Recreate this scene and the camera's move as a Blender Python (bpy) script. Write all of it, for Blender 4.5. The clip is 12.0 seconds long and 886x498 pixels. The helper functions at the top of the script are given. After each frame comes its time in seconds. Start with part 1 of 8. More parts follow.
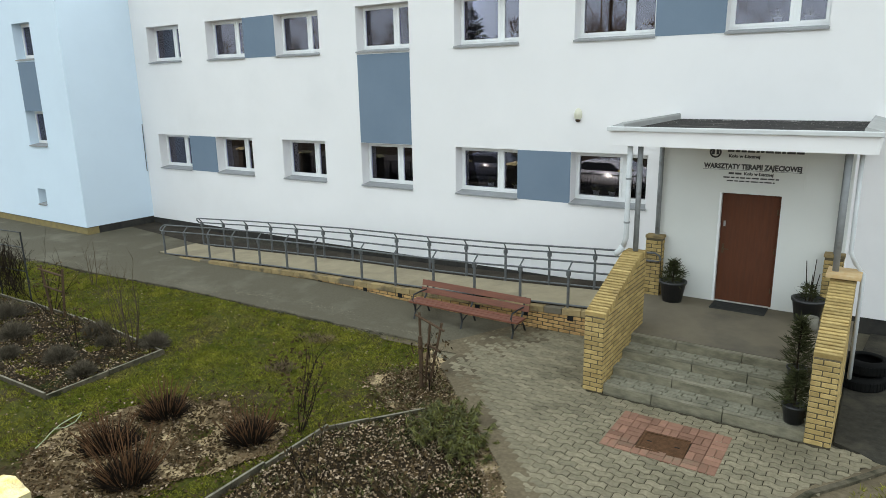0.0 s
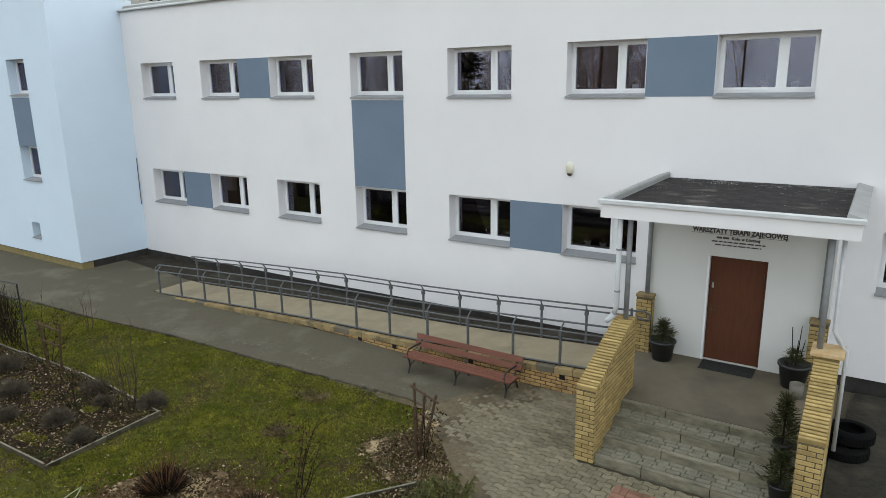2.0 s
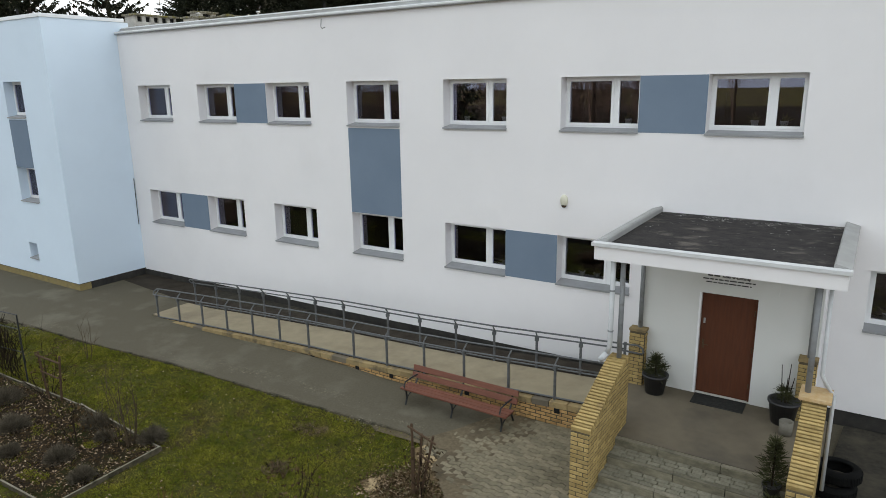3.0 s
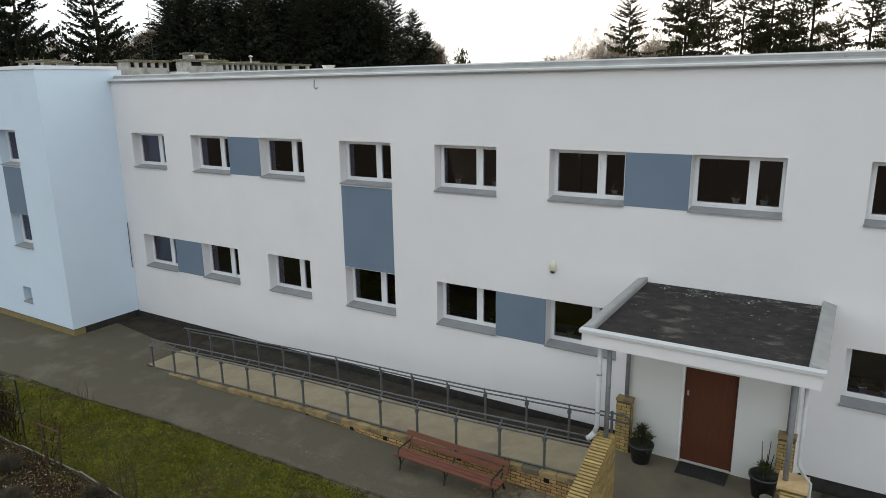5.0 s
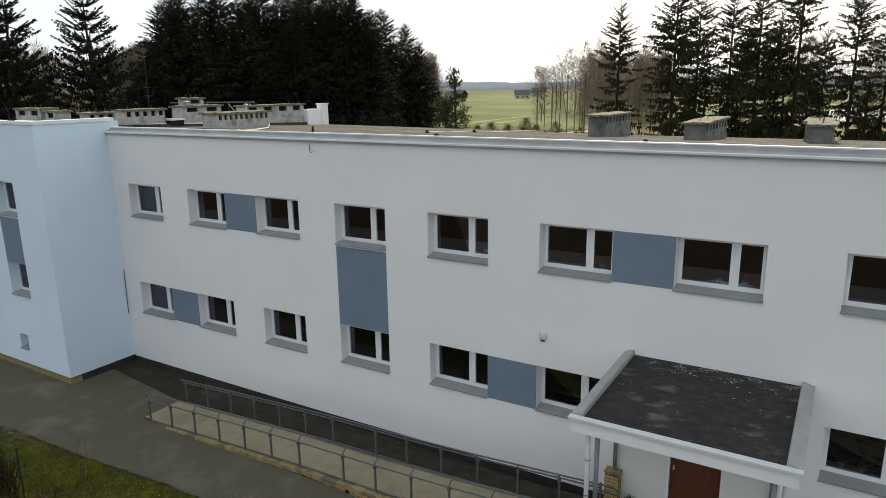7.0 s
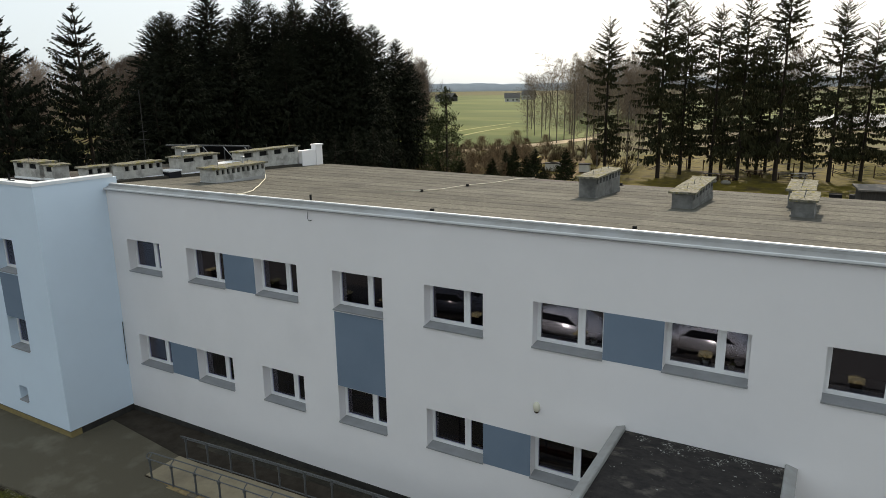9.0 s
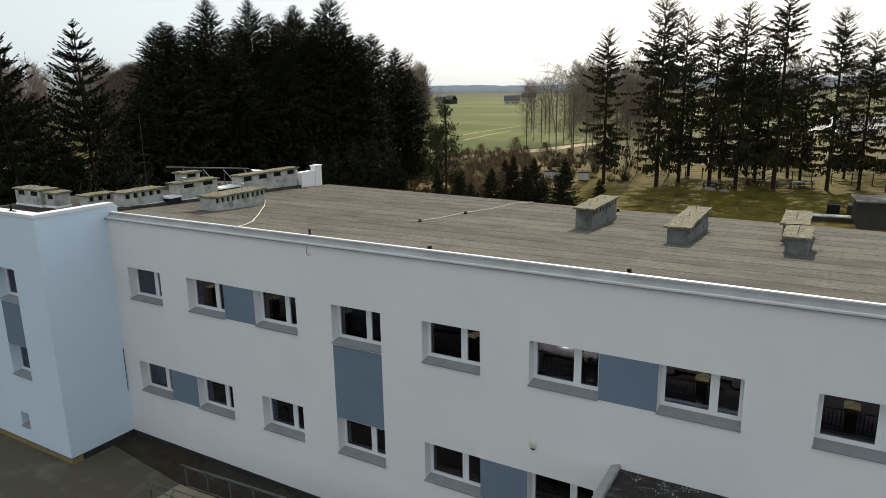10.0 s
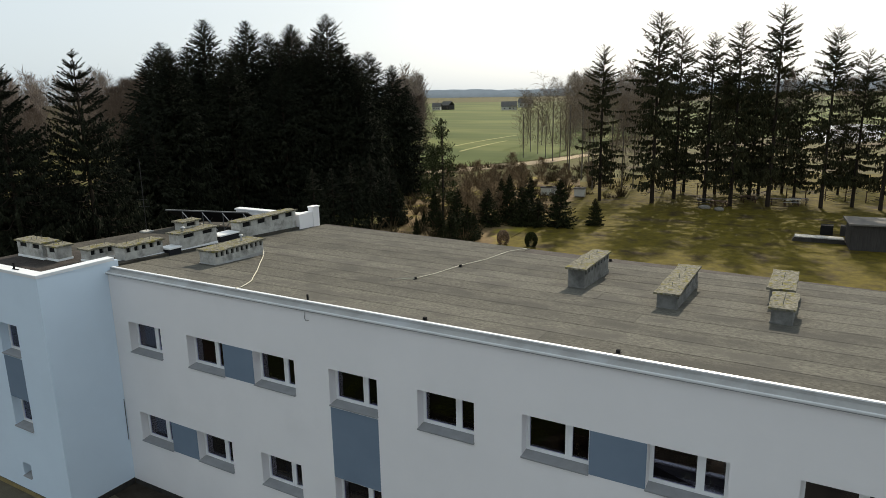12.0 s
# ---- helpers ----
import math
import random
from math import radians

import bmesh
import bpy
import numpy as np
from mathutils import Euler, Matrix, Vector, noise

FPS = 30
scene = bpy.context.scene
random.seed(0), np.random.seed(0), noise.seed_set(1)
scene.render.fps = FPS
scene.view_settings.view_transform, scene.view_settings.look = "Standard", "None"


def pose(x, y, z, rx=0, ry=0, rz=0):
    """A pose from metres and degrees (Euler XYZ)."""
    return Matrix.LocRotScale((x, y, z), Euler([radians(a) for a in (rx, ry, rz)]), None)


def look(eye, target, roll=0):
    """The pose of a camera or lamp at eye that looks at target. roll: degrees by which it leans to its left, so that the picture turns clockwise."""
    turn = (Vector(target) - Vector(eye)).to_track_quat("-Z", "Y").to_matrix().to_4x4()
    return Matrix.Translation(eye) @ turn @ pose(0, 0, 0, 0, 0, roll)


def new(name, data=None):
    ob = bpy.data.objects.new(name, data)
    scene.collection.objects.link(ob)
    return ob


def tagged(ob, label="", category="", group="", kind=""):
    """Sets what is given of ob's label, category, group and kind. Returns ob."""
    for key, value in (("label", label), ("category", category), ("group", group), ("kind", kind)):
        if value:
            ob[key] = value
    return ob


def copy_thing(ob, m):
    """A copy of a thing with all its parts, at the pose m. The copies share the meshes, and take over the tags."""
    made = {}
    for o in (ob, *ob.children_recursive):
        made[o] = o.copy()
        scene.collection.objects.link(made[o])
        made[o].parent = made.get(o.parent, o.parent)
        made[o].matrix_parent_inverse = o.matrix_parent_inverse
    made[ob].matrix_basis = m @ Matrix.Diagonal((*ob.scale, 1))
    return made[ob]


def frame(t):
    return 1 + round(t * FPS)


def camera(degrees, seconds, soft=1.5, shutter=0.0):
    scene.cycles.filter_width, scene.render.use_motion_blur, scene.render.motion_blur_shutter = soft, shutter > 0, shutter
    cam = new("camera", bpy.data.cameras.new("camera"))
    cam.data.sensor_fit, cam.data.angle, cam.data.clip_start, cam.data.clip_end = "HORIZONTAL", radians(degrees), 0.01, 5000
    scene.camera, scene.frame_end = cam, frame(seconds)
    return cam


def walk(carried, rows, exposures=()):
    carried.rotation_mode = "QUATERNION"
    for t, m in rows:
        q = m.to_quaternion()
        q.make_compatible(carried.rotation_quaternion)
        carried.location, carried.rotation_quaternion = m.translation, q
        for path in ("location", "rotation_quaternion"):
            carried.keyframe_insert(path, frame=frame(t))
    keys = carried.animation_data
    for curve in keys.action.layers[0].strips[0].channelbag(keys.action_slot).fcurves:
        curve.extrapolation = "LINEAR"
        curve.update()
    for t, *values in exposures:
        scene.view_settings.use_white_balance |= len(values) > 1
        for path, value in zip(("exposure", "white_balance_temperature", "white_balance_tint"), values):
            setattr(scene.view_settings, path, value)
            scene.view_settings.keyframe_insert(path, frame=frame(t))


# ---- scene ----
cam = camera(66.9, 12.0, soft=0.6)
PATH = [
    (0, (0.054, -0.049, 4.454), (-1.03, 1.563, 3.976), -1.0),
    (0.5, (0.043, -0.042, 4.724), (-1.038, 1.572, 4.248), -0.9),
    (1, (0.022, -0.04, 4.997), (-1.055, 1.577, 4.522), -0.9),
    (1.5, (0.01, -0.007, 5.286), (-1.062, 1.613, 4.81), -0.9),
    (2, (0.007, 0.006, 5.571), (-1.059, 1.631, 5.095), -0.9),
    (2.5, (-0.004, -0.002, 5.903), (-1.063, 1.626, 5.425), -0.9),
    (3, (0.012, -0.016, 6.281), (-1.042, 1.616, 5.804), -0.9),
    (5, (-0.005, -0.044, 7.789), (-1.032, 1.604, 7.312), -0.9),
    (5.5, (0.016, -0.008, 8.162), (-1.006, 1.644, 7.684), -0.9),
    (6, (0.015, -0.022, 8.547), (-1.001, 1.634, 8.073), -0.9),
    (6.5, (-0.015, -0.058, 8.971), (-1.025, 1.602, 8.498), -0.9),
    (7, (0.009, -0.071, 9.37), (-0.999, 1.592, 8.901), -0.8),
    (9, (-0.057, -0.156, 11.204), (-1.041, 1.521, 10.737), -0.9),
    (9.5, (-0.017, -0.115, 11.667), (-1.003, 1.562, 11.201), -1.0),
    (10, (0.001, -0.088, 12.12), (-0.984, 1.59, 11.657), -1.0),
    (10.5, (0.054, -0.051, 12.552), (-0.929, 1.629, 12.091), -1.1),
    (11, (0.068, -0.01, 13.029), (-0.914, 1.67, 12.569), -1.1),
    (11.5, (0.085, -0.009, 13.483), (-0.895, 1.673, 13.026), -1.1),
    (12, (0.104, -0.055, 13.92), (-0.876, 1.629, 13.467), -1.1),
]
walk(cam, [(t, look(eye, target, roll)) for t, eye, target, roll in PATH],
     exposures=[(0.0, 2.06, 7900, 5.5), (1.0, 1.92, 7900, 6.5), (1.5, 1.84, 7950, 8.5), (2.5, 1.75, 8000, 11), (3.0, 1.68, 8050, 11.5), (5.5, 1.31, 8000, 10.5), (7.0, 1.05, 7830, 9.5), (9.5, 0.78, 7750, 9.0), (12.0, 0.64, 7550, 8)])

# ---- world and sun ----
SUN_AZ, SUN_EL = -9.0, 32.0          # degrees from +y towards +x, and above the horizon
world = bpy.data.worlds.new("sky")
scene.world = world
world.use_nodes = True
wn = world.node_tree.nodes
sky = wn.new("ShaderNodeTexSky")
sky.sky_type, sky.sun_disc = "NISHITA", False
sky.sun_elevation, sky.sun_rotation = radians(SUN_EL), radians(SUN_AZ)
sky.air_density, sky.dust_density, sky.ozone_density = 0.8, 3.0, 2.0
wn["Background"].inputs["Strength"].default_value = 0.15
veil = wn.new("ShaderNodeHueSaturation")          # thin high cloud pales the blue
veil.inputs["Saturation"].default_value = 0.6
world.node_tree.links.new(sky.outputs[0], veil.inputs["Color"])
cloud = wn.new("ShaderNodeMix")                    # an even sheet of thin cloud over the whole sky
cloud.data_type = "RGBA"
cloud.inputs[0].default_value = 0.84
cloud.inputs[7].default_value = (2.5, 3.15, 3.95, 1)
world.node_tree.links.new(veil.outputs[0], cloud.inputs[6])
world.node_tree.links.new(cloud.outputs[2], wn["Background"].inputs["Color"])

sun_data = bpy.data.lights.new("sun", "SUN")
sun_data.energy, sun_data.angle, sun_data.color = 3.0, radians(1.0), (1.0, 0.96, 0.91)
sun = new("sun", sun_data)
SUN_DIR = Vector((math.sin(radians(SUN_AZ)) * math.cos(radians(SUN_EL)), math.cos(radians(SUN_AZ)) * math.cos(radians(SUN_EL)), math.sin(radians(SUN_EL))))
sun.matrix_world = look(SUN_DIR * 60, (0, 0, 0))


# ---- materials ----
def mat(name, c1, c2, scale=3.0, rough=0.8, bump=0.0, bscale=40.0, metal=0.0, c3=None, scale3=0.6, cut3=(0.5, 0.7), rand=0.0, island=0.0, detail=6.0, spec=0.5, stretch=(1, 1, 1)):
    """Two tones mixed by noise, a third by large blotches, a fine bump, and a spread of brightness per object or per island."""
    m = bpy.data.materials.new(name)
    m.use_nodes = True
    n, ln = m.node_tree.nodes, m.node_tree.links
    b = n["Principled BSDF"]
    geo = n.new("ShaderNodeNewGeometry")
    vec = n.new("ShaderNodeVectorMath")
    vec.operation = "MULTIPLY"
    vec.inputs[1].default_value = stretch
    ln.new(geo.outputs["Position"], vec.inputs[0])

    def noise_of(s, d=detail):
        t = n.new("ShaderNodeTexNoise")
        t.inputs["Scale"].default_value, t.inputs["Detail"].default_value, t.inputs["Roughness"].default_value = s, d, 0.6
        ln.new(vec.outputs[0], t.inputs["Vector"])
        return t.outputs["Fac"]

    def ramp(fac, lo, hi):
        r = n.new("ShaderNodeMapRange")
        r.inputs["From Min"].default_value, r.inputs["From Max"].default_value = lo, hi
        ln.new(fac, r.inputs["Value"])
        return r.outputs["Result"]

    def mix(fac, a, c):
        x = n.new("ShaderNodeMix")
        x.data_type = "RGBA"
        ln.new(fac, x.inputs[0])
        for socket, v in ((x.inputs[6], a), (x.inputs[7], c)):
            if isinstance(v, tuple):
                socket.default_value = (*v, 1)
            else:
                ln.new(v, socket)
        return x.outputs[2]

    col = mix(ramp(noise_of(scale), 0.32, 0.68), c1, c2)
    if c3:
        col = mix(ramp(noise_of(scale3, 8.0), *cut3), col, c3)
    if rand or island:
        src = n.new("ShaderNodeObjectInfo").outputs["Random"] if rand else geo.outputs["Random Per Island"]
        k = rand or island
        r = n.new("ShaderNodeMapRange")
        r.inputs["To Min"].default_value, r.inputs["To Max"].default_value = 1 - k, 1 + k
        ln.new(src, r.inputs["Value"])
        h = n.new("ShaderNodeHueSaturation")
        ln.new(r.outputs["Result"], h.inputs["Value"])
        ln.new(col, h.inputs["Color"])
        col = h.outputs["Color"]
    ln.new(col, b.inputs["Base Color"])
    b.inputs["Metallic"].default_value = metal
    b.inputs["Specular IOR Level"].default_value = spec if rough < 0.8 else min(spec, 0.08)
    rr = n.new("ShaderNodeMapRange")
    rr.inputs["To Min"].default_value, rr.inputs["To Max"].default_value = max(rough - 0.12, 0.02), min(rough + 0.12, 1)
    ln.new(noise_of(scale * 2.3), rr.inputs["Value"])
    ln.new(rr.outputs["Result"], b.inputs["Roughness"])
    if bump:
        bp = n.new("ShaderNodeBump")
        bp.inputs["Strength"].default_value, bp.inputs["Distance"].default_value = bump, 0.02
        ln.new(noise_of(bscale), bp.inputs["Height"])
        ln.new(bp.outputs["Normal"], b.inputs["Normal"])
    return m


def glass_mat(name, tint):
    """A clear pane: mostly seen through, with a mirror's gloss by Fresnel."""
    m = bpy.data.materials.new(name)
    m.use_nodes = True
    n, ln = m.node_tree.nodes, m.node_tree.links
    tr, gl, fr, mx = n.new("ShaderNodeBsdfTransparent"), n.new("ShaderNodeBsdfGlossy"), n.new("ShaderNodeFresnel"), n.new("ShaderNodeMixShader")
    tr.inputs["Color"].default_value = (*tint, 1)
    gl.inputs["Roughness"].default_value = 0.0
    fr.inputs["IOR"].default_value = 1.9
    gl.inputs["Color"].default_value = (0.84, 0.82, 1.0, 1)          # a faint lilac coating
    ln.new(fr.outputs[0], mx.inputs[0])
    ln.new(tr.outputs[0], mx.inputs[1])
    ln.new(gl.outputs[0], mx.inputs[2])
    ln.new(mx.outputs[0], n["Material Output"].inputs["Surface"])
    return m


M = dict(
    render_white=mat("white_render", (0.8181, 0.79, 0.7865), (0.7828, 0.757, 0.7547), 0.5, 0.9, 0.25, 160, c3=(0.7423, 0.72, 0.715), scale3=0.35, cut3=(0.55, 0.85)),
    # Bluish cast put into the render colour, alike on every block face.
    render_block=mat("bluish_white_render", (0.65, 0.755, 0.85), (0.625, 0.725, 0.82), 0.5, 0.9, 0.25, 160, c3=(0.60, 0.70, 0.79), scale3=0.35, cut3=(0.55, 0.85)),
    # Cream render a tone below the facade's: canopy shade put into the colour.
    render_porch=mat("canopy_shade_cream_render", (0.70, 0.695, 0.665), (0.665, 0.66, 0.63), 0.5, 0.9, 0.25, 160),
    render_blue=mat("blue_grey_render", (0.177, 0.2301, 0.295), (0.1581, 0.2089, 0.2714), 0.8, 0.9, 0.25, 160),
    plinth=mat("dark_plinth", (0.0338, 0.0315, 0.03), (0.0562, 0.0525, 0.0465), 4, 0.9, 0.4, 60),
    # Dark tone with shade put into it for ground; also on the fence piers.
    darkened=mat("darkened_ground", (0.0546, 0.0494, 0.039), (0.0312, 0.0286, 0.0234), 9, 0.95, 0.8, 60, c3=(0.0806, 0.0702, 0.0533), scale3=1.2, detail=10),
    plinth_yellow=mat("ochre_plinth", (0.30, 0.23, 0.10), (0.22, 0.17, 0.09), 5, 0.9, 0.4, 60),
    frame_white=mat("white_plastic", (0.82, 0.82, 0.82), (0.78, 0.78, 0.78), 2, 0.35),
    sill=mat("grey_sheet_sill", (0.30, 0.303, 0.306), (0.25, 0.253, 0.256), 3, 0.5, metal=0.1),
    glass=glass_mat("window_glass", (0.72, 0.74, 0.75)),
    steel=mat("galvanised_steel", (0.1062, 0.1096, 0.1122), (0.0663, 0.06885, 0.07055), 14, 0.5),
    pipe=mat("grey_painted_pipe", (0.38, 0.39, 0.40), (0.32, 0.33, 0.34), 6, 0.5),
    post_grey=mat("dull_grey_post_paint", (0.235, 0.24, 0.245), (0.18, 0.185, 0.19), 6, 0.55, c3=(0.13, 0.13, 0.125), scale3=5, cut3=(0.55, 0.7)),
    pipe_pale=mat("pale_grey_pipe", (0.52, 0.525, 0.53), (0.44, 0.445, 0.45), 6, 0.5),
    flashing=mat("zinc_flashing", (0.351, 0.346, 0.331), (0.2858, 0.2808, 0.2708), 2.5, 0.6, metal=0.05, c3=(0.3811, 0.3861, 0.3912), scale3=1.2),
    flashing_lip=mat("pale_sheet_lip", (0.60, 0.60, 0.60), (0.52, 0.52, 0.52), 2.5, 0.5),
    flashing_white=mat("white_sheet_cap", (0.78, 0.79, 0.80), (0.70, 0.71, 0.72), 2, 0.35),
    roof_felt=mat("roof_felt", (0.152, 0.144, 0.121), (0.071, 0.0675, 0.0575), 12, 0.95, 1.0, 50, c3=(0.083, 0.079, 0.069), scale3=0.9, cut3=(0.47, 0.62), stretch=(0.8, 1.15, 1), rand=0.15, detail=14, spec=0.25),
    roof_dark=mat("dark_roof_felt", (0.075, 0.068, 0.056), (0.042, 0.039, 0.034), 6, 0.95, 0.9, 60, c3=(0.09, 0.082, 0.068), scale3=1.0, detail=10, spec=0.25),
    scrub=mat("dry_scrub", (0.05775, 0.042, 0.02257), (0.1129, 0.084, 0.0462), 0.8, 0.95, island=0.4),
    bitumen=mat("wet_bitumen", (0.030, 0.0255, 0.0235), (0.056, 0.048, 0.043), 3.2, 0.8, 0.8, 30, c3=(0.115, 0.10, 0.09), scale3=1.5, cut3=(0.54, 0.74), stretch=(0.7, 1.5, 1), detail=12, spec=0.2),
    chimney_paint=mat("weathered_chimney_render", (0.5081, 0.4945, 0.4627), (0.2993, 0.2903, 0.2677), 3.5, 0.9, 0.5, 40, c3=(0.1179, 0.1152, 0.1043), scale3=1.9, cut3=(0.52, 0.74), detail=10),
    chimney_grey=mat("grey_chimney_render", (0.2203, 0.2168, 0.2043), (0.1239, 0.1216, 0.112), 3.5, 0.9, 0.5, 40, c3=(0.07344, 0.0716, 0.0661), scale3=1.9, cut3=(0.5, 0.72), detail=10),
    chimney_cap=mat("mossy_concrete", (0.2652, 0.2486, 0.1989), (0.06298, 0.05834, 0.04111), 12, 0.95, 1.0, 25, c3=(0.1638, 0.1443, 0.0468), scale3=5, cut3=(0.53, 0.62), detail=12),
    canopy_felt=mat("weathered_canopy_felt", (0.028, 0.026, 0.026), (0.055, 0.049, 0.046), 5, 0.85, 0.9, 40, c3=(0.155, 0.135, 0.118), scale3=2.2, cut3=(0.56, 0.74), stretch=(0.85, 1.25, 1), detail=13, spec=0.2),
    black=mat("black_void", (0.012, 0.012, 0.012), (0.02, 0.02, 0.02), 5, 0.9),
    door=mat("red_brown_door", (0.1089, 0.02683, 0.006444), (0.08048, 0.02012, 0.004957), 3, 0.75, 0.15, 25, stretch=(6, 6, 0.6)),
    bronze=mat("dull_bronze", (0.10, 0.06, 0.03), (0.07, 0.042, 0.022), 6, 0.5, metal=0.4),
    lettering=mat("dark_lettering", (0.05, 0.045, 0.045), (0.07, 0.06, 0.06), 3, 0.6),
    board=mat("white_board", (0.73, 0.725, 0.70), (0.70, 0.695, 0.67), 3, 0.4),
    landing=mat("smooth_landing_concrete", (0.1836, 0.1533, 0.1123), (0.1424, 0.1188, 0.08854), 1.5, 0.9, 0.3, 90, c3=(0.08363, 0.07687, 0.06575), scale3=0.7, cut3=(0.5, 0.8)),
    asphalt=mat("old_asphalt", (0.128, 0.111, 0.080), (0.098, 0.085, 0.061), 30, 0.95, 0.9, 90, c3=(0.185, 0.164, 0.124), scale3=0.9, cut3=(0.50, 0.78), detail=13, spec=0.2),
    sand_crumbs=mat("pale_sand_crumbs", (0.221, 0.1913, 0.1403), (0.153, 0.1318, 0.0952), 9, 0.95, island=0.3),
    ramp=mat("beige_concrete_ramp", (0.3326, 0.2764, 0.189), (0.2722, 0.2234, 0.1512), 2.5, 0.9, 0.5, 80, c3=(0.189, 0.1546, 0.1134), scale3=0.9, cut3=(0.5, 0.8)),
    dark_strip=mat("dark_strip_tone", (0.02948, 0.02356, 0.0182), (0.05267, 0.04324, 0.03326), 2.5, 0.9, 0.4, 50),
    paver=mat("grey_paver", (0.2695, 0.2292, 0.157), (0.1837, 0.1562, 0.1074), 16, 0.95, 0.8, 140, rand=0.15, c3=(0.134, 0.1153, 0.0769), scale3=0.8, cut3=(0.50, 0.75), detail=12),
    paver_i=mat("grey_paver_field", (0.2695, 0.2292, 0.157), (0.1837, 0.1562, 0.1074), 16, 0.95, 0.8, 140, island=0.15, c3=(0.134, 0.1153, 0.0769), scale3=0.8, cut3=(0.50, 0.75), detail=12),
    street=mat("street_asphalt", (0.06, 0.056, 0.05), (0.085, 0.08, 0.072), 4, 0.9, 0.5, 60),
    dirt=mat("sandy_dirt", (0.1163, 0.09029, 0.05794), (0.1715, 0.1341, 0.08727), 18, 0.95, 0.8, 60, c3=(0.06082, 0.04721, 0.03221), scale3=1.1, cut3=(0.5, 0.7), detail=11),
    pier_cap=mat("lichen_stained_cap", (0.4836, 0.4357, 0.2785), (0.3744, 0.3058, 0.1127), 9, 0.9, 0.6, 50, c3=(0.234, 0.2064, 0.1326), scale3=6, cut3=(0.5, 0.65)),
    paver_red=mat("red_paver", (0.2531, 0.133, 0.09363), (0.1962, 0.1045, 0.07232), 6, 0.95, 0.5, 140, rand=0.2, c3=(0.1898, 0.152, 0.1066), scale3=1.5, cut3=(0.55, 0.75)),
    joint=mat("sandy_joint", (0.0675, 0.0555, 0.0375), (0.039, 0.0315, 0.021), 8, 0.95),
    mortar=mat("dark_mortar", (0.1275, 0.1005, 0.063), (0.078, 0.0615, 0.039), 8, 0.95),
    riser=mat("shaded_stained_riser", (0.2555, 0.2288, 0.1634), (0.1533, 0.1369, 0.09807), 9, 0.95, 0.5, 70, rand=0.12, c3=(0.1022, 0.09399, 0.06743), scale3=2.6, cut3=(0.48, 0.7), stretch=(0.7, 1, 1.6), detail=10),
    tread=mat("grey_tread_paver", (0.2634, 0.2437, 0.1843), (0.1921, 0.1756, 0.1317), 14, 0.95, 0.7, 120, island=0.10, c3=(0.1427, 0.1317, 0.09877), scale3=1.1, cut3=(0.5, 0.75), detail=11),
    kerb=mat("step_kerb_concrete", (0.2465, 0.22, 0.1638), (0.1643, 0.147, 0.1092), 12, 0.9, 0.5, 90, rand=0.14, c3=(0.0865, 0.0823, 0.06047), scale3=2.2, cut3=(0.5, 0.75), stretch=(0.6, 1, 2.0), detail=9),
    brick=mat("yellow_brick", (0.4606, 0.3311, 0.1462), (0.3455, 0.2365, 0.09632), 9, 0.9, 0.7, 60, rand=0.2, spec=0.2, c3=(0.2392, 0.1634, 0.0817), scale3=3.2, cut3=(0.58, 0.75), detail=9),
    brick_orange=mat("orange_brick", (0.5079, 0.3148, 0.1364), (0.3675, 0.2098, 0.08918), 9, 0.9, 0.7, 60, rand=0.24, spec=0.2, c3=(0.2594, 0.1679, 0.08918), scale3=3.2, cut3=(0.55, 0.72), detail=9),
    block=mat("yellow_block", (0.3543, 0.258, 0.1333), (0.2569, 0.1849, 0.0946), 6, 0.9, 0.7, 50, rand=0.16, c3=(0.1506, 0.1204, 0.0817), scale3=3.0, cut3=(0.52, 0.68), detail=10),
    bench_wood=mat("red_brown_slats", (0.185, 0.0598, 0.0334), (0.123, 0.0405, 0.0238), 5, 0.65, 0.2, 20, stretch=(0.6, 6, 6)),
    iron=mat("black_iron", (0.02, 0.02, 0.021), (0.03, 0.03, 0.03), 6, 0.5, metal=0.3),
    pot=mat("black_plastic_pot", (0.02, 0.02, 0.022), (0.03, 0.03, 0.032), 4, 0.45),
    pot_stone=mat("grey_pot", (0.22, 0.20, 0.17), (0.16, 0.15, 0.12), 9, 0.9),
    rubber=mat("tyre_rubber", (0.005, 0.005, 0.005), (0.009, 0.009, 0.0085), 6, 0.9, 0.3, 60),
    manhole=mat("rusty_manhole", (0.0594, 0.02975, 0.01561), (0.101, 0.05027, 0.02662), 14, 0.92, 0.5, 50),
    mat_rubber=mat("door_mat", (0.0315, 0.0315, 0.0294), (0.049, 0.049, 0.0462), 20, 0.95, 0.6, 200),
    mulch=mat("sandy_mulch", (0.07094, 0.04672, 0.02586), (0.1751, 0.1206, 0.06677), 15, 0.95, 1.0, 22, c3=(0.3919, 0.2876, 0.1669), scale3=1.7, cut3=(0.51, 0.58), detail=10),
    soil=mat("garden_soil", (0.01741, 0.01127, 0.006401), (0.03482, 0.02381, 0.01334), 5, 0.95, 0.9, 22, c3=(0.02174, 0.02471, 0.005821), scale3=1.6, cut3=(0.5, 0.66)),
    turf=mat("turf", (0.02628, 0.03223, 0.006037), (0.08349, 0.07846, 0.01553), 9, 0.95, 1.0, 30, c3=(0.04792, 0.03363, 0.01639), scale3=1.1, cut3=(0.50, 0.64), detail=10),
    grass=mat("grass_blades", (0.07898, 0.09828, 0.01059), (0.2213, 0.201, 0.03046), 2.6, 0.8, island=0.5, c3=(0.2095, 0.1551, 0.05563), scale3=0.8, cut3=(0.57, 0.76), spec=0.25),
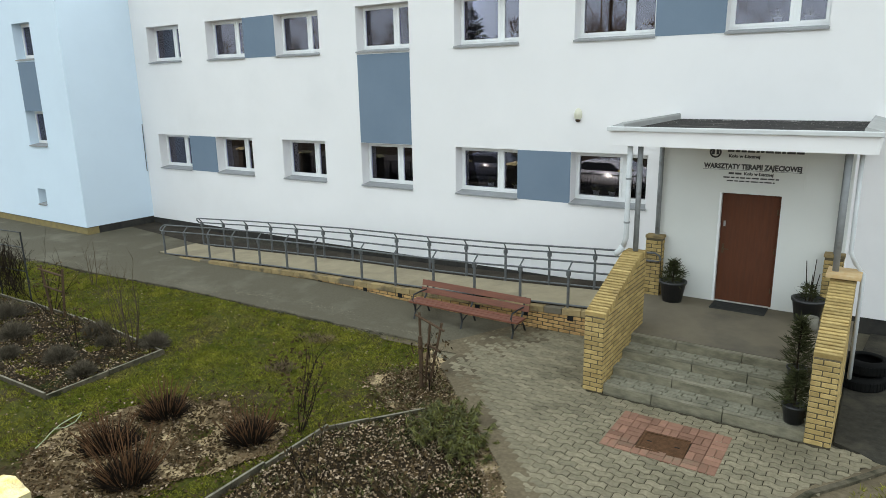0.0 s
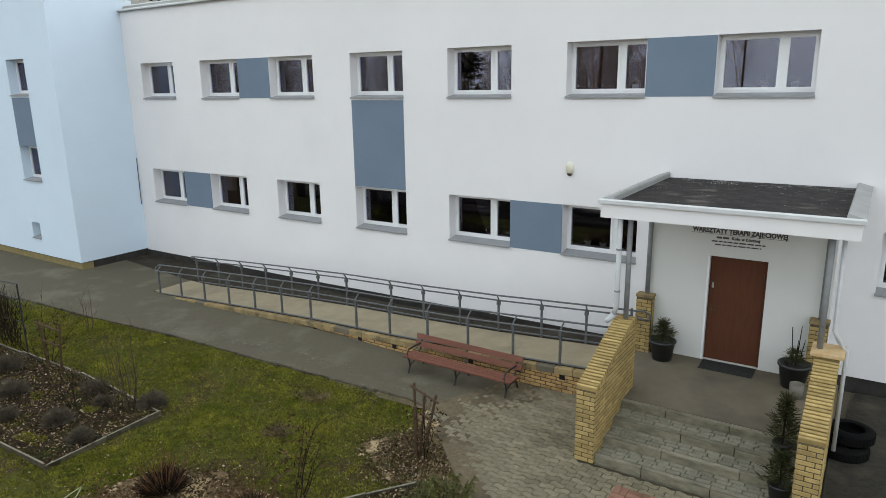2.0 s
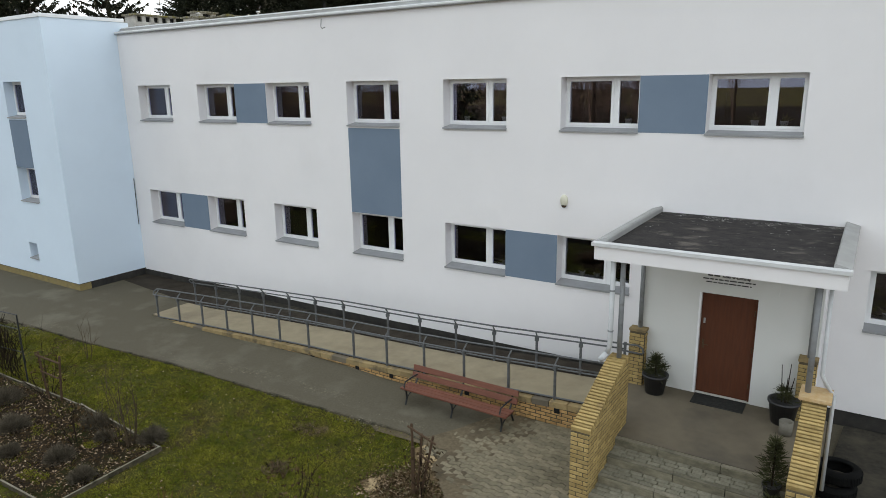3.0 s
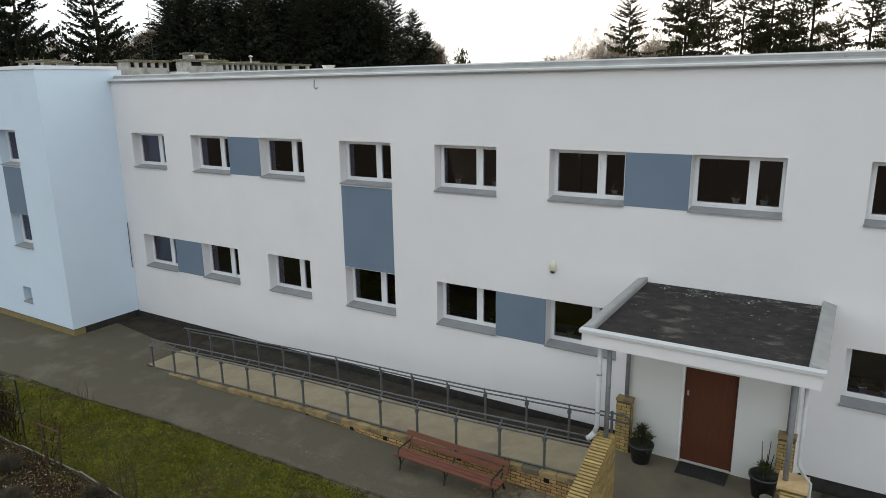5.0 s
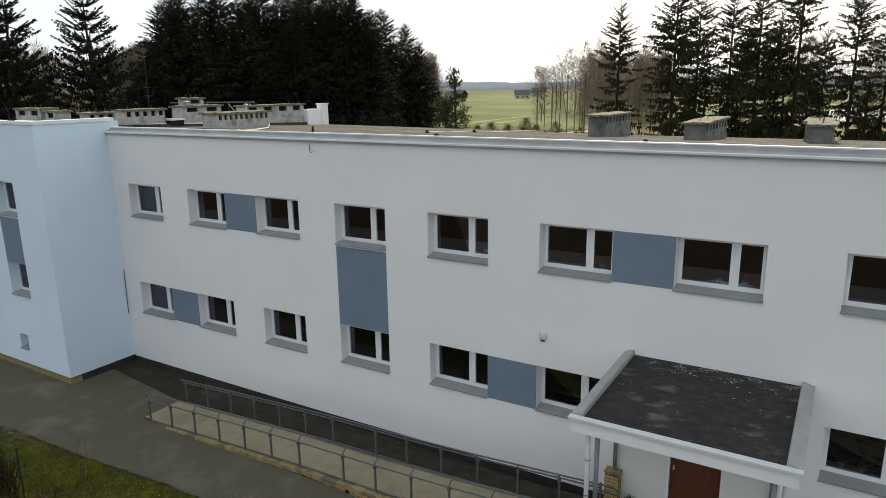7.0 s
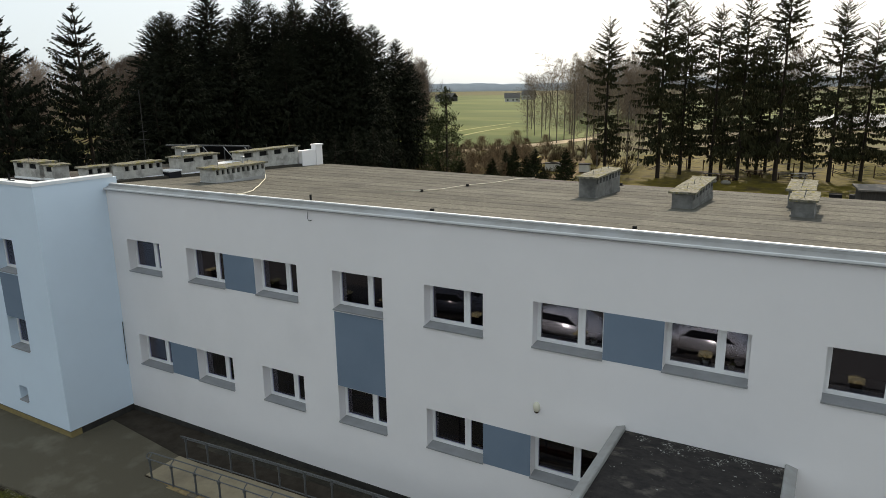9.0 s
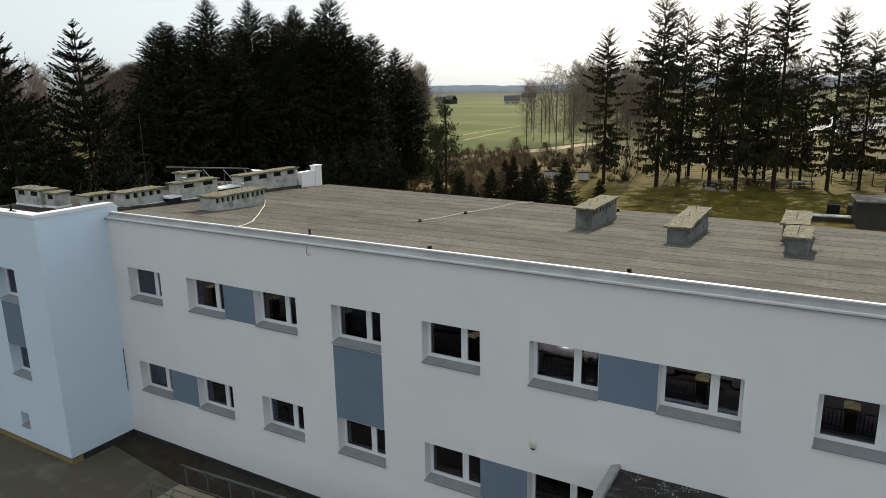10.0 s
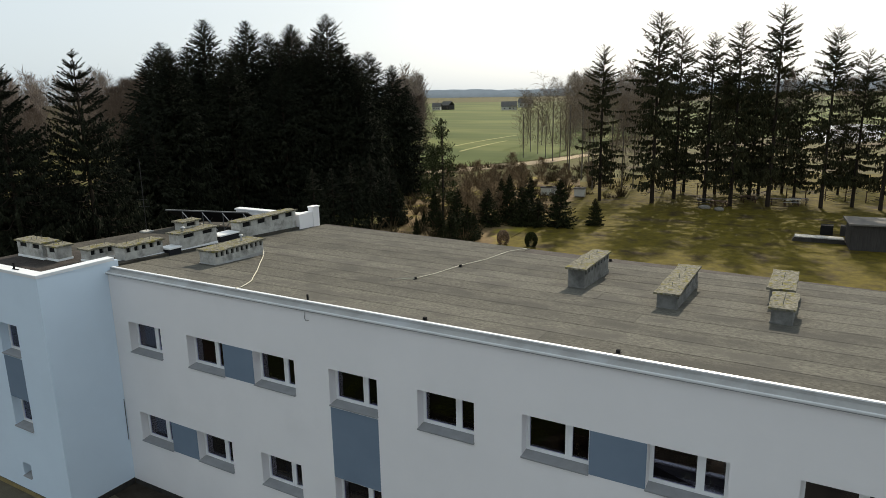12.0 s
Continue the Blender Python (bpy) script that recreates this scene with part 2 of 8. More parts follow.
    litter=mat("dead_leaves", (0.1722, 0.1074, 0.05805), (0.3855, 0.2979, 0.22), 9, 0.85, island=0.5, spec=0.2),
    litter_dark=mat("dark_leaf_mulch", (0.03538, 0.023, 0.0112), (0.1003, 0.06368, 0.03126), 9, 0.9, island=0.5, spec=0.2),
    edging=mat("weathered_edging", (0.1282, 0.1091, 0.07749), (0.07175, 0.06045, 0.04198), 9, 0.95, 0.7, 50, c3=(0.03204, 0.03109, 0.01889), scale3=3, cut3=(0.5, 0.66), detail=10),
    edging_top=mat("skylit_edge_concrete", (0.24, 0.215, 0.165), (0.15, 0.132, 0.098), 9, 0.95, 0.5, 50, c3=(0.07, 0.066, 0.045), scale3=4, cut3=(0.55, 0.68)),
    twig=mat("brown_twigs", (0.06, 0.043, 0.028), (0.09, 0.066, 0.042), 6, 0.85, island=0.3),
    twig_red=mat("red_brown_stems", (0.07038, 0.03312, 0.01822), (0.149, 0.07618, 0.03643), 6, 0.8, island=0.3),
    twig_dark=mat("dark_twigs", (0.016, 0.0104, 0.0072), (0.0288, 0.02, 0.0136), 6, 0.9, island=0.3),
    wood_stake=mat("weathered_stake", (0.105, 0.066, 0.042), (0.065, 0.04, 0.026), 9, 0.85, 0.4, 30, stretch=(6, 6, 0.7)),
    lavender=mat("grey_lavender", (0.07268, 0.05914, 0.0421), (0.1318, 0.1104, 0.08201), 6, 0.9, island=0.35),
    leaf_green=mat("shrub_leaves", (0.03536, 0.0408, 0.00544), (0.1122, 0.1054, 0.01496), 8, 0.6, island=0.4, c3=(0.068, 0.0476, 0.0238), scale3=2.5, cut3=(0.58, 0.72)),
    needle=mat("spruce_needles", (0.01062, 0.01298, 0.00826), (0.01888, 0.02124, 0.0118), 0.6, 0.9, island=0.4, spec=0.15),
    needle_dry=mat("brownish_spruce_needles", (0.0225, 0.02625, 0.0125), (0.045, 0.04, 0.01875), 0.5, 0.9, island=0.4, spec=0.15),
    needle_fresh=mat("dark_young_needles", (0.014, 0.018, 0.007), (0.026, 0.028, 0.011), 2, 0.9, island=0.4, spec=0.15),
    needle_young=mat("young_conifer_needles", (0.026, 0.034, 0.012), (0.044, 0.048, 0.018), 2, 0.9, island=0.4, spec=0.2),
    needle_pot=mat("potted_conifer_needles", (0.0294, 0.0322, 0.0147), (0.0595, 0.0616, 0.0266), 6, 0.9, island=0.4, spec=0.2),
    bark=mat("spruce_bark", (0.024, 0.0186, 0.0144), (0.0372, 0.0288, 0.0216), 3, 0.95, 0.8, 12, stretch=(2, 2, 0.4)),
    twig_birch=mat("tan_birch_twigs", (0.145, 0.11, 0.076), (0.20, 0.153, 0.108), 0.4, 0.95, island=0.35, spec=0.1),
    bark_birch=mat("birch_bark", (0.20, 0.175, 0.15), (0.09, 0.072, 0.058), 3, 0.9),
    bare_crown=mat("bare_twigs", (0.085, 0.062, 0.048), (0.125, 0.094, 0.073), 0.4, 0.95, island=0.35, spec=0.1),
    twig_tan=mat("tan_twigs", (0.13, 0.092, 0.058), (0.22, 0.16, 0.10), 0.8, 0.9, island=0.4),
    far_twig=mat("haze_paled_woods", (0.16, 0.128, 0.108), (0.225, 0.18, 0.152), 0.1, 0.95, island=0.3, spec=0.1),
    ground=mat("rough_ground", (0.065, 0.066, 0.016), (0.105, 0.092, 0.03), 0.25, 0.95, 0.6, 3, c3=(0.07, 0.052, 0.026), scale3=0.07, cut3=(0.45, 0.62)),
    meadow=mat("moss_lawn", (0.05859, 0.04531, 0.00625), (0.1289, 0.09839, 0.01328), 1.3, 0.95, 0.9, 4, c3=(0.04062, 0.02812, 0.01172), scale3=0.3, cut3=(0.52, 0.66), detail=12),
    field=mat("winter_crop_field", (0.04241, 0.06265, 0.01339), (0.0736, 0.09885, 0.02008), 0.02, 0.95, 0.3, 1, c3=(0.1178, 0.1322, 0.03681), scale3=0.014, cut3=(0.46, 0.6), stretch=(0.4, 1.6, 1)),
    water=mat("pond_water", (0.02, 0.024, 0.022), (0.03, 0.034, 0.03), 0.1, 0.14, 0.1, 0.8),
    rear_soil=mat("brown_earth", (0.1013, 0.0675, 0.0351), (0.2025, 0.1418, 0.0702), 0.9, 0.95, 0.9, 6, c3=(0.2295, 0.189, 0.0297), scale3=0.2, cut3=(0.5, 0.64), detail=11),
    field_pale=mat("pale_wheel_track", (0.34, 0.31, 0.15), (0.22, 0.22, 0.08), 0.3, 0.95),
    sand=mat("sandy_track", (0.42, 0.325, 0.215), (0.34, 0.26, 0.17), 0.6, 0.95),
    # The ridge's pale blue-grey is distance haze put into the base colour.
    hill=mat("hazed_ridge", (0.527, 0.5525, 0.578), (0.459, 0.4845, 0.51), 0.02, 1.0, spec=0.0),
    car_silver=mat("silver_car_paint", (0.55, 0.56, 0.57), (0.52, 0.53, 0.54), 3, 0.25, metal=0.5),
    car_dark=mat("dark_car_paint", (0.03, 0.035, 0.045), (0.035, 0.04, 0.05), 3, 0.2),
    car_glass=mat("car_glass", (0.01, 0.012, 0.014), (0.012, 0.014, 0.016), 3, 0.05),
    ceramic=mat("white_ceramic", (0.70, 0.69, 0.66), (0.62, 0.61, 0.58), 5, 0.4, rand=0.25),
    # Near-black colours put the unlit rooms' gloom into plaster and floor.
    room=mat("room_plaster_dimmed", (0.022, 0.02112, 0.02068), (0.01672, 0.01628, 0.01584), 1, 0.95),
    room_floor=mat("room_linoleum_dimmed", (0.0132, 0.01144, 0.01012), (0.01056, 0.00924, 0.00792), 1, 0.5),
    alarm=mat("cream_plastic", (0.66, 0.63, 0.50), (0.6, 0.57, 0.46), 3, 0.4),
    amber=mat("dark_lens", (0.05, 0.03, 0.02), (0.06, 0.035, 0.02), 3, 0.2),
    copper=mat("clay_coping", (0.50, 0.32, 0.15), (0.56, 0.42, 0.26), 9, 0.8, 0.4, 40),
    collector=mat("dark_collector", (0.018, 0.018, 0.02), (0.025, 0.025, 0.03), 3, 0.9),
    house_wall=mat("pale_house_wall", (0.55, 0.53, 0.48), (0.45, 0.43, 0.39), 0.5, 0.9),
    house_roof=mat("grey_house_roof", (0.10, 0.095, 0.09), (0.14, 0.13, 0.12), 0.5, 0.8),
    shed=mat("grey_boards", (0.0589, 0.0558, 0.0527), (0.0403, 0.0372, 0.03534), 2, 0.9, 0.5, 8, stretch=(6, 6, 0.5)),
    hose=mat("pale_green_hose", (0.30, 0.33, 0.20), (0.24, 0.27, 0.15), 6, 0.6),
    rope=mat("pale_cable", (0.55, 0.52, 0.42), (0.48, 0.45, 0.36), 6, 0.7),
)


# ---- mesh helpers ----
def link(name, me, material, parent=None, label=""):
    me.materials.append(material)
    ob = new(name, me)
    if parent:
        ob.parent = parent
    if label:
        tagged(ob, label)
    return ob


def part(name, bm, material, parent=None, label="", smooth=False):
    me = bpy.data.meshes.new(name)
    bmesh.ops.recalc_face_normals(bm, faces=bm.faces[:])
    for f in bm.faces:
        f.smooth = smooth
    bm.to_mesh(me)
    bm.free()
    return link(name, me, material, parent, label)


def raw(name, verts, faces, material, parent=None, label="", smooth=False):
    me = bpy.data.meshes.new(name)
    me.from_pydata([tuple(v) for v in verts], [], [tuple(f) for f in faces])
    if smooth:
        me.polygons.foreach_set("use_smooth", [True] * len(me.polygons))
    me.update()
    return link(name, me, material, parent, label)


def thing(name, at=(0, 0, 0), turn=0.0, label="", category="", group="", kind=""):
    ob = new(name)
    ob.matrix_basis = pose(*at, 0, 0, turn)
    ob.empty_display_size = 0.1
    return tagged(ob, label, category, group, kind)


def box(bm, x0, x1, y0, y1, z0, z1, bevel=0.0):
    r = bmesh.ops.create_cube(bm, size=1.0, matrix=Matrix.LocRotScale(((x0 + x1) / 2, (y0 + y1) / 2, (z0 + z1) / 2), None, (x1 - x0, y1 - y0, z1 - z0)))
    if bevel:
        edges = list({e for v in r["verts"] for e in v.link_edges})
        bmesh.ops.bevel(bm, geom=edges, offset=bevel, segments=2, profile=0.7, affect="EDGES")
    return bm


def boxes(*args, bevel=0.0):
    bm = bmesh.new()
    for a in args:
        box(bm, *a, bevel=bevel)
    return bm


def tube(bm, pts, r, sides=8, r_end=None):
    """A round bar along a line of points."""
    pts = [Vector(p) for p in pts]
    rings = []
    for i, p in enumerate(pts):
        d = (pts[min(i + 1, len(pts) - 1)] - pts[max(i - 1, 0)]).normalized()
        u = d.orthogonal().normalized() if abs(d.z) > 0.9 else d.cross(Vector((0, 0, 1))).normalized()
        v = d.cross(u)
        rr = r if r_end is None else r + (r_end - r) * i / (len(pts) - 1)
        rings.append([bm.verts.new(p + rr * (math.cos(2 * math.pi * k / sides) * u + math.sin(2 * math.pi * k / sides) * v)) for k in range(sides)])
    for a, b in zip(rings, rings[1:]):
        for k in range(sides):
            bm.faces.new((a[k], a[(k + 1) % sides], b[(k + 1) % sides], b[k]))
    bm.faces.new(rings[0][::-1])
    bm.faces.new(rings[-1])
    return bm


def tubes(*lines, sides=8):
    bm = bmesh.new()
    for pts, r in lines:
        tube(bm, pts, r, sides)
    return bm


def prism(bm, outline, x0, x1, axis="x"):
    """An outline extruded along an axis. x: outline in (y, z); y: in (x, z); z: in (x, y)."""
    def at(p, s):
        return {"x": (s, p[0], p[1]), "y": (p[0], s, p[1]), "z": (p[0], p[1], s)}[axis]
    a, b = [[bm.verts.new(at(p, s)) for p in outline] for s in (x0, x1)]
    bm.faces.new(a)
    bm.faces.new(b[::-1])
    for i in range(len(a)):
        j = (i + 1) % len(a)
        bm.faces.new((a[i], b[i], b[j], a[j]))
    return bm


def lathe(bm, profile, n=20, centre=(0, 0, 0)):
    """A profile of (radius, z) turned round the z axis."""
    rings = [[bm.verts.new((centre[0] + max(r, 0.0005) * math.cos(2 * math.pi * k / n), centre[1] + max(r, 0.0005) * math.sin(2 * math.pi * k / n), centre[2] + z)) for k in range(n)] for r, z in profile]
    for a, b in zip(rings, rings[1:]):
        for k in range(n):
            bm.faces.new((a[k], a[(k + 1) % n], b[(k + 1) % n], b[k]))
    return bm


def wall_with_holes(x0, x1, z0, z1, y0, y1, holes):
    """A wall in the x-z plane between y0 (outside) and y1, with openings (x0, x1, z0, z1) cut through it."""
    xs = sorted({x0, x1, *[v for h in holes for v in h[:2] if x0 < v < x1]})
    zs = sorted({z0, z1, *[v for h in holes for v in h[2:] if z0 < v < z1]})
    bm = bmesh.new()
    grid = {}
    for i, x in enumerate(xs):
        for k, z in enumerate(zs):
            grid[i, k] = bm.verts.new((x, y0, z))
    faces = []
    for i in range(len(xs) - 1):
        for k in range(len(zs) - 1):
            cx, cz = (xs[i] + xs[i + 1]) / 2, (zs[k] + zs[k + 1]) / 2
            if not any(h[0] < cx < h[1] and h[2] < cz < h[3] for h in holes):
                faces.append(bm.faces.new((grid[i, k], grid[i + 1, k], grid[i + 1, k + 1], grid[i, k + 1])))
    out = bmesh.ops.extrude_face_region(bm, geom=faces)
    bmesh.ops.translate(bm, vec=(0, y1 - y0, 0), verts=[g for g in out["geom"] if isinstance(g, bmesh.types.BMVert)])
    bmesh.ops.delete(bm, geom=[v for v in bm.verts if not v.link_faces], context="VERTS")
    return bm


def blades(rng, base, direction, length, width):
    """Flat tapering blades as numpy arrays: four corners each, from base points along directions."""
    n = len(base)
    side = np.cross(direction, rng.normal(size=(n, 3)))
    side /= np.linalg.norm(side, axis=1)[:, None] + 1e-9
    w, l = np.broadcast_to(width, n)[:, None], np.broadcast_to(length, n)[:, None]
    tip = base + direction * l
    v = np.stack([base - side * w * 0.5, base + side * w * 0.5, tip + side * w * 0.2, tip - side * w * 0.2], 1).reshape(-1, 3)
    return v, np.arange(4 * n).reshape(n, 4)


def unit(a):
    return a / (np.linalg.norm(a, axis=1)[:, None] + 1e-9)


def inside(poly, x, y):
    """Which of the points (arrays) lie inside the polygon."""
    res = np.zeros(np.shape(x), bool)
    for (xa, ya), (xb, yb) in zip(poly, poly[1:] + poly[:1]):
        if ya != yb:
            res ^= ((ya > y) != (yb > y)) & (x < (xb - xa) * (y - ya) / (yb - ya) + xa)
    return res


def path_z(x):
    """The paved ground falls gently from the steps to the ramp's foot."""
    return float(np.interp(x, (-6.5, -3.4), (-0.10, 0.0)))


# ---- the building ----
FY = 13.6                 # the facade's plane
BAY, BAY0, WIN_W = 2.965, -20.57, 1.67
UP, LOW = (5.27, 6.39), (1.85, 2.98)


def bay(k):
    return BAY0 + BAY * k


upper = [(bay(k), bay(k) + WIN_W, *UP) for k in range(11)]
lower = [(bay(k), bay(k) + WIN_W, *LOW) for k in (0, 1, 2, 3, 4, 5, 7, 8, 9, 10)]
wall = part("wall_south", wall_with_holes(-21.38, 12.0, -0.35, 8.06, FY, FY + 0.45, upper + lower + [(-0.35, 12.0, -0.35, 0.25)]), M["render_white"])
tagged(wall, "white rendered long facade of a two-storey building", "wall", kind="structure")
tagged(part("plinth_south", boxes((-0.33, 11.98, FY + 0.03, FY + 0.43, -0.35, 0.246)), M["plinth"]), "dark plinth below the white render", "plinth", kind="structure")

PANELS = [(bay(1) + WIN_W, bay(2), *UP), (bay(5) + WIN_W, bay(6), *UP), (bay(0) + WIN_W, bay(1), *LOW), (bay(4) + WIN_W, bay(5), *LOW), (bay(3), bay(3) + WIN_W, LOW[1], UP[0] - 0.05)]
for p in PANELS:
    part("painted_panel", boxes((p[0] + 0.003, p[1] - 0.003, FY - 0.005, FY + 0.02, p[2] + 0.01, p[3] - 0.003)), M["render_blue"], wall, "blue-grey painted field between windows")

# Left block, standing 2.4 m forward
LX, LY = -21.38, 11.2
left_holes = [(-24.2, -23.06, 5.43, 6.57), (-24.2, -23.06, 2.67, 3.81), (-24.22, -23.7, 0.67, 1.22)]
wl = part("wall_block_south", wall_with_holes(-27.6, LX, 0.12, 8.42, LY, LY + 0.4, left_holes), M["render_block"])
tagged(wl, "white rendered front of the projecting block", "wall", kind="structure")
part("painted_panel", boxes((-24.19, -23.07, LY - 0.005, LY + 0.02, 3.815, 5.37)), M["render_blue"], wl, "blue-grey painted field between windows")
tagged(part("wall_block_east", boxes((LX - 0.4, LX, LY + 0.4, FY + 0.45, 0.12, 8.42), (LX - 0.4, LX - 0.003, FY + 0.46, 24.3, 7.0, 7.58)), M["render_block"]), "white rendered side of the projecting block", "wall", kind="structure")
tagged(part("plinth_block", boxes((-27.6, LX - 0.012, LY + 0.012, LY + 0.4, -0.35, 0.117)), M["plinth_yellow"]), "low ochre plinth of the projecting block", "plinth", kind="structure")
tagged(part("plinth_block_side", boxes((LX - 0.4, LX - 0.015, LY + 0.41, FY - 0.004, -0.35, 0.117)), M["plinth"]), "low dark plinth at the block's side", "plinth", kind="structure")
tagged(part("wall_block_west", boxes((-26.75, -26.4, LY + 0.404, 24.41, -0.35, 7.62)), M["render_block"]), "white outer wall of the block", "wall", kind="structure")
tagged(part("wall_north", prism(bmesh.new(), [(-26.7, 24.82), (-21.4, 24.82), (12.0, 23.1), (12.0, 23.45), (-21.4, 25.25), (-26.7, 25.25)], -0.35, 7.38, "z"), M["render_white"]), "white rear wall", "wall", kind="structure")
tagged(part("wall_east", prism(bmesh.new(), [(FY, -0.35), (FY, 8.06), (23.45, 7.4), (23.45, -0.35)], 12.004, 12.4), M["render_white"]), "white end wall", "wall", kind="structure")
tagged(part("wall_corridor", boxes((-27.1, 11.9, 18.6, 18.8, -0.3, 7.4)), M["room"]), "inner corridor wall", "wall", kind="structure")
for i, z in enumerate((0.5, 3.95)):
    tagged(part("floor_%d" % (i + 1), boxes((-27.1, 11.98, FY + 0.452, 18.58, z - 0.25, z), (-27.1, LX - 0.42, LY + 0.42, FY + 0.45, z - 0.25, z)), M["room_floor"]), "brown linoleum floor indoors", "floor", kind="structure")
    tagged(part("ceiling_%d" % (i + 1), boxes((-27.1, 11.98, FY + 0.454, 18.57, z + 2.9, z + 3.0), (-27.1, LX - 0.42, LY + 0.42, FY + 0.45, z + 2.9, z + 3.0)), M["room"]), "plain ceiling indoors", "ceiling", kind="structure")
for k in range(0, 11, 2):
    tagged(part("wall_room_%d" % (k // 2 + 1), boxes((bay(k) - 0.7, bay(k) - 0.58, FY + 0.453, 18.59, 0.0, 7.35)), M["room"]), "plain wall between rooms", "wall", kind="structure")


def window(name, w, h, split, at, label):
    """A recessed white window: frame, two sashes, panes, handle and a sloping sheet sill. Origin: lower left corner of the opening, on the facade."""
    t = thing(name, at, 0, label, "window", "facade windows", "structure")
    d = 0.285
    part("window_frame", boxes((0.002, w - 0.002, d, d + 0.07, h - 0.042, h - 0.002), (0.002, w - 0.002, d, d + 0.07, 0.07, 0.115), (0.002, 0.042, d, d + 0.07, 0.115, h - 0.042), (w - 0.042, w - 0.002, d, d + 0.07, 0.115, h - 0.042),
                               *([(split - 0.035, split + 0.035, d, d + 0.07, 0.115, h - 0.042)] if split else [])), M["frame_white"], t)
    bays = [(0.042, split - 0.035), (split + 0.035, w - 0.042)] if split else [(0.042, w - 0.042)]
    for a, b in bays:
        z0, z1, s = 0.115, h - 0.042, 0.052
        bm = boxes((a, b, d - 0.012, d + 0.05, z0, z0 + s), (a, b, d - 0.012, d + 0.05, z1 - s, z1), (a, a + s, d - 0.012, d + 0.05, z0 + s, z1 - s), (b - s, b, d - 0.012, d + 0.05, z0 + s, z1 - s))
        sash = part("sash", bm, M["frame_white"], t)
        pane = part("pane", boxes((a + s - 0.004, b - s + 0.004, d + 0.018, d + 0.024, z0 + s - 0.004, z1 - s + 0.004)), M["glass"], sash, "clear dark-looking glass")
        pane.visible_shadow = False
    part("sill", prism(bmesh.new(), [(d + 0.01, 0.075), (d + 0.01, 0.055), (-0.037, 0.008), (-0.037, -0.016), (-0.045, -0.016), (-0.045, 0.022)], -0.012, w + 0.012), M["sill"], t, "grey sheet-metal window sill")
    part("inner_sill", boxes((0.0, w, d + 0.072, 0.62, 0.10, 0.135)), M["frame_white"], t)
    return t


first = window("window_1", WIN_W, UP[1] - UP[0], 1.09, (bay(0), FY, UP[0]), "white two-sash window recessed in the white facade")
n_win = 1
window_places = []
for k in range(11):
    window_places.append((bay(k), UP[0]))
    if k != 6:
        window_places.append((bay(k), LOW[0] + 0.005))
for x, z in window_places[1:]:
    n_win += 1
    c = copy_thing(first, pose(x, FY, z))
    c.name = "window_%d" % n_win
n_win += 1
lw = window("window_%d" % n_win, 1.14, 1.14, 0, (-24.2, LY, 5.43), "white single-sash window above the blue-grey field")
lw2 = copy_thing(lw, pose(-24.2, LY, 2.67))
lw2.name = "window_%d" % (n_win + 1)
sm = window("window_%d" % (n_win + 2), 0.52, 0.55, 0, (-24.22, LY, 0.67), "small white cellar window low in the wall")


def flower_pot(at, s, plant):
    t = thing("flower_pot", at, 0, "small pale flower pot on an indoor window sill", "flower pot", "pots on the window sills")
    bm = lathe(bmesh.new(), [(0, 0), (0.05 * s, 0), (0.072 * s, 0.10 * s), (0.078 * s, 0.10 * s), (0.078 * s, 0.125 * s), (0.066 * s, 0.125 * s), (0.062 * s, 0.11 * s), (0, 0.11 * s)], 12)
    part("pot", bm, M["ceramic"], t, smooth=True)
    rng = np.random.default_rng(plant)
    n = 26
    base = np.tile((0, 0, 0.11 * s), (n, 1)) + rng.normal(size=(n, 3)) * 0.015
    d = unit(rng.normal(size=(n, 3)) * (1, 1, 0.5) + (0, 0, 0.9))
    v, f = blades(rng, base, d, rng.uniform(0.06, 0.2, n) * s, 0.03)
    raw("leaves", v, f, M["leaf_green"], t)
    return t


pots = [flower_pot((bay(0) + 0.4, FY + 0.47, UP[0] + 0.135), 1.0, 1)]
prng = random.Random(5)
for x, z in window_places:
    for q in (0.38, 0.72, 1.35):
        if prng.random() < 0.6 and not (x == bay(0) and z == UP[0]):
            copy_thing(pots[0], Matrix.Translation((x + q + prng.uniform(-0.08, 0.08), FY + 0.46 + prng.uniform(-0.03, 0.03), z + 0.135)) @ pose(0, 0, 0, 0, 0, prng.uniform(0, 360)))

# ---- roof ----
def back_y(x):
    return float(np.interp(x, (-21.4, -13.0, -4.4, 0.0, 12.0), (25.38, 25.2, 24.81, 24.47, 23.53)))


def roof_z(x, y):
    """The felt falls from the front kerb to the rear eaves."""
    return 8.20 - (y - 13.8) * float(np.interp(x, (-21.0, -8.0), (0.043, 0.056)))


def sloped(x0, x1, y0, y1, thick, dz=0.0, nx=12):
    """A slab whose top follows the roof's fall; y1 may be a function of x."""
    bm = bmesh.new()
    rows = []
    for i in range(nx + 1):
        x = x0 + (x1 - x0) * i / nx
        ya, yb = y0, (y1(x) if callable(y1) else y1)
        rows.append([bm.verts.new(p) for p in ((x, ya, roof_z(x, ya) + dz), (x, yb, roof_z(x, yb) + dz), (x, yb, roof_z(x, yb) + dz - thick), (x, ya, roof_z(x, ya) + dz - thick))])
    for a, b in zip(rows, rows[1:]):
        for k in range(4):
            bm.faces.new((a[k], b[k], b[(k + 1) % 4], a[(k + 1) % 4]))
    bm.faces.new(rows[0])
    bm.faces.new(rows[-1][::-1])
    return bm


roof = part("roof", sloped(-21.36, 11.98, FY + 0.2, back_y, 0.15, -0.012), M["bitumen"])
tagged(roof, "flat roof of grey-brown roofing felt in long strips", "roof", kind="structure")
